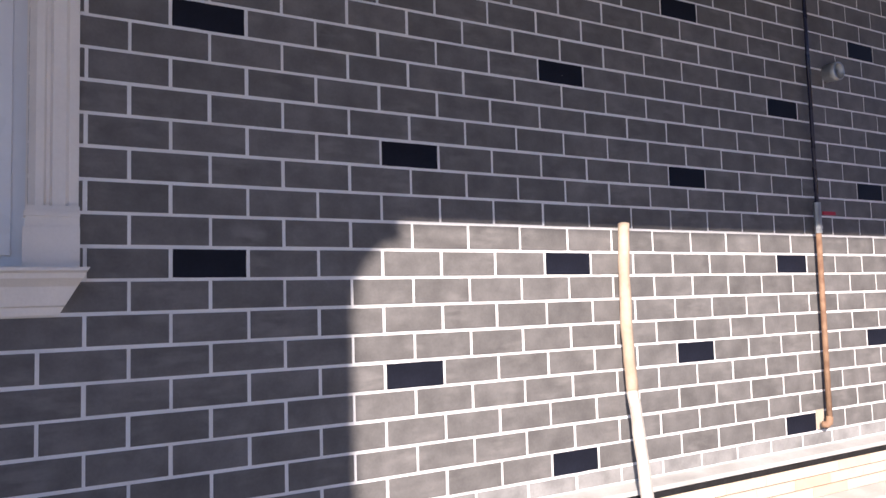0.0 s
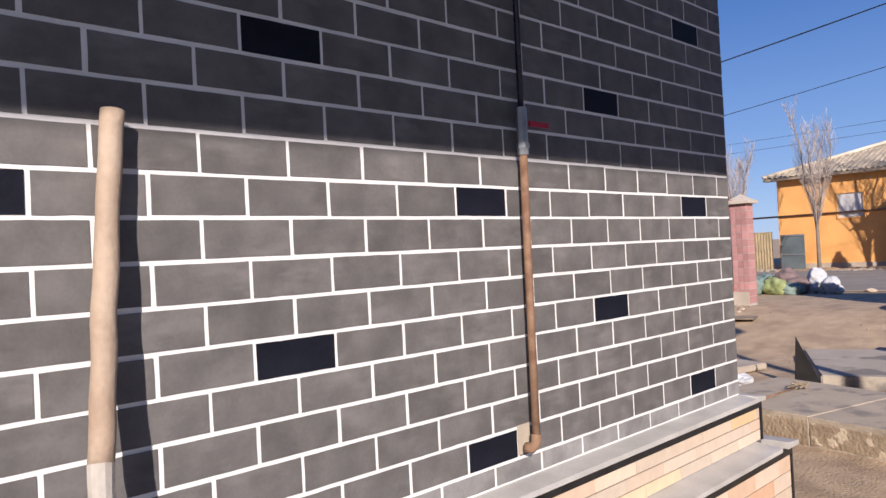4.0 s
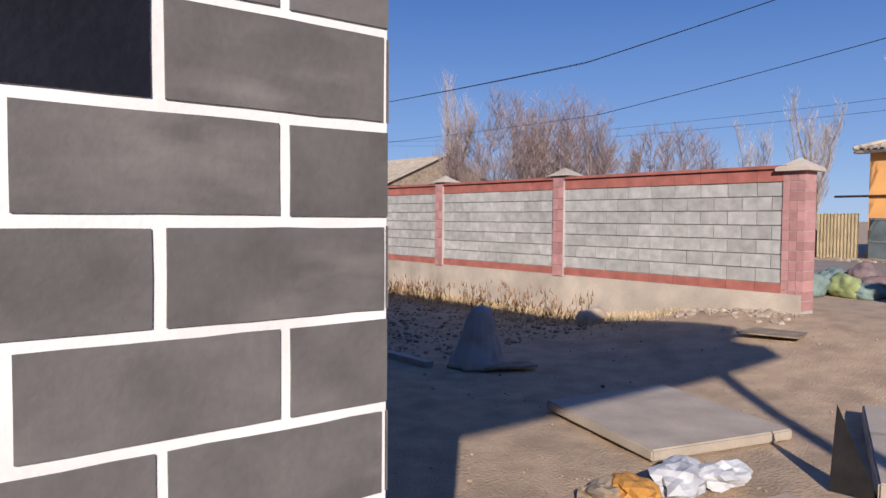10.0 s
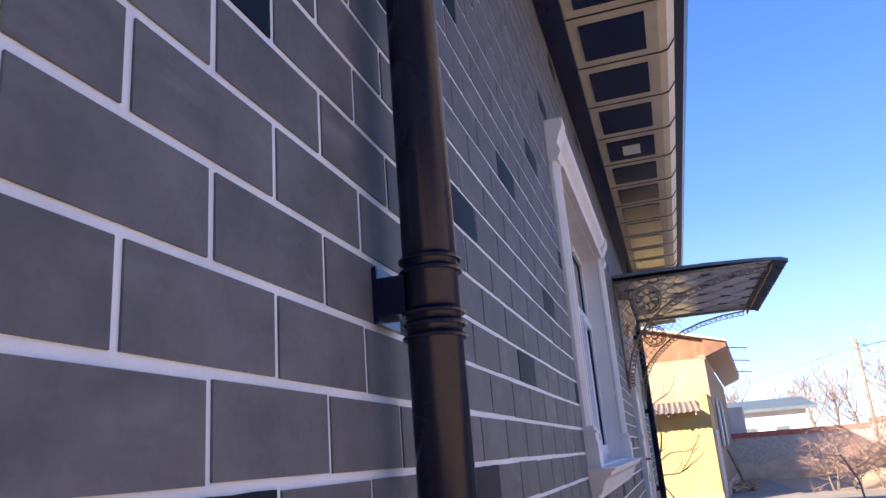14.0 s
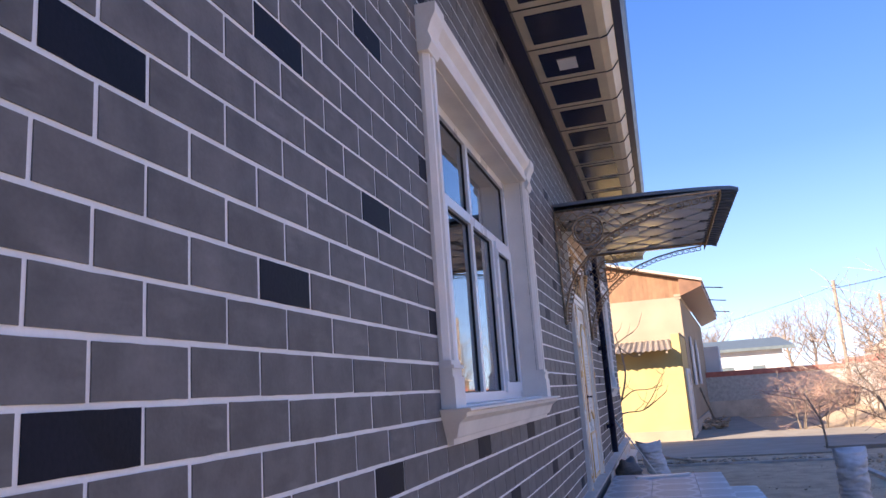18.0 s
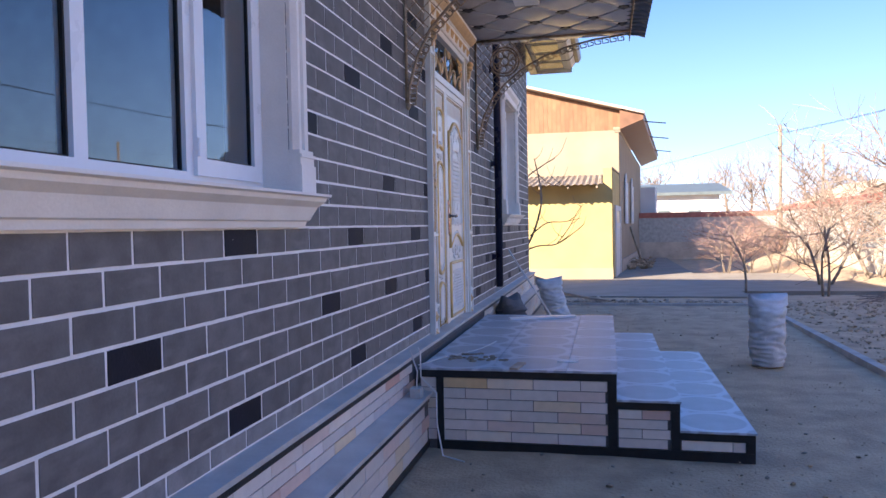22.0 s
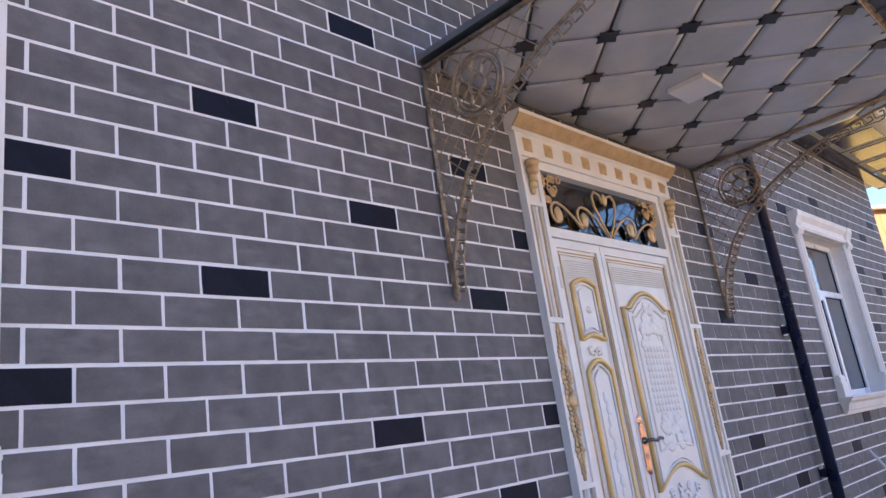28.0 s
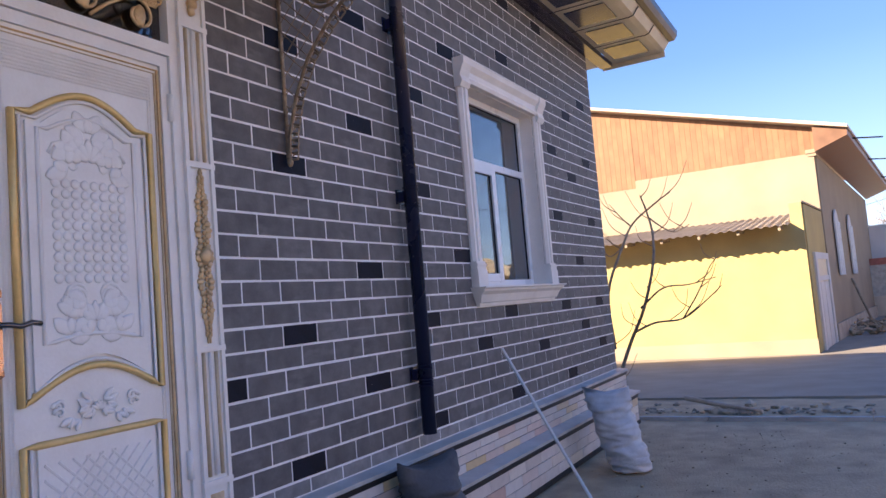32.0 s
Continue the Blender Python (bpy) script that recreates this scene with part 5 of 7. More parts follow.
        part("medallion", bm, M["iron_gold"], c, "round bronze medallion")
        # lattice
        bm = bmesh.new()
        def zarc(x):
            for (xa, za), (xb, zb2) in zip(arcp, arcp[1:]):
                if xa <= x <= xb:
                    return za + (zb2 - za) * (x - xa) / (xb - xa)
            return 3.5
        for k in range(-12, 22):
            for s in (1, -1):
                run = []
                for t in range(60):
                    x = 0.03 + t * 0.012
                    z = 2.4 + k * 0.10 + (x if s > 0 else (0.7 - x)) * 1.0
                    if zarc(x) + 0.01 < z < 3.52:
                        run.append((x, z))
                    elif len(run) > 1:
                        break
                if len(run) > 1:
                    tube(bm, [P(*run[0]), P(*run[-1])], 0.0032, 4)
        part("lattice", bm, M["iron_gold"], c)
        bm = bmesh.new()
        blob(bm, P(0.03, 2.37), (0.02, 0.014, 0.03), rough=0.1)
        part("finial", bm, M["iron_gold"], c, smooth=True)


build_canopy()


# ---- downpipes ----
def build_downpipe(y, z0, brackets, x=0.088, r=0.046):
    d = empty("downpipe", "dark glossy metal downpipe strapped to the wall", "downpipe", "downpipes of the house")
    bm = bmesh.new()
    tube(bm, [(x, y, z0), (x, y, 4.25), (x + 0.1, y, 4.38), (0.88, y, 4.57)], r, 20)
    part("pipe", bm, M["pipe_dark"], d, smooth=True)
    for zb in brackets:
        for k in (-0.075, -0.055, -0.035, 0.035, 0.055):
            bm = bmesh.new()
            tube(bm, [(x + (r + 0.004) * math.cos(a * 0.3142), y + (r + 0.004) * math.sin(a * 0.3142), zb + k) for a in range(20)], 0.004, 5, closed=True)
            part("collar", bm, M["pipe_dark"], d)
        bm = bmesh.new()
        box(bm, 0.004, x - r + 0.01, y - 0.035, y + 0.025, zb - 0.035, zb + 0.03)
        box(bm, 0.004, 0.012, y - 0.055, y + 0.045, zb - 0.05, zb + 0.045)
        part("clamp", bm, M["soffit_dark"], d)


build_downpipe(0.766, 0.72, (2.02, 3.4, 1.0))
build_downpipe(11.89, 0.74, (1.12, 2.28, 3.45))

# ---- gas pipe on the south wall ----
gas = empty("gas_pipe", "thin vertical gas pipe, rusty below a red-handled valve", "pipe")
line_part("lower_pipe", [(-1.85, -0.055, 0.80), (-1.835, -0.05, 1.90)], 0.016, M["rust"], gas, 10, label="rusty brown pipe")
line_part("upper_pipe", [(-1.835, -0.05, 2.02), (-1.832, -0.05, 4.02)], 0.012, M["pipe_dark"], gas, 10, label="black painted pipe")
bm = bmesh.new()
tube(bm, [(-1.835, -0.05, 1.86), (-1.835, -0.05, 2.04)], 0.021, 8)
tube(bm, [(-1.835, -0.05, 1.885), (-1.835, -0.05, 1.905)], 0.025, 6)
part("valve", bm, M["galv"], gas)
bm = bmesh.new()
box(bm, -1.83, -1.715, -0.085, -0.077, 1.965, 1.985)
part("valve_handle", bm, M["red"], gas, "red valve handle")
bm = bmesh.new()
tube(bm, [(-1.85, -0.055, 0.81), (-1.856, -0.055, 0.775), (-1.875, -0.052, 0.765), (-1.885, -0.03, 0.765)], 0.020, 10)
part("elbow", bm, M["rust"], gas, smooth=True)
bm = bmesh.new()
box(bm, -1.895, -1.825, -0.0045, 0.001, 0.735, 0.845)
solid("plaster_patch", bm, M["concrete"], "small pale plaster patch behind the pipe end", "patch")
bm = bmesh.new()
rows = [(0.052, 0.0), (0.056, 0.05), (0.056, 0.085), (0.046, 0.085), (0.046, 0.02)]
for i in range(20):
    a, b = 2 * math.pi * i / 20, 2 * math.pi * (i + 1) / 20
    for (r0, d0), (r1, d1) in zip(rows, rows[1:]):
        q = [bm.verts.new((-1.587 + r * math.cos(t), -d, 2.85 + r * math.sin(t))) for r, d, t in ((r0, d0, a), (r0, d0, b), (r1, d1, b), (r1, d1, a))]
        bm.faces.new(q)
bmesh.ops.remove_doubles(bm, verts=bm.verts, dist=1e-5)
solid("vent_stub", bm, M["galv"], "short grey vent pipe out of the wall", "vent pipe", smooth=True)

# wooden pole leaning on the south wall
bm = bmesh.new()
pole_low = [(-3.59, -0.47, -0.02), (-3.54, -0.37, 0.40), (-3.499, -0.286, 0.70), (-3.462, -0.212, 0.95), (-3.441, -0.168, 1.09)]
pole_high = [(-3.441, -0.168, 1.09), (-3.409, -0.115, 1.30), (-3.385, -0.085, 1.50), (-3.361, -0.062, 1.70), (-3.337, -0.047, 1.875)]


def knotty(bm):
    for v in bm.verts:
        v.co += Vector((noise.noise(v.co * 9), noise.noise(v.co * 9 + Vector((9, 0, 0))), 0)) * 0.005
    return bm


bm = bmesh.new()
tube(bm, flow(pole_high, 5), 0.028, 12, r2=0.028)
pole = solid("wooden_pole", knotty(bm), M["pole"], "bent peeled wooden pole, whitewashed below, leaning on the grey wall", "pole", smooth=True)
bm = bmesh.new()
tube(bm, flow(pole_low, 5), 0.029, 12, r2=0.0283)
part("whitewashed_end", knotty(bm), M["whitewash"], pole, "whitewashed lower end")

# white bar leaning on the east wall and plank on the porch
bm = bmesh.new()
tube(bm, [(0.03, 13.20, 1.165), (0.80, 12.93, 0.0)], 0.013, 6)
solid("leaning_bar", bm, M["white_cable"], "pale metal bar leaning on the wall", "bar")
bm = bmesh.new()
box(bm, -0.35, 0.35, -0.035, 0.035, 0.0, 0.022)
plank = solid("white_plank", bm, M["pvc"], "white plastic profile lying on the porch tiles", "plank")
plank.matrix_basis = pose(0.75, 10.32, 0.5445, 0, 0, 22)
bm = bmesh.new()
for i in range(26):
    a, r = random.uniform(0, 6.28), random.uniform(0, 1)
    blob(bm, (0.45 + 0.28 * r * math.cos(a), 8.02 + 0.16 * r * math.sin(a), 0.548), (random.uniform(0.01, 0.03), random.uniform(0.01, 0.03), 0.008), rough=0.4, seed=i)
solid("sawdust", bm, M["wood"], "small heap of brown chips on the porch tiles", "debris", kind="stuff")
bm = bmesh.new()
box(bm, -0.03, 0.03, -0.11, 0.11, 0.0, 0.012)
chip = solid("wood_offcut", bm, M["pole"], "pale wooden offcut lying on the porch edge", "wood piece")
chip.matrix_basis = pose(0.80, 7.72, 0.5445, 0, 0, -8)
bm = bmesh.new()
prism(bm, [(-0.07, -0.03), (0.05, -0.045), (0.08, 0.02), (-0.03, 0.05)], "z", 0.0, 0.006)
scrap = solid("paper_scrap", bm, M["plaster"], "scrap of pale paper on the porch tiles", "paper")
scrap.matrix_basis = pose(1.12, 7.95, 0.5445)
bm = bmesh.new()
tube(bm, flow([(0.12, 7.66, 0.552), (0.22, 7.95, 0.551), (0.42, 8.35, 0.551), (0.50, 8.75, 0.551)], 6), 0.004, 6)
solid("floor_cable", bm, M["white_cable"], "thin white cable lying across the porch tiles", "cable")
bm = bmesh.new()
pts = [(0.16, 7.50, 0.70), (0.16, 7.56, 0.66), (0.17, 7.52, 0.5), (0.28, 7.50, 0.40), (0.29, 7.46, 0.2), (0.34, 7.40, 0.012), (0.5, 7.3, 0.012)]
tube(bm, pts, 0.005, 6)
solid("loose_cable", bm, M["white_cable"], "thin white cable hanging over the plinth", "cable")
bm = bmesh.new()
box(bm, 0.13, 0.20, 7.38, 7.46, 0.385, 0.45)
tube(bm, [(0.165, 7.42, 0.44), (0.165, 7.45, 0.55), (0.10, 7.5, 0.69)], 0.005, 6)
solid("socket_box", bm, M["ledge"], "small grey socket box on the plinth ledge", "socket")


# ---- sacks ----
def build_sack(name, material, h, r, label, loc, lean=(0, 0), seed=1, tie=True, group=""):
    bm = bmesh.new()
    rows, seg = 56, 44
    rings = []
    for i in range(rows):
        u = i / (rows - 1)
        k = (0.84 + 0.16 * math.sin(min(1, u * 4) * math.pi / 2)) * (1 - 0.07 * math.exp(-((u - 0.40) / 0.05) ** 2)) * (1 - 0.10 * math.exp(-((u - 0.74) / 0.04) ** 2))
        flat = 1.0 if u < 0.8 else 1 - (u - 0.8) * 2.6
        ring = []
        for s in range(seg):
            a = 2 * math.pi * s / seg
            n = 1 + 0.10 * noise.noise(Vector((math.cos(a) * 1.2, math.sin(a) * 1.2, u * 4 + seed))) + 0.075 * (1 - 3.4 * abs(noise.noise(Vector((math.cos(a) * 1.1, math.sin(a) * 1.1, u * 11 + seed))))) + 0.03 * (1 - 3 * abs(noise.noise(Vector((math.cos(a) * 3.4, math.sin(a) * 3.4, u * 7 + seed)))))
            x, yv = r * k * n * math.cos(a), r * k * n * math.sin(a) * max(0.35, flat)
            ear = 0.10 * h * (abs(math.cos(a)) ** 4) * (u > 0.97)
            ring.append(bm.verts.new((x * (1 + 0.12 * (u > 0.9)) + lean[0] * u * h, yv + lean[1] * u * h, u * h + ear)))
        rings.append(ring)
    for a, b in zip(rings, rings[1:]):
        for s in range(seg):
            bm.faces.new((a[s], a[(s + 1) % seg], b[(s + 1) % seg], b[s]))
    bm.faces.new(rings[0][::-1])
    bm.faces.new(rings[-1])
    ob = solid(name, bm, material, label, "sack", group, smooth=True)
    ob.location = loc
    return ob


build_sack("woven_sack", M["sack"], 0.68, 0.175, "full white woven sack standing on the earth yard", (3.02, 10.94, 0.0), (0.02, 0.02), 1).rotation_euler = (0, 0, 0.3)
build_sack("woven_sack", M["sack"], 0.65, 0.185, "full white woven sack leaning on the plinth", (0.69, 14.22, 0.0), (-0.30, 0.08), 4)
build_sack("dark_bag", M["sack_dark"], 0.62, 0.185, "slumped dark grey plastic bag round the foot of the downpipe", (0.30, 11.55, 0.0), (-0.02, 0.06), 12).rotation_euler = (0, 0, 1.3)

# green film and small things by the corner
bm = bmesh.new()
rowsf = [[bm.verts.new((0.30 + 0.055 * i, 3.52 + 0.06 * j + 0.02 * math.sin(i), 0.01 + 0.055 * max(0, noise.noise(Vector((i * 0.45, j * 0.5, 3))) + 0.35) * 2)) for j in range(9)] for i in range(9)]
for i in range(8):
    for j in range(8):
        bm.faces.new((rowsf[i][j], rowsf[i + 1][j], rowsf[i + 1][j + 1], rowsf[i][j + 1]))
bmesh.ops.solidify(bm, geom=bm.faces[:], thickness=0.004)
solid("plastic_film", bm, M["film"], "crumpled green plastic film lying on the ground", "plastic film", smooth=True)
bm = bmesh.new()
blob(bm, (0.17, 2.0, 0.41), (0.05, 0.09, 0.035), rough=0.4, seed=2)
solid("black_rag", bm, M["sack_dark"], "small black rag on the plinth ledge", "rag", smooth=True)

# ---- concrete in the yard ----
def slab(name, corners, z0, z1, material, label, category, rough=0.006):
    bm = bmesh.new()
    prism(bm, corners, "z", z0, z1)
    bmesh.ops.bevel(bm, geom=bm.edges[:], offset=0.012, segments=2, affect="EDGES")
    bmesh.ops.triangulate(bm, faces=[f for f in bm.faces if len(f.verts) > 4])
    for v in bm.verts:
        v.co += Vector((noise.noise(v.co * 5), noise.noise(v.co * 5 + Vector((4, 0, 0))), noise.noise(v.co * 5 + Vector((0, 7, 0))))) * rough
    return solid(name, bm, material, label, category)


bl = empty("concrete_trough", "long low concrete block with stained top and chipped sides", "concrete block")
def slab_part(corners, z0, z1):
    bm = bmesh.new()
    prism(bm, corners, "z", z0, z1)
    bmesh.ops.bevel(bm, geom=bm.edges[:], offset=0.003, segments=1, affect="EDGES")
    for v in bm.verts:
        v.co += Vector((noise.noise(v.co * 6), noise.noise(v.co * 6 + Vector((4, 0, 0))), noise.noise(v.co * 6 + Vector((0, 7, 0))))) * 0.006
    part("section", bm, M["concrete_wet"], bl)
slab_part([(1.62, 0.62), (1.53, 0.19), (2.65, -0.12), (2.95, 0.95), (1.82, 1.20)], -0.03, 0.21)
slab_part([(1.528, 0.185), (1.32, -0.80), (2.40, -1.08), (2.645, -0.125)], -0.03, 0.205)
for a, b, top in (((1.62, 0.62), (1.53, 0.20), 0.195), ((1.526, 0.175), (1.325, -0.79), 0.19), ((1.82, 1.19), (1.625, 0.635), 0.195)):
    bm = bmesh.new()
    along = Vector((b[0] - a[0], b[1] - a[1], 0))
    out = Vector((along.y, -along.x, 0)).normalized()
    if out.x > 0:
        out = -out
    grid = [[bm.verts.new(Vector((*a, 0)) + along * (i / 24) + Vector((0, 0, -0.02 + (top + 0.02) * k / 6)) + out * ((0.003 + 0.009 * abs(noise.noise(Vector((a[0] * 9 + i * 0.9, k * 0.8, 3.0))))) if 0 < k < 6 else -0.004)) for k in range(7)] for i in range(25)]
    for i in range(24):
        for k in range(6):
            bm.faces.new((grid[i][k], grid[i + 1][k], grid[i + 1][k + 1], grid[i][k + 1]))
    part("rough_face", bm, M["chipped"], bl, "chipped tan side face")
slab("cover_slab", [(3.32, 1.98), (4.50, 1.68), (4.95, 3.05), (3.72, 3.28)], 0.01, 0.085, M["concrete"], "thin rough concrete slab lying on the ground", "slab")
slab("concrete_block", [(3.72, 0.84), (4.0, -0.28), (5.95, 0.30), (5.45, 1.62)], -0.02, 0.125, M["concrete_stain"], "low concrete block with a wet stain", "concrete block")
bm = bmesh.new()
v = [bm.verts.new(p) for p in ((3.76, 0.84, 0.0), (3.735, 1.10, 0.0), (3.74, 1.07, 0.50))]
bm.faces.new(v)
bmesh.ops.solidify(bm, geom=bm.faces[:], thickness=0.012)
solid("sheet_metal", bm, M["darksheet"], "dark metal sheet standing against the block", "metal sheet")
br = empty("wire_brush", "thin rod with a tangled wire head lying on concrete", "rod")
line_part("rod", [(1.88, 0.66, 0.222), (2.42, 0.62, 0.226)], 0.009, M["rust"], br)
bm = bmesh.new()
for i in range(16):
    c0 = Vector((2.48, 0.60, 0.245))
    tube(bm, [c0 + Vector((random.uniform(-0.08, 0.08), random.uniform(-0.07, 0.07), random.uniform(-0.025, 0.03))) for k in range(3)], 0.006, 4)
part("wire_head", bm, M["wood"], br)
# cement bags
for (x, yv, sx, sy, sz, t, mm, lab) in ((3.06, 1.62, 0.24, 0.14, 0.075, 0.4, "sack", "crumpled white cement bag"), (3.34, 1.52, 0.15, 0.11, 0.06, -0.3, "sack", "folded white paper bag"), (2.74, 1.70, 0.17, 0.12, 0.06, 0.8, "paper", "torn orange cement bag"), (2.60, 1.78, 0.12, 0.10, 0.05, 0.1, "wood", "brown torn paper")):
    bm = bmesh.new()
    crumple(bm, (x, yv, 0.0), (sx, sy, sz * 1.25), x * 7, t, 0.16, 0.5, 3)
    solid("cement_bag", bm, M[mm], lab + " on the yard ground", "bag", "empty bags by the slab")
bm = bmesh.new()
rings = []
for i in range(22):
    u = i / 21
    base = 0.12 + 0.17 * (1 - u) ** 1.6 if u < 0.82 else 0.126 * math.sqrt(max(0.02, 1 - ((u - 0.82) / 0.18) ** 2))
    ring = []
    for k in range(40):
        a = 2 * math.pi * k / 40
        fold = (1 - u) * 0.20 * noise.noise(Vector((math.cos(a) * 3.2, math.sin(a) * 3.2, 2.0))) + 0.08 * noise.noise(Vector((math.cos(a) * 1.6, math.sin(a) * 1.6, u * 4)))
        ring.append(bm.verts.new((4.45 + 0.05 * u + base * (1 + fold * 1.6) * math.cos(a) * 1.05, 4.95 + base * (1 + fold * 1.6) * math.sin(a), 0.62 * u)))
    rings.append(ring)
for a, b in zip(rings, rings[1:]):
    for k in range(40):
        bm.faces.new((a[k], a[(k + 1) % 40], b[(k + 1) % 40], b[k]))
bm.faces.new(rings[-1])
bm.faces.new(rings[0][::-1])
solid("covered_heap", bm, M["kerb"], "low heap under a dusty grey cloth on the yard", "heap", smooth=True)
bm = bmesh.new()
prism(bm, [(4.28, 4.62), (4.78, 4.40), (4.86, 4.62), (4.40, 4.80)], "z", 0.03, 0.05)
solid("fallen_board", bm, M["wood"], "brown board lying before the heap", "board")
bm = bmesh.new()
prism(bm, [(6.95, 3.52), (7.75, 3.60), (7.95, 3.11), (7.10, 2.90)], "z", 0.0, 0.016)
ob = solid("flat_sheet", bm, M["wood"], "flat brown board lying by the fence", "board")
ob.location = (0, 0, 0.29)
bm = bmesh.new()
blob(bm, (7.55, 6.05, 0.12), (0.24, 0.2, 0.16), rough=0.35, seed=3)
solid("boulder", bm, M["stone"], "pale boulder at the foot of the fence", "boulder", smooth=True)
# barrel, standpipe
bm = bmesh.new()
outer = [(0.62, 0.0), (0.63, 0.02), (0.61, 0.3), (0.63, 0.56), (0.60, 0.58), (0.58, 0.57), (0.585, 0.3), (0.585, 0.03)]
lathe(bm, outer, 0, 0, 32)
ob = solid("iron_cauldron", bm, M["cauldron"], "wide rusty iron cauldron on the ground", "cauldron", smooth=True)
ob.location = (7.78, 0.10, 0.33)
sp = empty("standpipe", "iron standpipe with a tap and a shelf of boards", "standpipe")
line_part("post", [(4.86, -0.14, -0.05), (4.86, -0.14, 0.80)], 0.022, M["rust"], sp, 8)
line_part("tap", [(4.86, -0.14, 0.80), (4.84, -0.09, 0.83), (4.78, -0.03, 0.80), (4.78, -0.02, 0.74)], 0.025, M["galv"], sp, 8)
rect_part("shelf", M["wood"], sp, (4.82, 5.4, -0.62, -0.08, 0.45, 0.48), (4.84, 5.3, -0.62, -0.10, 0.66, 0.74))
# kerbs
kerb = empty("garden_kerb", "narrow pale concrete kerb strip along the beds", "kerb", kind="structure")
for i in range(12):
    rect_part("kerb_stone", M["kerb"], kerb, (3.97, 4.07, 5.2 + i * 0.96, 5.2 + i * 0.96 + 0.95, -0.05, 0.05))
for i in range(5):
    rect_part("kerb_stone", M["kerb"], kerb, (0.1 + i * 0.82, 0.1 + i * 0.82 + 0.81, 16.66, 16.74, -0.05, 0.03))
# far concrete pad
bm = bmesh.new()
prism(bm, [(18.6, -0.2), (27.6, -0.42), (42.0, -0.42), (42.0, -0.30), (27.6, -0.31), (18.6, -0.03)], "x", -9.0, 4.4)
prism(bm, [(20.6, -0.3), (30.0, -0.42), (30.0, -0.31), (27.6, -0.312), (20.6, -0.095)], "x", 4.4, 9.0)
solid("pavement", bm, M["pad"], "smooth concrete yard before the yellow house", "pavement", kind="structure")


# ---- fence of grey blocks ----
FX = 8.5
POSTS = [3.53, 7.45, 10.6, 14.15, 17.5]
FENCE_BLOCKS = []


def build_pillar(name, x, y, z0, z1, group):
    p = empty(name, "pink tiled gate pillar with a pyramid cap", "pillar", group)
    w = 0.14
    bm = bmesh.new()
    box(bm, x - w + 0.006, x + w - 0.006, y - w + 0.006, y + w - 0.006, z0 - 0.3, z1)
    part("core", bm, M["ledge"], p)
    n = 14
    h = (z1 - z0) / n
    for i in range(n):
        for k in range(3):
            rect_part("tile", M["pink"], p, (x - w, x + w, y - w + k * w * 2 / 3 + 0.003, y - w + (k + 1) * w * 2 / 3 - 0.003, z0 + i * h + 0.004, z0 + (i + 1) * h - 0.004))
    bm = bmesh.new()
    c = w + 0.07
    v = [bm.verts.new((x + a * c, y + b * c, z1)) for a, b in ((-1, -1), (1, -1), (1, 1), (-1, 1))]
    u = [bm.verts.new((x + a * c, y + b * c, z1 + 0.04)) for a, b in ((-1, -1), (1, -1), (1, 1), (-1, 1))]
    tip = bm.verts.new((x, y, z1 + 0.17))
    bm.faces.new(v)
    for i in range(4):
        bm.faces.new((v[i], v[(i + 1) % 4], u[(i + 1) % 4], u[i]))
        bm.faces.new((u[i], u[(i + 1) % 4], tip))
    part("cap", bm, M["fplaster"], p)
    return p


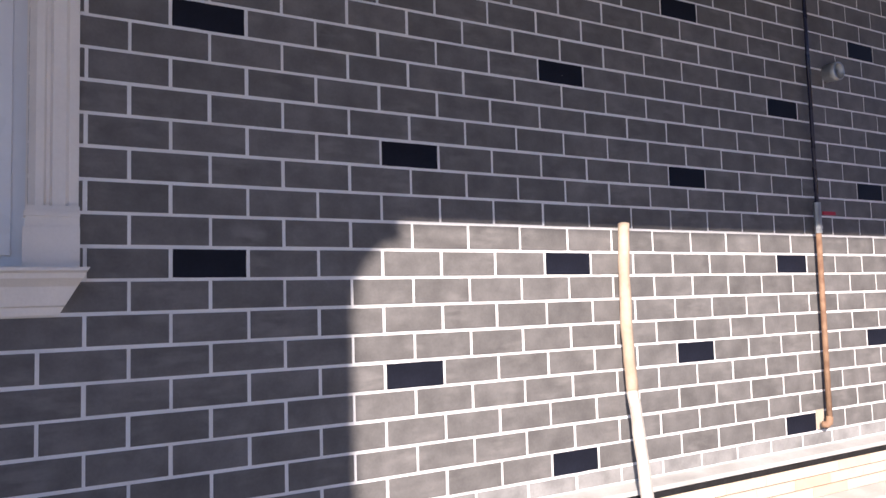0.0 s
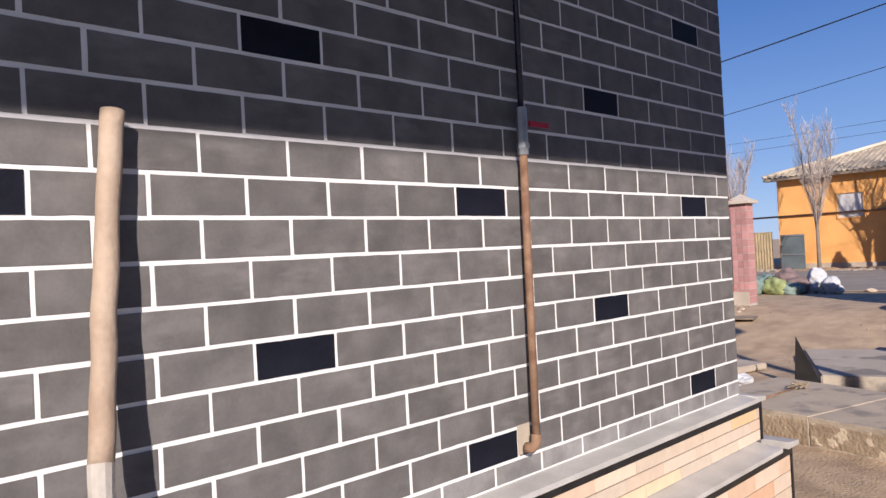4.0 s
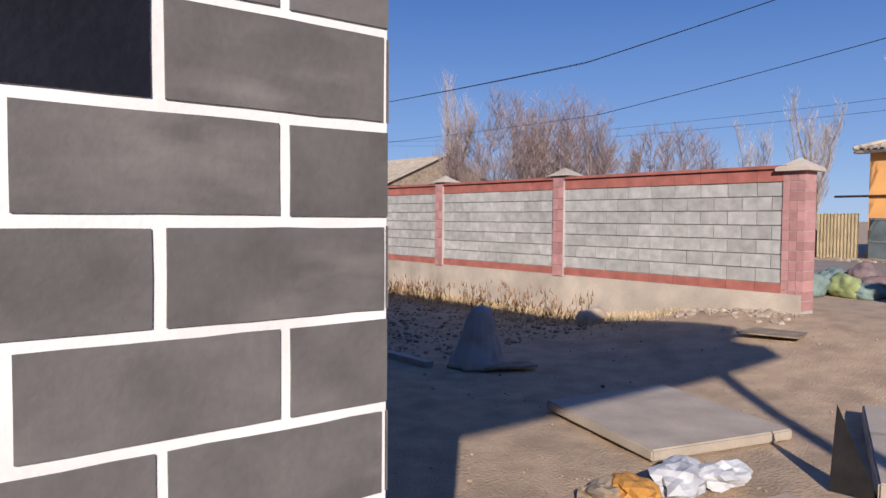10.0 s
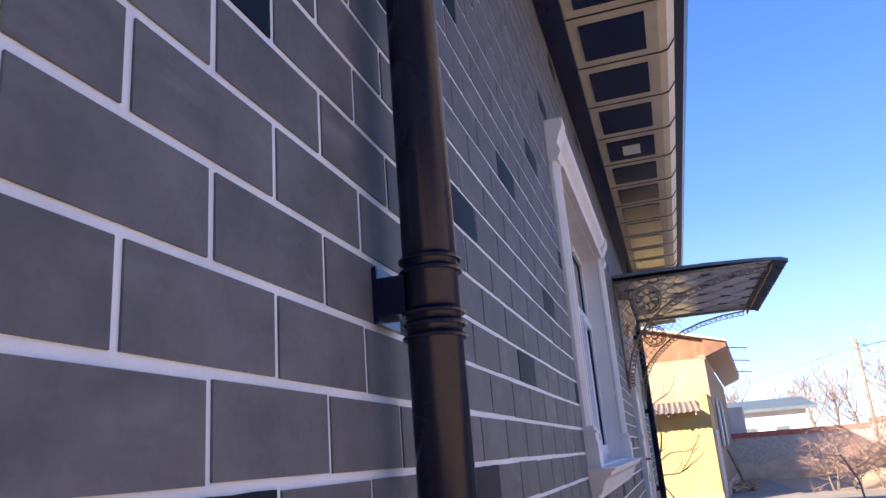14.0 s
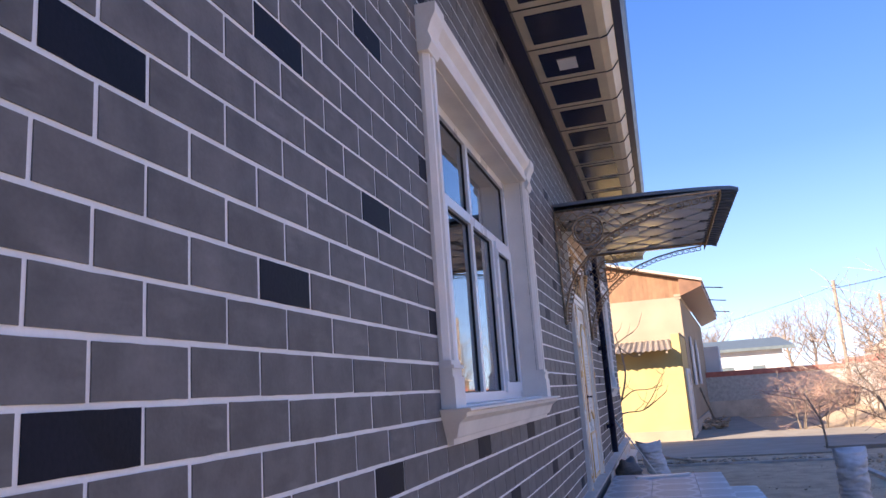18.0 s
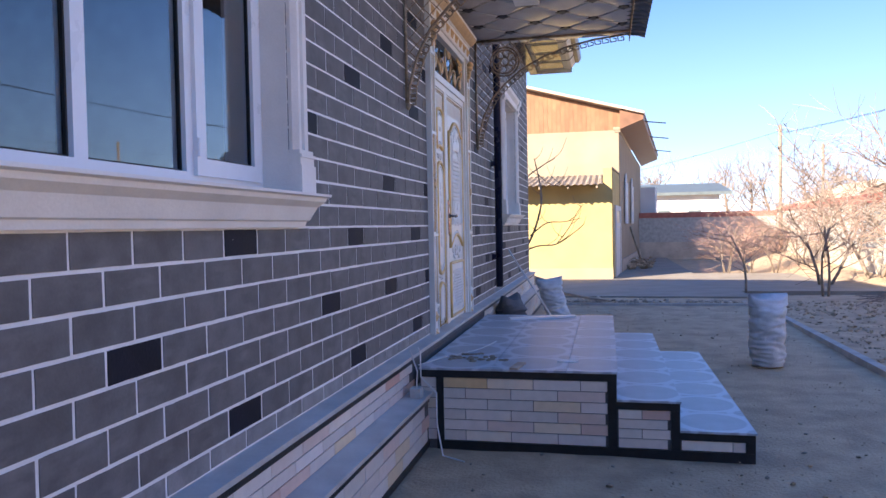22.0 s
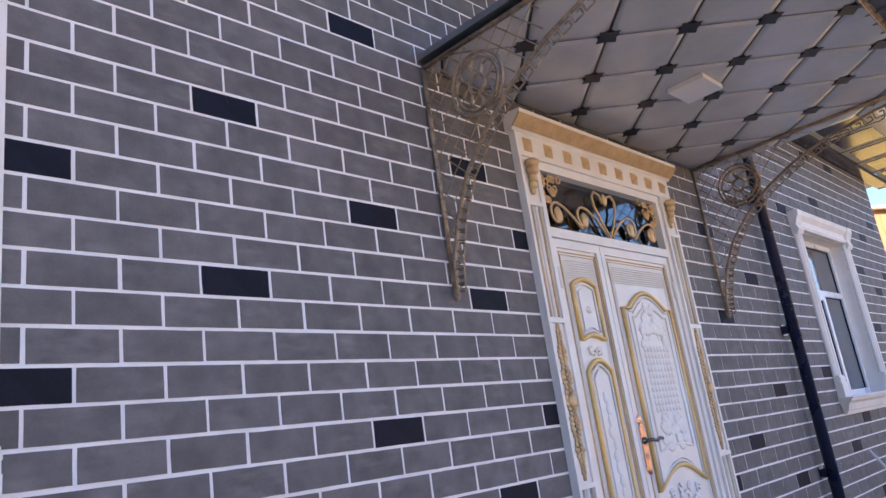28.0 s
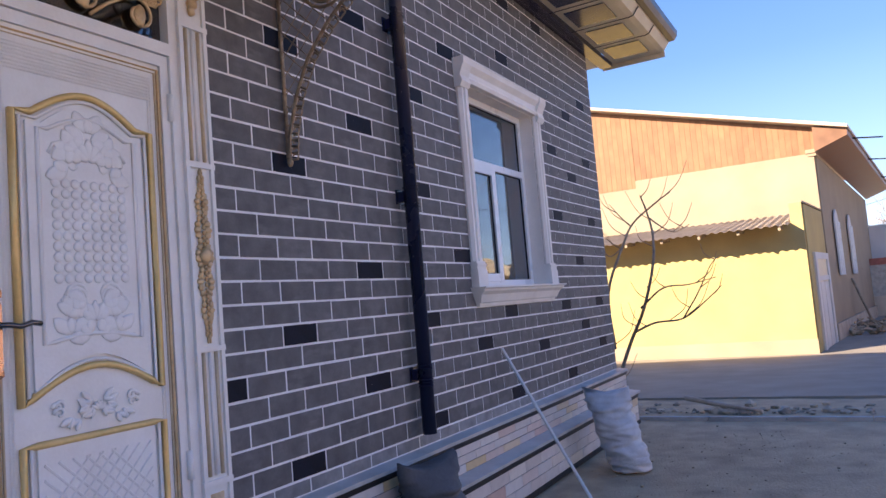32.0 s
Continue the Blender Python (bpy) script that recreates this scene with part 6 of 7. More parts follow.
def build_fence():
    f = empty("fence", "grey concrete block fence with red bands on a plastered base", "fence", kind="structure")
    ya, yb = POSTS[0] + 0.17, POSTS[-1]
    rect_part("base", M["fplaster"], f, (FX - 0.15, FX + 0.15, ya - 0.2, yb, -0.4, 0.62), label="rough sand-coloured plaster base")
    for name, b0, b1 in (("lower_band", 0.62, 0.74), ("top_band", 2.00, 2.16)):
        bm = bmesh.new()
        box(bm, FX - 0.122, FX + 0.13, ya, yb, b0, b1)
        band = part(name, bm, M["clod"], f, "red painted band of blocks")
        y = ya
        while y < yb - 0.1:
            e = min(y + 0.4, yb)
            rect_part("band_block", M["redpaint"], band, (FX - 0.134 + random.uniform(-0.002, 0.002), FX - 0.121, y + 0.004, e - 0.004, b0 + 0.003, b1 - 0.003))
            y = e
    rect_part("coping", M["redpaint"], f, (FX - 0.17, FX + 0.17, ya, yb, 2.16, 2.20))
    rect_part("mortar", M["grout"], f, (FX - 0.10, FX + 0.10, ya, yb, 0.74, 2.00))
    rows = 7
    h = (2.00 - 0.74) / rows
    for r in range(rows):
        y = ya - (0.2 if r % 2 else 0)
        while y < yb:
            p, q = max(y, ya) + 0.006, min(y + 0.4, yb) - 0.006
            if q - p > 0.05:
                FENCE_BLOCKS.append((FX - 0.12 + random.uniform(-0.004, 0.004), FX - 0.09, p, q, 0.74 + r * h + 0.006, 0.74 + (r + 1) * h - 0.006))
            y += 0.4
    FENCE_BLOCKS.sort(key=lambda b: b[2])
    for y in POSTS[1:]:
        p = empty("fence_pier", "pink tiled fence pier with a pyramid cap", "pier", "piers of the block fence")
        bm = bmesh.new()
        box(bm, FX - 0.165, FX + 0.165, y - 0.108, y + 0.108, 0.60, 2.22)
        shaft = part("shaft", bm, M["ledge"], p)
        for k in range(9):
            for q in (0, 1):
                rect_part("tile", M["pink"], shaft, (FX - 0.172, FX - 0.164, y - 0.112 + q * 0.114, y - 0.002 + q * 0.114, 0.606 + k * 0.179, 0.780 + k * 0.179))
        bm = bmesh.new()
        c = 0.22
        v = [bm.verts.new((FX + a * c, y + b * c, 2.22)) for a, b in ((-1, -1), (1, -1), (1, 1), (-1, 1))]
        tip = bm.verts.new((FX, y, 2.36))
        bm.faces.new(v)
        for i in range(4):
            bm.faces.new((v[i], v[(i + 1) % 4], tip))
        part("cap", bm, M["fplaster"], p)
    # second run, past a gap, and back wall
    g = empty("back_fence", "far grey block wall with red bands round the garden", "fence", kind="structure")
    for (x0, y0), (x1, y1), lo in (((8.6, 20.6), (9.8, 42.0), -0.2), ((9.8, 42.0), (1.0, 42.2), -0.4)):
        d = Vector((x1 - x0, y1 - y0, 0))
        n = Vector((-d.y, d.x, 0)).normalized() * 0.12
        for name, a, b, mm, k in (("base", lo - 0.4, lo + 0.75, "fplaster", 1.2), ("lower_band", lo + 0.75, lo + 0.9, "fplaster", 1.1), ("wall", lo + 0.9, lo + 2.15, "block_far", 1.0), ("top_band", lo + 2.15, lo + 2.42, "redpaint", 1.25)):
            bm = bmesh.new()
            q = n * k
            prism(bm, [(x0 - q.x, y0 - q.y), (x1 - q.x, y1 - q.y), (x1 + q.x, y1 + q.y), (x0 + q.x, y0 + q.y)], "z", a, b)
            part(name, bm, M[mm], g)
    for y in (20.6, 24.4, 28.2, 32.0, 36.0, 40.0):
        rect_part("pier", M["pink"] if y < 21 else M["block_far"], g, (8.45 + (y - 20.6) * 0.056, 8.75 + (y - 20.6) * 0.056, y - 0.15, y + 0.15, -0.4, 2.3))
    return f


fence = build_fence()
build_pillar("gate_pillar", 8.5, 3.62, 0.42, 2.125, "pillars of the gateway")
build_pillar("gate_pillar", 8.58, 0.79, 0.42, 2.20, "pillars of the gateway")
fr = empty("fence_right", "grey block wall beyond the gateway", "fence", kind="structure")
rect_part("base", M["fplaster"], fr, (8.48, 8.72, -7.0, 0.65, -0.2, 0.5))
rect_part("mortar", M["grout"], fr, (8.51, 8.69, -7.0, 0.65, 0.5, 2.05))
rect_part("top_band", M["redpaint"], fr, (8.46, 8.74, -7.0, 0.65, 2.05, 2.20))
FENCE_RIGHT = []
for r in range(7):
    y = 0.65
    while y > -6.5:
        w = 0.4 if (r % 2 or y < 0.62) else 0.2
        FENCE_RIGHT.append((8.485, 8.52, y - w + 0.006, y - 0.006, 0.506 + r * 0.221, 0.721 + r * 0.221 - 0.006))
        y -= w


# ---- corrugated sheets ----
def corrugated(bm, x0, x1, y0, y1, zf, pitch, amp, along="x", n=4):
    """A wavy sheet; zf gives its height at (x, y); waves run along x or y."""
    length = (x1 - x0) if along == "x" else (y1 - y0)
    cols = max(4, int(length / pitch * n))
    grid = []
    for i in range(cols + 1):
        u = i / cols
        row = []
        for k in (0, 1):
            x, y = (x0 + (x1 - x0) * u, y0 + (y1 - y0) * k) if along == "x" else (x0 + (x1 - x0) * k, y0 + (y1 - y0) * u)
            row.append(bm.verts.new((x, y, zf(x, y) + amp * math.sin(2 * math.pi * u * length / pitch))))
        grid.append(row)
    for a, b in zip(grid, grid[1:]):
        bm.faces.new((a[0], b[0], b[1], a[1]))


# ---- orange house across the street ----
def build_orange_house():
    h = empty("orange_house", "orange plastered house with a corrugated roof across the street", "house")
    x0, ya, yb, z0 = 24.0, -8.0, 8.98, 0.2
    wy0, wy1, wz0, wz1 = 6.11, 6.91, 2.13, 2.97
    bm = bmesh.new()
    for a, b, c, d in ((ya, wy0, z0, 3.66), (wy1, yb, z0, 3.66), (wy0, wy1, z0, wz0), (wy0, wy1, wz1, 3.66)):
        box(bm, x0, x0 + 0.4, a, b, c, d)
    box(bm, x0 + 0.4, x0 + 8, yb - 0.4, yb, z0, 3.66)
    part("wall", bm, M["orange"], h)
    rect_part("footing", M["concrete"], h, (x0 - 0.05, x0 - 0.001, ya, yb + 0.05, 0.0, 0.55))
    w = rect_part("window", M["white"], h, (x0 + 0.02, x0 + 0.16, wy0, wy1, wz0, wz1), label="window closed with a white board")
    for b in ((wy0 - 0.05, wy0, wz0 - 0.05, wz1 + 0.05), (wy1, wy1 + 0.05, wz0 - 0.05, wz1 + 0.05), (wy0, wy1, wz0 - 0.05, wz0), (wy0, wy1, wz1, wz1 + 0.05)):
        bm = bmesh.new()
        box(bm, x0 - 0.03, x0 + 0.16, *b)
        part("frame_bar", bm, M["orange"], w)
    rect_part("eaves_board", M["wood"], h, (x0 - 0.35, x0, ya, yb + 0.35, 3.62, 3.70))
    ex, ey, pitch = x0 - 0.35, yb + 0.35, 0.335
    def sheet(n, run, far):
        """Wavy slope from the eaves up to the hip; far bounds its height in plan."""
        bm = bmesh.new()
        rows = []
        for i in range(n + 1):
            s = run * i / n
            top = min(far, max(0.05, s))
            wave = 0.03 * math.sin(2 * math.pi * s / 0.19)
            rows.append([bm.verts.new((ex + d, ey - s, 3.74 + pitch * d + wave)) for d in (0.0, top)])
        for a, b in zip(rows, rows[1:]):
            bm.faces.new((a[0], b[0], b[1], a[1]))
        bmesh.ops.solidify(bm, geom=bm.faces[:], thickness=0.02)
        return bm
    part("roof", sheet(440, ey - ya, 7.6), M["slate"], h, "pale corrugated roof sheets")
    bm = bmesh.new()
    v = [bm.verts.new(p) for p in ((ex, ey, 3.72), (ex + 15.2, ey, 3.72), (ex + 7.6, ey - 7.6, 3.72 + pitch * 7.6))]
    bm.faces.new(v)
    bmesh.ops.solidify(bm, geom=bm.faces[:], thickness=0.03)
    part("hip_end", bm, M["slate"], h)
    line_part("hip_cap", [(ex, ey, 3.78), (ex + 7.6, ey - 7.6, 3.78 + pitch * 7.6)], 0.07, M["slate"], h, 8)
    # porch roof sized to place its shadow on the orange front
    bm = bmesh.new()
    corrugated(bm, x0 - 2.15, x0 - 0.02, ya, 4.15, lambda x, y: 3.12 + (x - x0 + 2.15) * 0.24, 0.19, 0.025, "y", 6)
    bmesh.ops.solidify(bm, geom=bm.faces[:], thickness=0.02)
    part("porch_roof", bm, M["slate"], h, "grey corrugated porch roof")
    # wall hidden from view, added to cast the shadow's upright edge
    rect_part("porch_wall", M["orange"], h, (x0 - 2.0, x0 - 1.85, ya, 3.55, 0.2, 3.10), (x0 - 1.85, x0 - 0.001, -3.0, -2.85, 0.2, 3.10))
    # gas pipe along the front
    line_part("gas_line", [(x0 - 0.06, yb + 1.0, 2.30), (x0 - 0.06, ya, 2.36)], 0.035, M["rust"], h)
    rect_part("metal_door", M["greydoor"], h, (x0 - 0.6, x0 - 0.55, 7.9, 8.72, 0.15, 1.62), label="grey-green sheet metal door")
    for k in range(3):
        rect_part("door_rail", M["galv"], h, (x0 - 0.62, x0 - 0.60, 7.9, 8.72, 0.2 + k * 0.68, 0.25 + k * 0.68))
    return h


build_orange_house()
gs = empty("sheet_gate", "cream corrugated sheet gate beside the orange house", "gate")
bm = bmesh.new()
corr = []
for i in range(25):
    y = 8.68 + i * 0.05
    corr.append((bm.verts.new((22.6 + 0.03 * (i % 2), y, 0.15)), bm.verts.new((22.6 + 0.03 * (i % 2), y, 1.75))))
for a, b in zip(corr, corr[1:]):
    bm.faces.new((a[0], b[0], b[1], a[1]))
bmesh.ops.solidify(bm, geom=bm.faces[:], thickness=0.01)
part("sheet", bm, M["cream"], gs)
line_part("rail", [(22.66, 8.7, 0.6), (22.66, 9.86, 0.6)], 0.03, M["wood"], gs)
# road
bm = bmesh.new()
prism(bm, [(11.6, 0.40), (20.5, 0.40), (20.5, 0.425), (11.6, 0.425)], "y", -60, 60)
solid("road", bm, M["pad"], "dusty grey street beyond the gate", "road", kind="structure")
spots = []
for i in range(260):
    y = random.uniform(-3, 9)
    x = random.choice((11.4, 20.7)) + random.gauss(0, 0.25)
    r = random.uniform(0.03, 0.12)
    spots.append((x, y, ground_z(x, y) + r * 0.2, r))
scatter("roadside_rubble", spots, M["stone"], "stones and rubble along the street edge", "rubble", 5)
# pile of sacks by the gate
PILE = [(9.45, 4.15, 0.30, 0.24, 0.26, "sack_teal", "teal woven sack"), (9.75, 3.80, 0.40, 0.22, 0.25, "sack_green", "bright green woven sack"), (10.0, 3.45, 0.30, 0.22, 0.22, "sack_brown", "brown dusty sack"), (10.1, 3.10, 0.22, 0.22, 0.34, "sack", "tall white sack"), (10.0, 2.80, 0.24, 0.20, 0.24, "sack", "white torn sack"), (9.65, 3.45, 0.26, 0.18, 0.16, "sack_teal", "dull green sack"), (10.35, 3.75, 0.34, 0.26, 0.34, "sack_brown", "dark brown sack"), (10.3, 4.2, 0.3, 0.25, 0.28, "sack_teal", "faded teal sack")]
for i, (x, y, a, b, c, mm, lab) in enumerate(PILE):
    x, y, a, b, c = x + 1.25, y + 0.32, a * 0.86, b * 0.86, c * 0.86
    bm = bmesh.new()
    z = ground_z(x, y)
    crumple(bm, (x, y, z - 0.01), (a, b, c), i * 5 + 1, i)
    solid("rubbish_sack", bm, M[mm], lab + " in the heap by the gateway", "sack", "heap of sacks by the gateway", smooth=True)


# ---- yellow house ----
def build_yellow_house():
    h = empty("yellow_house", "yellow and beige house with brown boarded gable behind the yard", "house")
    YA, YM, z0 = 27.3, 30.8, -0.5
    CX, SK = 1.90, 0.105

    def along(bm, cx, cy, skew, s0, s1, x0, x1, za, zb, drop=0.0):
        """A block that runs back beside the skewed side wall."""
        q = [(cx + skew * s, cy + s, s) for s in (s0, s1)]
        v = [[bm.verts.new((px_ + o, y, z - drop * (s if z > 1 else 0))) for o, z in ((x0, za), (x1, za), (x1, zb), (x0, zb))] for px_, y, s in q]
        bm.faces.new(v[0][::-1])
        bm.faces.new(v[1])
        for i in range(4):
            bm.faces.new((v[0][i], v[0][(i + 1) % 4], v[1][(i + 1) % 4], v[1][i]))
        bmesh.ops.recalc_face_normals(bm, faces=bm.faces[:])
        return bm

    rect_part("upper_wall", M["beige"], h, (-3.14, CX, YM, YM + 0.3, 2.4, 4.96), (-9.0, -3.14, YM, YM + 0.3, 2.4, 4.72))
    part("main_side_wall", along(bmesh.new(), CX, YM + 0.3, SK, 0.0, 12.5, -0.3, 0.03, z0, 4.96, 0.035), M["beige"], h)
    part("side_footing", along(bmesh.new(), CX, YM, SK, 0.05, 12.4, 0.031, 0.08, z0, 0.15), M["concrete"], h)
    rect_part("annex_wall", M["yellow"], h, (-9.0, 1.33, YA, YA + 0.3, 0.05, 2.86))
    rect_part("footing", M["beige"], h, (-9.0, 1.62, YA - 0.04, YA - 0.001, z0, 0.05))
    rect_part("corner_post", M["yellow"], h, (1.33, 1.60, YA - 0.001, YA + 0.3, z0, 3.32))
    part("annex_side_wall", along(bmesh.new(), 1.60, YA, 0.086, 0.3, 3.5, -0.25, 0.0, z0, 3.30), M["yellow"], h)
    part("side_coping", along(bmesh.new(), 1.60, YA, 0.086, 0.0, 3.49, -0.27, 0.02, 3.32, 3.36), M["beige"], h)
    bm = bmesh.new()
    corrugated(bm, -9.0, 1.32, YA - 0.95, YM - 0.005, lambda x, y: 2.75 + (y - YA + 0.95) * 0.13, 0.20, 0.020, "x", 6)
    bmesh.ops.solidify(bm, geom=bm.faces[:], thickness=0.015)
    part("lean_to_roof", bm, M["leanto"], h, "beige corrugated lean-to roof")
    for i in range(8):
        x = 1.1 - i * 0.9
        bm = bmesh.new()
        prism(bm, [(YA - 0.86, 2.64), (YA - 0.001, 2.72), (YA - 0.001, 2.83), (YA - 0.86, 2.725)], "x", x, x + 0.06)
        part("rafter_end", bm, M["wood"], h)
    rect_part("capstone", M["beige"], h, (CX - 0.20, CX + 0.10, YM - 0.06, YM + 0.26, 4.965, 5.07), (CX - 0.16, CX + 0.06, YM - 0.03, YM + 0.22, 4.88, 4.964))
    # gable of brown boards, cut along the roof's slope
    def roof_z(x):
        return 5.50 + (2.73 - x) * 0.272
    bm = bmesh.new()
    prism(bm, [(-9.0, 4.72), (-3.14, 4.72), (-3.14, 4.96), (CX, 4.96), (2.66, roof_z(2.66) - 0.12), (2.66, roof_z(2.66) - 0.02), (-9.0, roof_z(-9.0) - 0.02)], "y", YM + 0.06, YM + 0.2)
    gable = part("gable", bm, M["brownboard"], h, "brown stained board gable")
    for i in range(72):
        xa = 2.5 - i * 0.16
        xb = xa + 0.154
        base = 4.73 if xb < -3.14 else (4.965 if xb < CX else 4.97 + (xb - CX) * 0.55)
        if xa < -3.14 < xb:
            xb = -3.141
            base = 4.73
        bm = bmesh.new()
        prism(bm, [(xa, base), (xb, base), (xb, roof_z(xb) - 0.03), (xa, roof_z(xa) - 0.03)], "y", YM + 0.046, YM + 0.0595)
        part("board", bm, M["brownboard"], gable)
    # roof sheet over the gable with its pale verge
    bm = bmesh.new()
    q = [(2.80, roof_z(2.80) + 0.0), (2.80, roof_z(2.80) + 0.09), (-9.0, roof_z(-9.0) + 0.09), (-9.0, roof_z(-9.0))]
    v = [[bm.verts.new((x + SK * s, YM - 0.35 + s, z - 0.035 * s)) for x, z in q] for s in (0.0, 12.9)]
    bm.faces.new(v[0])
    bm.faces.new(v[1][::-1])
    for i in range(4):
        bm.faces.new((v[0][i], v[1][i], v[1][(i + 1) % 4], v[0][(i + 1) % 4]))
    bmesh.ops.recalc_face_normals(bm, faces=bm.faces[:])
    part("roof", bm, M["leanto"], h, "pale sheet roof")
    bm = bmesh.new()
    q = [(CX + 0.04, 4.97), (2.74, 5.28), (2.78, 5.30), (2.78, 5.48), (CX + 0.04, 5.66)]
    v = [[bm.verts.new((x + SK * s, YM - 0.20 + s, z - 0.035 * s)) for x, z in q] for s in (0.0, 12.7)]
    bm.faces.new(v[0])
    bm.faces.new(v[1][::-1])
    for i in range(5):
        bm.faces.new((v[0][i], v[1][i], v[1][(i + 1) % 5], v[0][(i + 1) % 5]))
    bmesh.ops.recalc_face_normals(bm, faces=bm.faces[:])
    part("boxed_eave", bm, M["maroon"], h, "brown boxed eaves")
    for s in (1.0, 5.0, 9.5):
        line_part("roof_rod", [(2.78 + SK * s, YM + s, 5.40 - 0.035 * s), (3.55 + SK * s, YM + s, 5.30 - 0.035 * s)], 0.022, M["wire"], h)
    # side door: pale frame, upper panel and a leaf below
    fr = part("side_door", along(bmesh.new(), 1.60, YA, 0.086, 0.85, 3.3, 0.001, 0.03, -0.35, 2.12), M["soffit"], h, "pale door in the annex side")
    for s0, s1, za, zb, o0, o1 in ((0.85, 1.15, -0.35, 2.12, 0.031, 0.07), (3.0, 3.3, -0.35, 2.12, 0.031, 0.07), (1.15, 3.0, 1.95, 2.12, 0.031, 0.07), (1.15, 3.0, 1.40, 1.52, 0.031, 0.06), (1.35, 2.0, -0.3, 1.36, 0.031, 0.055), (2.1, 2.8, -0.3, 1.36, 0.031, 0.055)):
        part("door_board", along(bmesh.new(), 1.60, YA, 0.086, s0, s1, o0, o1, za, zb), M["white"], fr)
    # arched windows with white shutters
    for s0 in (2.0, 5.2):
        bm = bmesh.new()
        prof = arch(0.0, 0.85, 1.49, 3.50, 0.35, 0.0)
        v = [[bm.verts.new((CX + SK * (s0 + a) + o, YM + s0 + a, b)) for a, b in prof] for o in (0.035, 0.075)]
        bm.faces.new(v[1])
        for i in range(len(prof)):
            k = (i + 1) % len(prof)
            bm.faces.new((v[0][i], v[0][k], v[1][k], v[1][i]))
        bmesh.ops.recalc_face_normals(bm, faces=bm.faces[:])
        w = part("side_window", bm, M["white"], h, "arched window with white shutters")
        for a in (0.0, 0.40, 0.78):
            part("shutter_bar", along(bmesh.new(), CX, YM, SK, s0 + a, s0 + a + 0.07, 0.076, 0.10, 1.49, 3.12), M["pvc"], w)
    part("back_extension", along(bmesh.new(), CX, YM, SK, 12.6, 15.0, -0.3, 0.75, z0, 3.4), M["white"], h, "whitewashed extension")
    ld = empty("leaning_ladder", "weathered wooden ladder leaning on the side wall", "ladder")
    for dy in (0.0, 0.5):
        line_part("rail", [(2.95, 35.2 + dy, -0.36), (2.42, 35.2 + dy, 1.35)], 0.035, M["wood"], ld)
    for k in range(5):
        u = 0.15 + 0.17 * k
        line_part("rung", [(2.95 - 0.53 * u, 35.2, -0.36 + 1.71 * u), (2.95 - 0.53 * u, 35.7, -0.36 + 1.71 * u)], 0.02, M["wood"], ld)
    bm = bmesh.new()
    rnd = random.Random(4)
    for i in range(60):
        x, y = 2.45 + rnd.uniform(-0.25, 0.75), rnd.uniform(32.2, 36.5)
        if i % 3:
            blob(bm, (x, y, -0.27 + rnd.uniform(0, 0.12)), (rnd.uniform(0.05, 0.16), rnd.uniform(0.06, 0.2), rnd.uniform(0.04, 0.1)), rough=0.5, seed=i)
        else:
            e = Vector((rnd.uniform(-0.4, 0.4), rnd.uniform(-0.4, 0.4), rnd.uniform(0.0, 0.25)))
            p = Vector((x, y, -0.2 + rnd.uniform(0, 0.15)))
            tube(bm, [p, p + e], 0.02, 5)
    solid("rubble_heap", bm, M["clod"], "dark heap of rubble and sticks beside the house", "rubble", kind="stuff")


build_yellow_house()

# far buildings
wb = empty("white_shed", "long white building with a grey roof far behind", "building")
rect_part("wall", M["white"], wb, (2.0, 9.6, 60.0, 64.0, -0.5, 3.55))
bm = bmesh.new()
prism(bm, [(59.4, 3.5), (66.0, 4.5), (66.0, 4.65), (59.4, 3.72)], "x", 1.5, 10.4)
part("roof", bm, M["greydoor"], wb)
for i in range(3):
    rect_part("window", M["greydoor"], wb, (3.0 + i * 2.2, 3.9 + i * 2.2, 59.96, 60.0, 1.4, 2.4))


def build_far_house(x0, y0, y1, eave, ridge, depth, label):
    h = empty("far_house", label, "house", "low houses behind the fence")
    rect_part("wall", M["wood"], h, (x0 + 0.4, x0 + depth - 0.4, y0 + 0.3, y1 - 0.3, 0.2, eave))
    bm = bmesh.new()
    m = x0 + depth / 2
    prism(bm, [(x0 + 0.4, eave), (x0 + depth - 0.4, eave), (m, ridge - 0.1)], "y", y0 + 0.25, y0 + 0.35)
    part("gable", bm, M["wood"], h, "weathered board gable")
    for xa, xb in ((x0, m), (m, x0 + depth)):
        bm = bmesh.new()
        corrugated(bm, xa, xb, y0, y1, lambda x, y: eave + (ridge - eave) * (1 - abs(x - m) / (depth / 2)), 0.35, 0.03, "y", 5)
        bmesh.ops.solidify(bm, geom=bm.faces[:], thickness=0.03)
        part("roof_slope", bm, M["slate"], h, "pale corrugated roof sheets")
    rect_part("dormer", M["slate"], h, (x0 + depth * 0.2, x0 + depth * 0.32, (y0 + y1) / 2 - 0.7, (y0 + y1) / 2 + 0.7, eave + 0.45, eave + 1.05))
    line_part("aerial", [(m, y1 - 3, ridge), (m, y1 - 3, ridge + 2.2)], 0.03, M["wire"], h)
    line_part("aerial_bar", [(m, y1 - 3.5, ridge + 2.0), (m, y1 - 2.5, ridge + 2.0)], 0.03, M["wire"], h)


build_far_house(25.0, 37.5, 56.0, 3.6, 5.75, 10.0, "low house with pale corrugated roof behind the fence")
build_far_house(25.0, 58.5, 76.0, 3.9, 6.1, 10.0, "second low house with pale roof behind the fence")
build_far_house(24.0, 80.0, 100.0, 3.6, 5.6, 10.0, "far low house with pale roof")


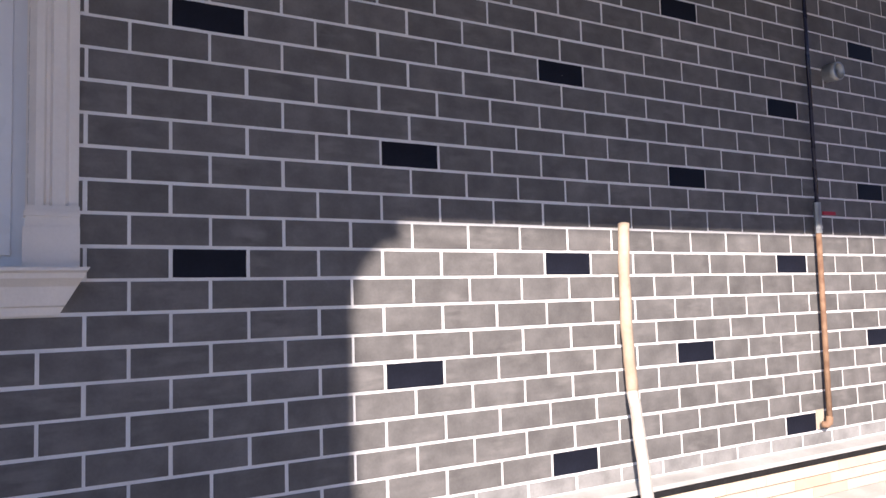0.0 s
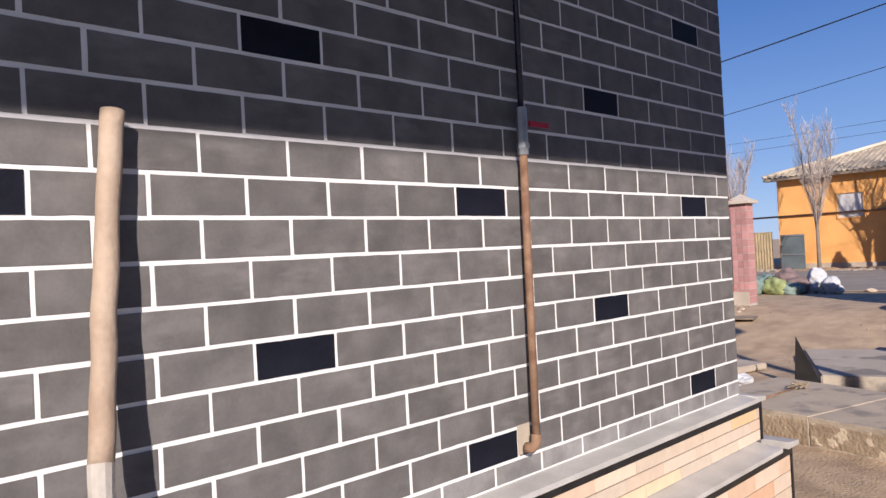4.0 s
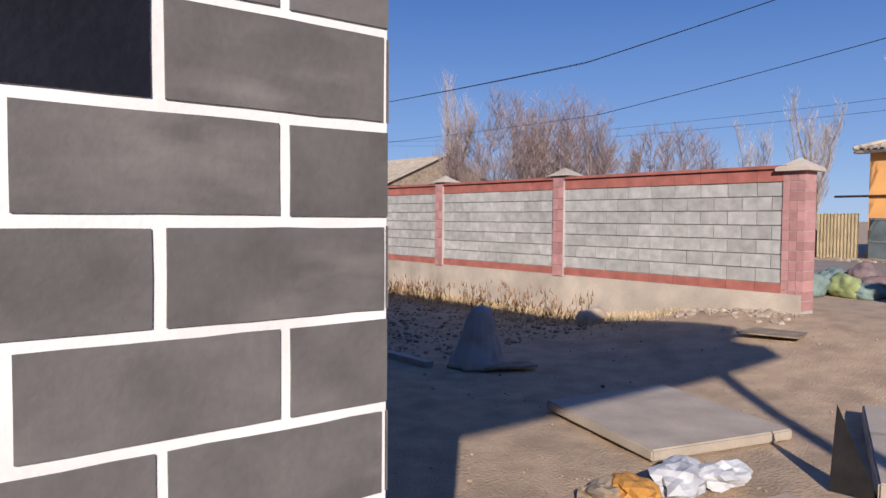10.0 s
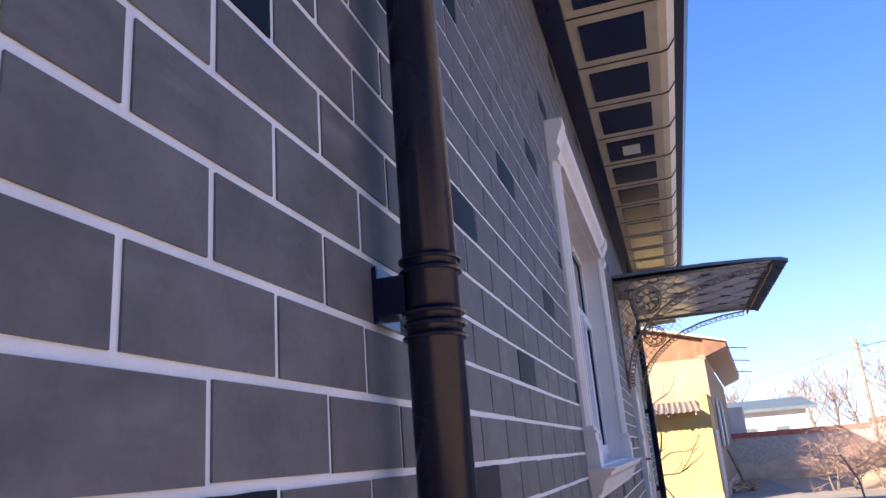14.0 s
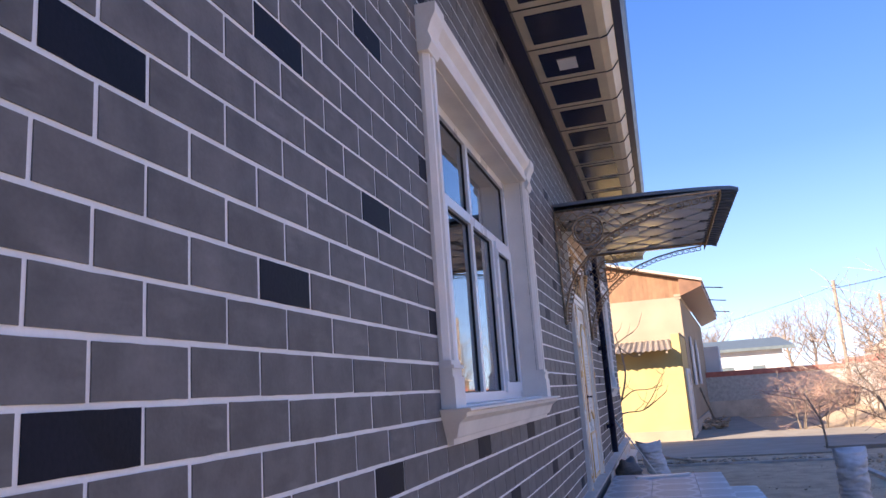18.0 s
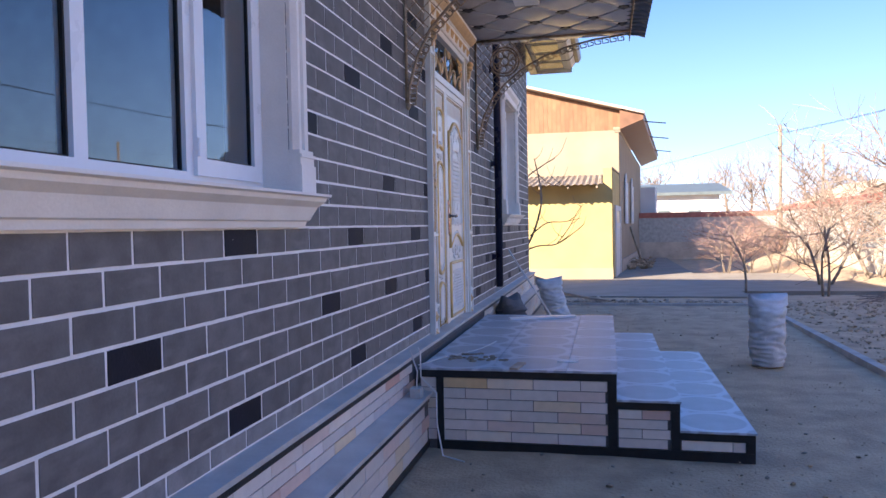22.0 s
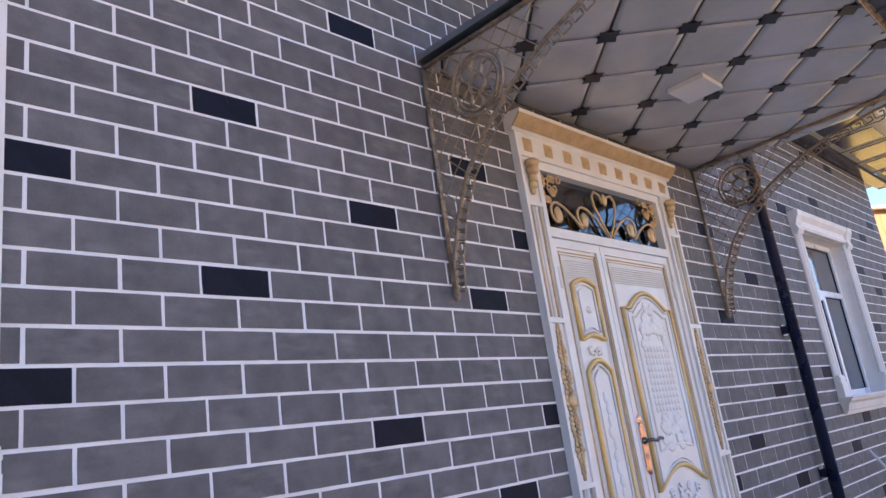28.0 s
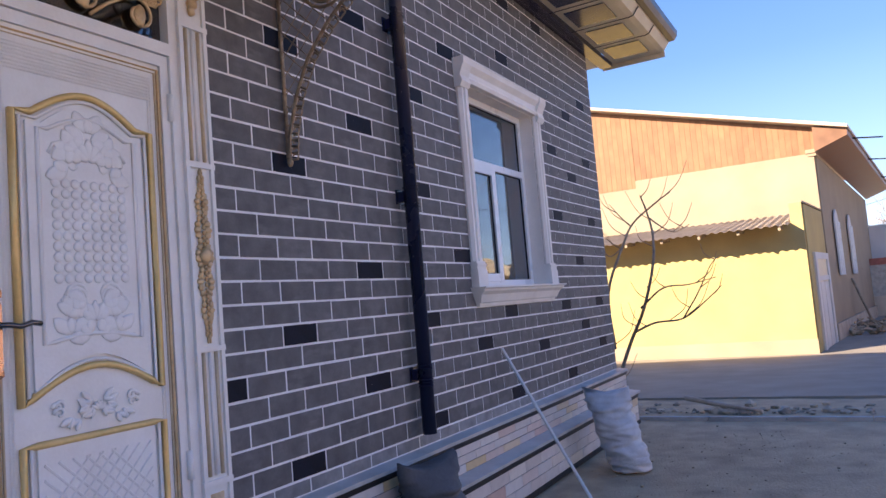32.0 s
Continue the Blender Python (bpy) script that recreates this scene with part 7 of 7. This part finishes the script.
# ---- bare trees ----
def grow(bm, tw, p, d, r, length, level, rnd, spread, droop, up, dense=1.0, least=0.0):
    """One limb and, in turn, its branches; the thinnest go into the twig mesh."""
    n = 4
    r = max(r, least)
    pts = [p]
    q = p.copy()
    dd = d.copy()
    for i in range(n):
        dd = (dd + Vector((rnd.gauss(0, 0.13), rnd.gauss(0, 0.13), rnd.gauss(0, 0.08) + up - droop * level))).normalized()
        q = q + dd * length / n
        pts.append(q.copy())
    tube(bm if level < 2 else tw, pts, r, 6 if level < 1 else (5 if level < 2 else 3), r2=r * 0.5)
    if level >= 3:
        return
    kids = max(3, int((7, 6, 5)[level] * dense))
    for i in range(kids):
        t = 0.25 + 0.75 * (i + rnd.random() * 0.7) / kids
        k = min(n - 1, int(t * n))
        base = pts[k].lerp(pts[k + 1], t * n - k)
        side = Vector((rnd.gauss(0, 1), rnd.gauss(0, 1), rnd.gauss(0, 0.4))).normalized()
        nd = (dd * (1 - spread) + side * spread).normalized()
        grow(bm, tw, base, nd, r * 0.38, length * rnd.uniform(0.45, 0.7), level + 1, rnd, spread, droop, up, dense, least)


def build_tree(name, x, y, h, r, seed, label, spread=0.6, up=0.05, droop=0.0, stems=1, lean=0.0, twig="twig", group="", z=None, dense=1.0, least=0.0):
    rnd = random.Random(seed)
    t = empty(name, label, "shrub" if "shrub" in name else "tree", group)
    z = ground_z(x, y) - 0.05 if z is None else z
    bm, tw = bmesh.new(), bmesh.new()
    for s in range(stems):
        a = 6.28 * s / stems + rnd.random()
        d = Vector((math.cos(a) * (0.35 if stems > 1 else lean), math.sin(a) * (0.35 if stems > 1 else lean), 1)).normalized()
        grow(bm, tw, Vector((x + 0.08 * math.cos(a) * (stems > 1), y + 0.08 * math.sin(a) * (stems > 1), z)), d, r, h * 0.62, 0, rnd, spread, droop, up, dense, least)
    part("trunk", bm, M["bark"], t, smooth=True)
    part("crown", tw, M[twig], t, "bare leafless twigs")
    return t


def build_poplar(x, y, h, r, seed, label, group, z=None, forks=1):
    """A slender bare poplar: straight leaders with many steep fine branches."""
    rnd = random.Random(seed)
    t = empty("poplar_tree", label, "tree", group)
    z = ground_z(x, y) - 0.05 if z is None else z
    bm, tw = bmesh.new(), bmesh.new()
    for f in range(forks):
        a = 1.57 + 6.28 * f / forks + rnd.uniform(-0.4, 0.4)
        lean = 0.0 if forks == 1 else rnd.uniform(0.10, 0.26)
        tall = 1.0 if f == 0 else rnd.uniform(0.72, 1.0)
        pts = [Vector((x, y, z))]
        for i in range(8):
            u = (i + 1) / 8
            off = 0.0 if u <= 0.3 else h * lean * (u - 0.3) * (1.5 - 0.5 * u)
            pts.append(Vector((x + math.cos(a) * off + rnd.gauss(0, 0.05) * (u > 0.3), y + math.sin(a) * off + rnd.gauss(0, 0.05) * (u > 0.3), z + h * u * (1.0 if u <= 0.3 else 1 - (1 - tall) * (u - 0.3) / 0.7))))
        tube(bm, pts, r if f == 0 else r * 0.7, 8, r2=r * 0.10)
        for i in range(22):
            u = 0.26 + 0.72 * i / 22
            k = min(7, int(u * 8))
            base = pts[k].lerp(pts[k + 1], u * 8 - k)
            b = rnd.uniform(0, 6.28)
            d = Vector((math.cos(b) * 0.5, math.sin(b) * 0.5, 1)).normalized()
            L = h * rnd.uniform(0.12, 0.24) * (1.15 - 0.55 * u)
            mid, tip = base + d * L * 0.5 + Vector((0, 0, 0.04 * L)), base + d * L + Vector((0, 0, 0.2 * L))
            tube(tw, [base, mid, tip], r * 0.20 * (1.1 - u), 4, r2=0.004)
            for j in range(9):
                p = base.lerp(tip, 0.15 + 0.09 * j)
                b = rnd.uniform(0, 6.28)
                e = Vector((math.cos(b) * 0.6, math.sin(b) * 0.6, 1)).normalized() * L * rnd.uniform(0.25, 0.5)
                tube(tw, [p, p + e * 0.5, p + e + Vector((0, 0, 0.1 * L))], 0.006, 3, r2=0.0025)
    part("trunk", bm, M["bark"], t, smooth=True)
    part("crown", tw, M["paletwig"], t, "fine pale leafless twigs")


for x, y, h, r, seed, lab in ((21.5, 6.79, 5.5, 0.07, 3, "tall slender bare tree before the orange house"), (22.0, 3.76, 6.2, 0.08, 4, "tall bare street tree with pale trunk"), (23.4, 10.3, 5.3, 0.06, 5, "slender bare street tree"), (25.0, 13.2, 4.6, 0.05, 6, "slender bare young street tree"), (26.0, 12.0, 5.0, 0.05, 9, "tall bare tree behind the sheet gate"), (24.0, 2.0, 5.5, 0.09, 7, "bare street tree with grey trunk")):
    build_poplar(x, y, h, r, seed, lab, "street trees", forks=4 if seed in (3, 4, 5, 6) else 2)
build_poplar(19.75, 24.0, 7.5, 0.09, 8, "tall bare poplar behind the fence", "trees behind the fence", z=0.2, forks=3)
def build_willow(x, y, h, w, seed, z=0.3):
    """A round bare crown: short stems, rising limbs and a haze of fine upright twigs."""
    rnd = random.Random(seed)
    t = empty("willow_tree", "round bare grey-brown willow", "tree", "grove of bare willows")
    bm, tw = bmesh.new(), bmesh.new()
    for k in range(5):
        a = 6.28 * k / 5 + rnd.uniform(-0.3, 0.3)
        foot = Vector((x + 0.15 * math.cos(a), y + 0.15 * math.sin(a), z))
        head = Vector((x + 0.28 * w * math.cos(a), y + 0.28 * w * math.sin(a), z + h * 0.38))
        tube(bm, [foot, foot.lerp(head, 0.5) + Vector((0, 0, 0.1)), head], 0.07, 6, r2=0.04)
        for i in range(10):
            b = a + rnd.gauss(0, 0.75)
            out = 0.5 * w * rnd.uniform(0.35, 1.0)
            top = z + h * (1.0 - 0.42 * (out / (0.5 * w)) ** 2) * rnd.uniform(0.86, 1.0)
            tip = Vector((x + out * math.cos(b), y + out * math.sin(b), top))
            root = foot.lerp(head, rnd.uniform(0.45, 1.0))
            bend = root.lerp(tip, 0.5) + Vector((math.cos(b), math.sin(b), -0.2)) * 0.12 * w
            limb = flow([root, bend, tip], 4)
            tube(tw, limb, 0.022, 4, r2=0.005)
            for q in range(24):
                p = limb[rnd.randrange(2, len(limb))]
                c = rnd.uniform(0, 6.28)
                L = h * rnd.uniform(0.07, 0.17)
                e = Vector((math.cos(c) * 0.55 + 0.3 * math.cos(b), math.sin(c) * 0.55 + 0.3 * math.sin(b), rnd.uniform(0.35, 1.0))).normalized() * L
                tube(tw, [p, p + e * 0.55, p + e + Vector((0, 0, 0.12 * L))], 0.009, 3, r2=0.004)
                for g in range(3):
                    f = p + e * rnd.uniform(0.3, 0.9)
                    c2 = rnd.uniform(0, 6.28)
                    tube(tw, [f, f + Vector((math.cos(c2) * 0.6, math.sin(c2) * 0.6, 0.8)) * L * rnd.uniform(0.3, 0.55)], 0.006, 3, r2=0.003)
    part("trunk", bm, M["bark"], t, smooth=True)
    part("crown", tw, M["willowtwig"], t, "haze of bare grey-brown twigs")


for i, (x, y, h, w) in enumerate(((20.6, 22.3, 6.4, 4.8), (22.6, 20.3, 6.4, 4.0), (24.6, 22.4, 6.0, 4.0), (26.7, 18.0, 5.2, 4.6))):
    build_willow(x, y, h, w, 20 + i)
build_poplar(20.9, 25.6, 7.0, 0.08, 18, "tall bare poplar behind the fence", "trees behind the fence", z=0.2, forks=3)
build_tree("fruit_tree", 8.5, 24.5, 5.3, 0.06, 31, "large bare fruit tree with tangled branches", 0.55, 0.04, 0.0, 3, least=0.009, z=-0.4)
build_tree("fruit_tree", 6.9, 23.4, 3.6, 0.045, 36, "bare fruit tree by the fence", 0.6, 0.03, 0.0, 2, least=0.008, z=-0.35)
bm = bmesh.new()
rnd = random.Random(77)
for i in range(90):
    p = Vector((7.0 + rnd.gauss(0, 0.45), 17.3 + rnd.gauss(0, 0.35), ground_z(7.0, 17.3) + 0.03 + abs(rnd.gauss(0, 0.10))))
    a, L = rnd.gauss(-0.5, 0.5), rnd.uniform(0.5, 1.2)
    e = Vector((math.cos(a) * L, math.sin(a) * L, rnd.uniform(-0.05, 0.22)))
    tube(bm, [p - e * 0.5, p + Vector((0, 0, 0.06)), p + e * 0.5], 0.010, 3, r2=0.004)
solid("brushwood", bm, M["twig"], "heap of cut bare branches lying in the garden", "branches", kind="stuff")
build_tree("fruit_shrub", 4.35, 19.7, 2.3, 0.03, 32, "young bare cherry with reddish twigs", 0.62, 0.03, 0.0, 1, twig="redtwig", dense=1.2)
for i, (x, y, h) in enumerate(((5.6, 30.6, 2.6), (6.5, 31.4, 2.8), (7.3, 30.8, 3.0), (8.3, 31.6, 3.2), (9.0, 30.9, 3.0))):
    build_tree("fruit_shrub", x, y, h, 0.022, 60 + i, "dense bare reddish fruit bush", 0.65, 0.02, 0.0, 4, twig="redtwig", group="bare bushes in the garden", dense=1.25)
build_tree("fruit_shrub", 5.85, 19.4, 2.9, 0.03, 34, "bare reddish bush by the far wall", 0.62, 0.03, 0.0, 2, twig="redtwig", dense=1.2)
bm = bmesh.new()
rnd = random.Random(88)
tube(bm, [(21.3, 3.9, 0.2), (21.3, 3.9, 1.0)], 0.04, 6)
for i in range(2600):
    u = rnd.random() ** 0.8
    a = rnd.uniform(0, 6.28)
    wide = 0.42 * math.sin(math.pi * min(1, 0.18 + 0.82 * u)) ** 0.7 * (0.75 + 0.35 * noise.noise(Vector((math.cos(a) * 2, math.sin(a) * 2, u * 5))))
    k = wide * math.sqrt(rnd.random())
    p = Vector((21.3 + k * math.cos(a), 3.9 + k * math.sin(a), 0.4 + 2.3 * u))
    e = Vector((rnd.gauss(0, 0.03), rnd.gauss(0, 0.03), 0.09))
    q = Vector((rnd.gauss(0, 0.025), rnd.gauss(0, 0.025), 0.01))
    bm.faces.new((bm.verts.new(p - q), bm.verts.new(p + q), bm.verts.new(p + e)))
solid("evergreen_shrub", bm, M["thuja"], "narrow dusty evergreen shrub before the orange house", "shrub")
bm = bmesh.new()
tube(bm, flow([(0.55, 17.30, 0.16), (0.95, 17.15, 0.10), (1.45, 17.0, 0.04)]), 0.035, 6, r2=0.02)
solid("fallen_branch", bm, M["pole"], "pale fallen branch lying behind the kerb", "branch", smooth=True)
vine = empty("vine_shrub", "bare curved vine stems at the house corner", "shrub")
for r, stem in ((0.030, [(-0.74, 0.10), (-0.48, 0.76), (-0.14, 1.27), (0.05, 1.88), (0.02, 2.33), (-0.05, 2.68), (-0.10, 2.94)]), (0.024, [(-0.73, 0.69), (-0.61, 1.52), (-0.43, 2.18), (-0.28, 2.54), (0.07, 2.79), (0.34, 2.93)]), (0.018, [(-0.38, 0.92), (-0.04, 1.05), (0.37, 1.09), (0.74, 1.33), (0.96, 1.51)]), (0.016, [(-0.18, 1.28), (0.18, 1.54), (0.53, 1.56), (0.90, 1.63)]), (0.013, [(-0.30, 2.50), (-0.44, 2.65), (-0.59, 2.88)]), (0.013, [(-0.02, 2.59), (0.15, 2.44), (0.34, 2.34), (0.55, 2.43)]), (0.012, [(0.37, 1.09), (0.63, 1.42), (0.84, 1.80), (0.96, 1.93)]), (0.011, [(-0.43, 2.18), (-0.60, 2.07), (-0.72, 2.21)])):
    bm = bmesh.new()
    tube(bm, flow([(x, 18.6 + 0.25 * math.sin(3 * z), z) for x, z in stem]), r, 8, r2=r * 0.35)
    part("stem", bm, M["wood"], vine, smooth=True)
    rnd = random.Random(len(stem) * 7 + int(r * 1000))
    for k in range(1, len(stem)):
        (xa, za), (xb, zb) = stem[k - 1], stem[k]
        u, side = rnd.random(), rnd.choice((-1, 1))
        p = Vector((xa + (xb - xa) * u, 18.6 + 0.25 * math.sin(3 * (za + (zb - za) * u)), za + (zb - za) * u))
        L = rnd.uniform(0.25, 0.55)
        bm = bmesh.new()
        tube(bm, flow([p, p + Vector((side * 0.45 * L, rnd.uniform(-0.1, 0.1), 0.35 * L)), p + Vector((side * 0.7 * L, rnd.uniform(-0.15, 0.15), 0.95 * L))]), 0.008, 6, r2=0.003)
        part("shoot", bm, M["wood"], vine, smooth=True)
for i in range(9):
    build_tree("distant_tree", 6 + i * 3.2, 95 + (i * 37 % 11), 9.5, 0.2, 50 + i, "distant bare grey-brown tree on the horizon", 0.5, 0.1, group="distant tree line", least=0.02, dense=1.15)
for i in range(5):
    build_tree("distant_tree", 34 + i * 1.5, 60 + i * 5 - 20, 6.5, 0.15, 70 + i, "bare tree among far roofs", 0.5, 0.1, group="distant tree line")

# garden ground cover
bm = bmesh.new()
def blade(bm, x, y, z, h, w, rnd):
    a = rnd.uniform(0, 6.28)
    b = rnd.uniform(-0.5, 0.5) * h
    c = rnd.uniform(-0.5, 0.5) * h
    p = Vector((x, y, z))
    s = Vector((math.cos(a), math.sin(a), 0)) * w
    tip = p + Vector((b, c, h))
    bm.faces.new((bm.verts.new(p - s), bm.verts.new(p + s), bm.verts.new(tip)))
rnd = random.Random(9)
for i in range(14000):
    x, y = 8.32 - abs(rnd.gauss(0, 0.6)), rnd.uniform(5.0, 16.5)
    blade(bm, x, y, ground_z(x, y) - 0.01, rnd.uniform(0.02, 0.13), 0.005, rnd)
solid("dry_grass", bm, M["straw"], "dry yellow grass along the fence", "grass", kind="stuff")
bm = bmesh.new()
for i in range(90):
    x, y = 7.9 - abs(rnd.gauss(0, 0.35)), rnd.uniform(6.2, 14)
    z = ground_z(x, y)
    h = rnd.uniform(0.15, 0.45)
    tube(bm, [(x, y, z), (x + rnd.gauss(0, 0.05), y + rnd.gauss(0, 0.05), z + h)], 0.004, 3)
    for k in range(9):
        blade(bm, x + rnd.gauss(0, 0.05), y + rnd.gauss(0, 0.05), z + h * rnd.random(), 0.10, 0.015, rnd)
solid("dry_weeds", bm, M["weed"], "brown dried weeds at the fence foot", "weeds", kind="stuff")
spots = []
for i in range(4200):
    x, y = rnd.uniform(4.2, 8.2), rnd.uniform(5.6, 17.5)
    spots.append((x, y, ground_z(x, y), 0.008 + 0.034 * rnd.random() ** 3))
scatter("soil_clods", spots, M["clod"], "dark clods of tilled earth in the beds", "clods", 3)
spots = []
for i in range(700):
    x, y = rnd.uniform(0.5, 8.0), rnd.uniform(-2.5, 9.0)
    if not (1.2 < x < 3.1 and -1.3 < y < 1.3):
        spots.append((x, y, ground_z(x, y) - 0.003, 0.004 + 0.02 * rnd.random() ** 3))
for i in range(200):
    x, y = rnd.uniform(-0.6, 4.5), 17.05 + abs(rnd.gauss(0, 0.35))
    spots.append((x, y, ground_z(x, y), 0.015 + 0.07 * rnd.random() ** 2))
for i in range(420):
    y = rnd.uniform(3.4, 7.0)
    x = 8.28 - abs(rnd.gauss(0, 0.22))
    spots.append((x, y, ground_z(x, y), 0.012 + 0.05 * rnd.random() ** 2))
scatter("pebbles", spots, M["stone"], "scattered pebbles and small rubble on the earth", "pebbles", 4)
rnd = random.Random(21)
spots = []
for i in range(2600):
    x, y = 0.35 + 3.5 * rnd.random(), rnd.uniform(0.5, 16.4)
    if (7.5 < y < 10.7 and x < 2.4) or noise.noise(Vector((x * 0.9, y * 0.9, 8.0))) < -0.15 + 0.5 * rnd.random() - 0.2:
        continue
    r = rnd.uniform(0.003, 0.010) if rnd.random() < 0.95 else rnd.uniform(0.010, 0.020)
    spots.append((x, y, ground_z(x, y) - 0.008, r))
scatter("yard_clods", spots, M["clod"], "small crumbs of dark earth trodden over the yard", "clods", 9)

# ---- poles and wires ----
def build_pole(x, y, h, label):
    p = empty("utility_pole", label, "utility pole", "utility poles")
    line_part("shaft", [(x, y, -0.4), (x, y, h)], 0.085, M["bark"], p, 8)
    line_part("crossarm", [(x - 0.16, y, h - 0.25), (x + 0.16, y, h - 0.25)], 0.03, M["wood"], p)
    return p


build_pole(9.45, 40.0, 6.0, "weathered wooden utility pole by the far wall")
build_pole(14.5, 52.0, 6.2, "weathered wooden utility pole beyond the garden")
build_pole(30.0, 46.0, 7.6, "wooden utility pole among roofs")
W = [((9.6, 40.0, 5.6), (13.2, 11.0, 5.3)), ((9.3, 40.0, 5.6), (13.0, 11.0, 5.22)), ((14.5, 52, 5.9), (13.5, 11.0, 4.05)), ((13.2, 11.0, 5.3), (15.5, -12.0, 9.2)), ((13.0, 11.0, 5.22), (15.2, -12.0, 9.1)), ((13.5, 11.0, 4.05), (16.0, -12.0, 7.9)), ((9.4, 40.0, 5.7), (1.0, 48.0, 4.2)), ((30.0, 46.0, 7.3), (22.0, 1.0, 5.1)), ((30.3, 46.0, 7.0), (22.0, 1.0, 4.75))]
for a, b in W:
    a, b = Vector(a), Vector(b)
    L = (b - a).length
    bm = bmesh.new()
    tube(bm, [a.lerp(b, t / 24) - Vector((0, 0, 4 * 0.012 * L * (t / 24) * (1 - t / 24))) for t in range(25)], 0.008 if a.y < 45 else 0.006, 4)
    solid("overhead_cable", bm, M["wire"], "black overhead cable between poles", "cable", "overhead cables")

# parked white car, mostly out of sight behind the right pillar
car = empty("parked_car", "white car parked on the street", "car")
bm = bmesh.new()
prism(bm, [(-2.0, 0.35), (-2.05, 0.75), (-1.9, 0.95), (-1.1, 1.02), (-0.5, 1.42), (0.8, 1.45), (1.4, 1.05), (2.0, 0.95), (2.08, 0.6), (2.0, 0.35)], "y", -0.82, 0.82)
bmesh.ops.bevel(bm, geom=bm.edges[:], offset=0.06, segments=3, affect="EDGES")
part("body", bm, M["carwhite"], car, smooth=False)
for sx in (-1.3, 1.3):
    for sy in (-0.84, 0.84):
        line_part("wheel", [(sx, sy - 0.1 * (1 if sy > 0 else -1), 0.32), (sx, sy, 0.32)], 0.32, M["tyre"], car, 18)
for sy in (-0.60, 0.60):
    rect_part("headlight", M["lampglass"], car, (-2.085, -2.02, sy - 0.16, sy + 0.16, 0.68, 0.82))
rect_part("windscreen", M["seal"], car, (-1.02, -0.98, -0.68, 0.68, 1.06, 1.10), (-0.95, -0.6, -0.83, 0.83, 1.05, 1.30))
car.matrix_basis = pose(19.6, 1.15, 0.43, 0, 0, 85)

# ---- painted bricks of the two walls (last, many pieces) ----
BLACK_A = {1: 2, 5: 8}
BLACK_B = {24: (20, 30, 40, 102, 108), 19: (101, 117), 18: (14, 24, 34, 44, 54), 17: (93, 107, 113), 16: (84,), 13: (9, 19, 49, 59, 79, 89, 109, 117), 11: (113,), 10: (6, 14, 24, 44, 54, 62, 74, 84), 7: (1, 9, 19, 49, 59, 79, 89, 109, 117), 4: (6, 14, 24, 44), 3: (93, 113), 2: (54, 62, 74, 84), 1: (1, 9), -1: (19, 29, 39, 49, 59, 79, 89, 99, 109, 117), -3: (75, 95, 113), -4: (34, 46, 54, 62, 84, 104), -5: (25, 117), -7: (29, 39, 49, 59, 79, 89, 99, 109)}


def brick_boxes(south):
    grey, black, dusty = [], [], []
    length = 12.0 if south else LEN
    holes = [(-WINA[1], -WINA[0], WINA[2], WINA[3])] if south else [WIN1, WIN2, (8.5, 10.235, 0.3, 3.42)]
    for r in range(-8, 26):
        z0, z1 = max(0.650, zj(r) + JOINT / 2), min(TOP - 0.012, zj(r + 1) - JOINT / 2)
        if z1 - z0 < 0.015:
            continue
        c = -2 + ((r + 1) % 2 if south else r % 2)
        while c * HALF < length:
            a, b = c * HALF + JOINT / 2, (c + 2) * HALF - JOINT / 2
            a += random.uniform(-0.002, 0.002)
            is_black = ((r - 1) % 8 == 0 and (c - 2) % 12 == 0) or ((r - 5) % 8 == 0 and (c - 8) % 12 == 0) if south else c in BLACK_B.get(r, ())
            spans = [(max(a, 0.0), min(b, length))]
            for h0, h1, hz0, hz1 in holes:
                if z1 > hz0 and z0 < hz1:
                    nxt = []
                    for p, q in spans:
                        if q <= h0 or p >= h1:
                            nxt.append((p, q))
                        else:
                            if p < h0:
                                nxt.append((p, h0))
                            if q > h1:
                                nxt.append((h1, q))
                    spans = nxt
            for p, q in spans:
                if q - p > 0.012:
                    jit = random.uniform(-0.0012, 0.0012)
                    bx = (-q, -p, -0.003, 0.001, z0 + jit, z1 + jit) if south else (-0.001, 0.003, p, q, z0 + jit, z1 + jit)
                    (black if is_black else dusty if r == -8 else grey).append(bx)
            c += 2
    return grey, black, dusty


for host, south, centre in ((wall_a, True, -1.6), (wall_b, False, 4.5)):
    grey, black, dusty = brick_boxes(south)
    key = (lambda b: abs((b[0] + b[1]) / 2 - centre) + abs(b[4] - 1.5) * 1.2) if south else (lambda b: abs((b[2] + b[3]) / 2 - centre) * 0.6 + abs(b[4] - 1.6) * 1.5)
    grey.sort(key=key)
    black.sort(key=key)
    pieces("brick", host, grey, M["brick"], M["brick_far"], 250)
    pieces("black_brick", host, black, M["black"], M["black"], 60)
    pieces("dusty_brick", host, dusty, M["dusty"], M["dusty"], 40)
for host, rows in PLINTHS:
    tone = "marble_sandy" if host.name == "plinth_south" else "marble"
    pieces("marble_strip", host, rows, M[tone], M[tone + "_far"], 220)
pieces("marble_strip", porch, PORCH_TILES, M["marble"], M["marble_far"])
pieces("floor_tile", porch, PORCH_FLOOR, M["tile"], M["tile"])
pieces("block", fence, FENCE_BLOCKS, M["block"], M["block_far"], 200)
pieces("block", fr, FENCE_RIGHT, M["block"], M["block_far"], 60)
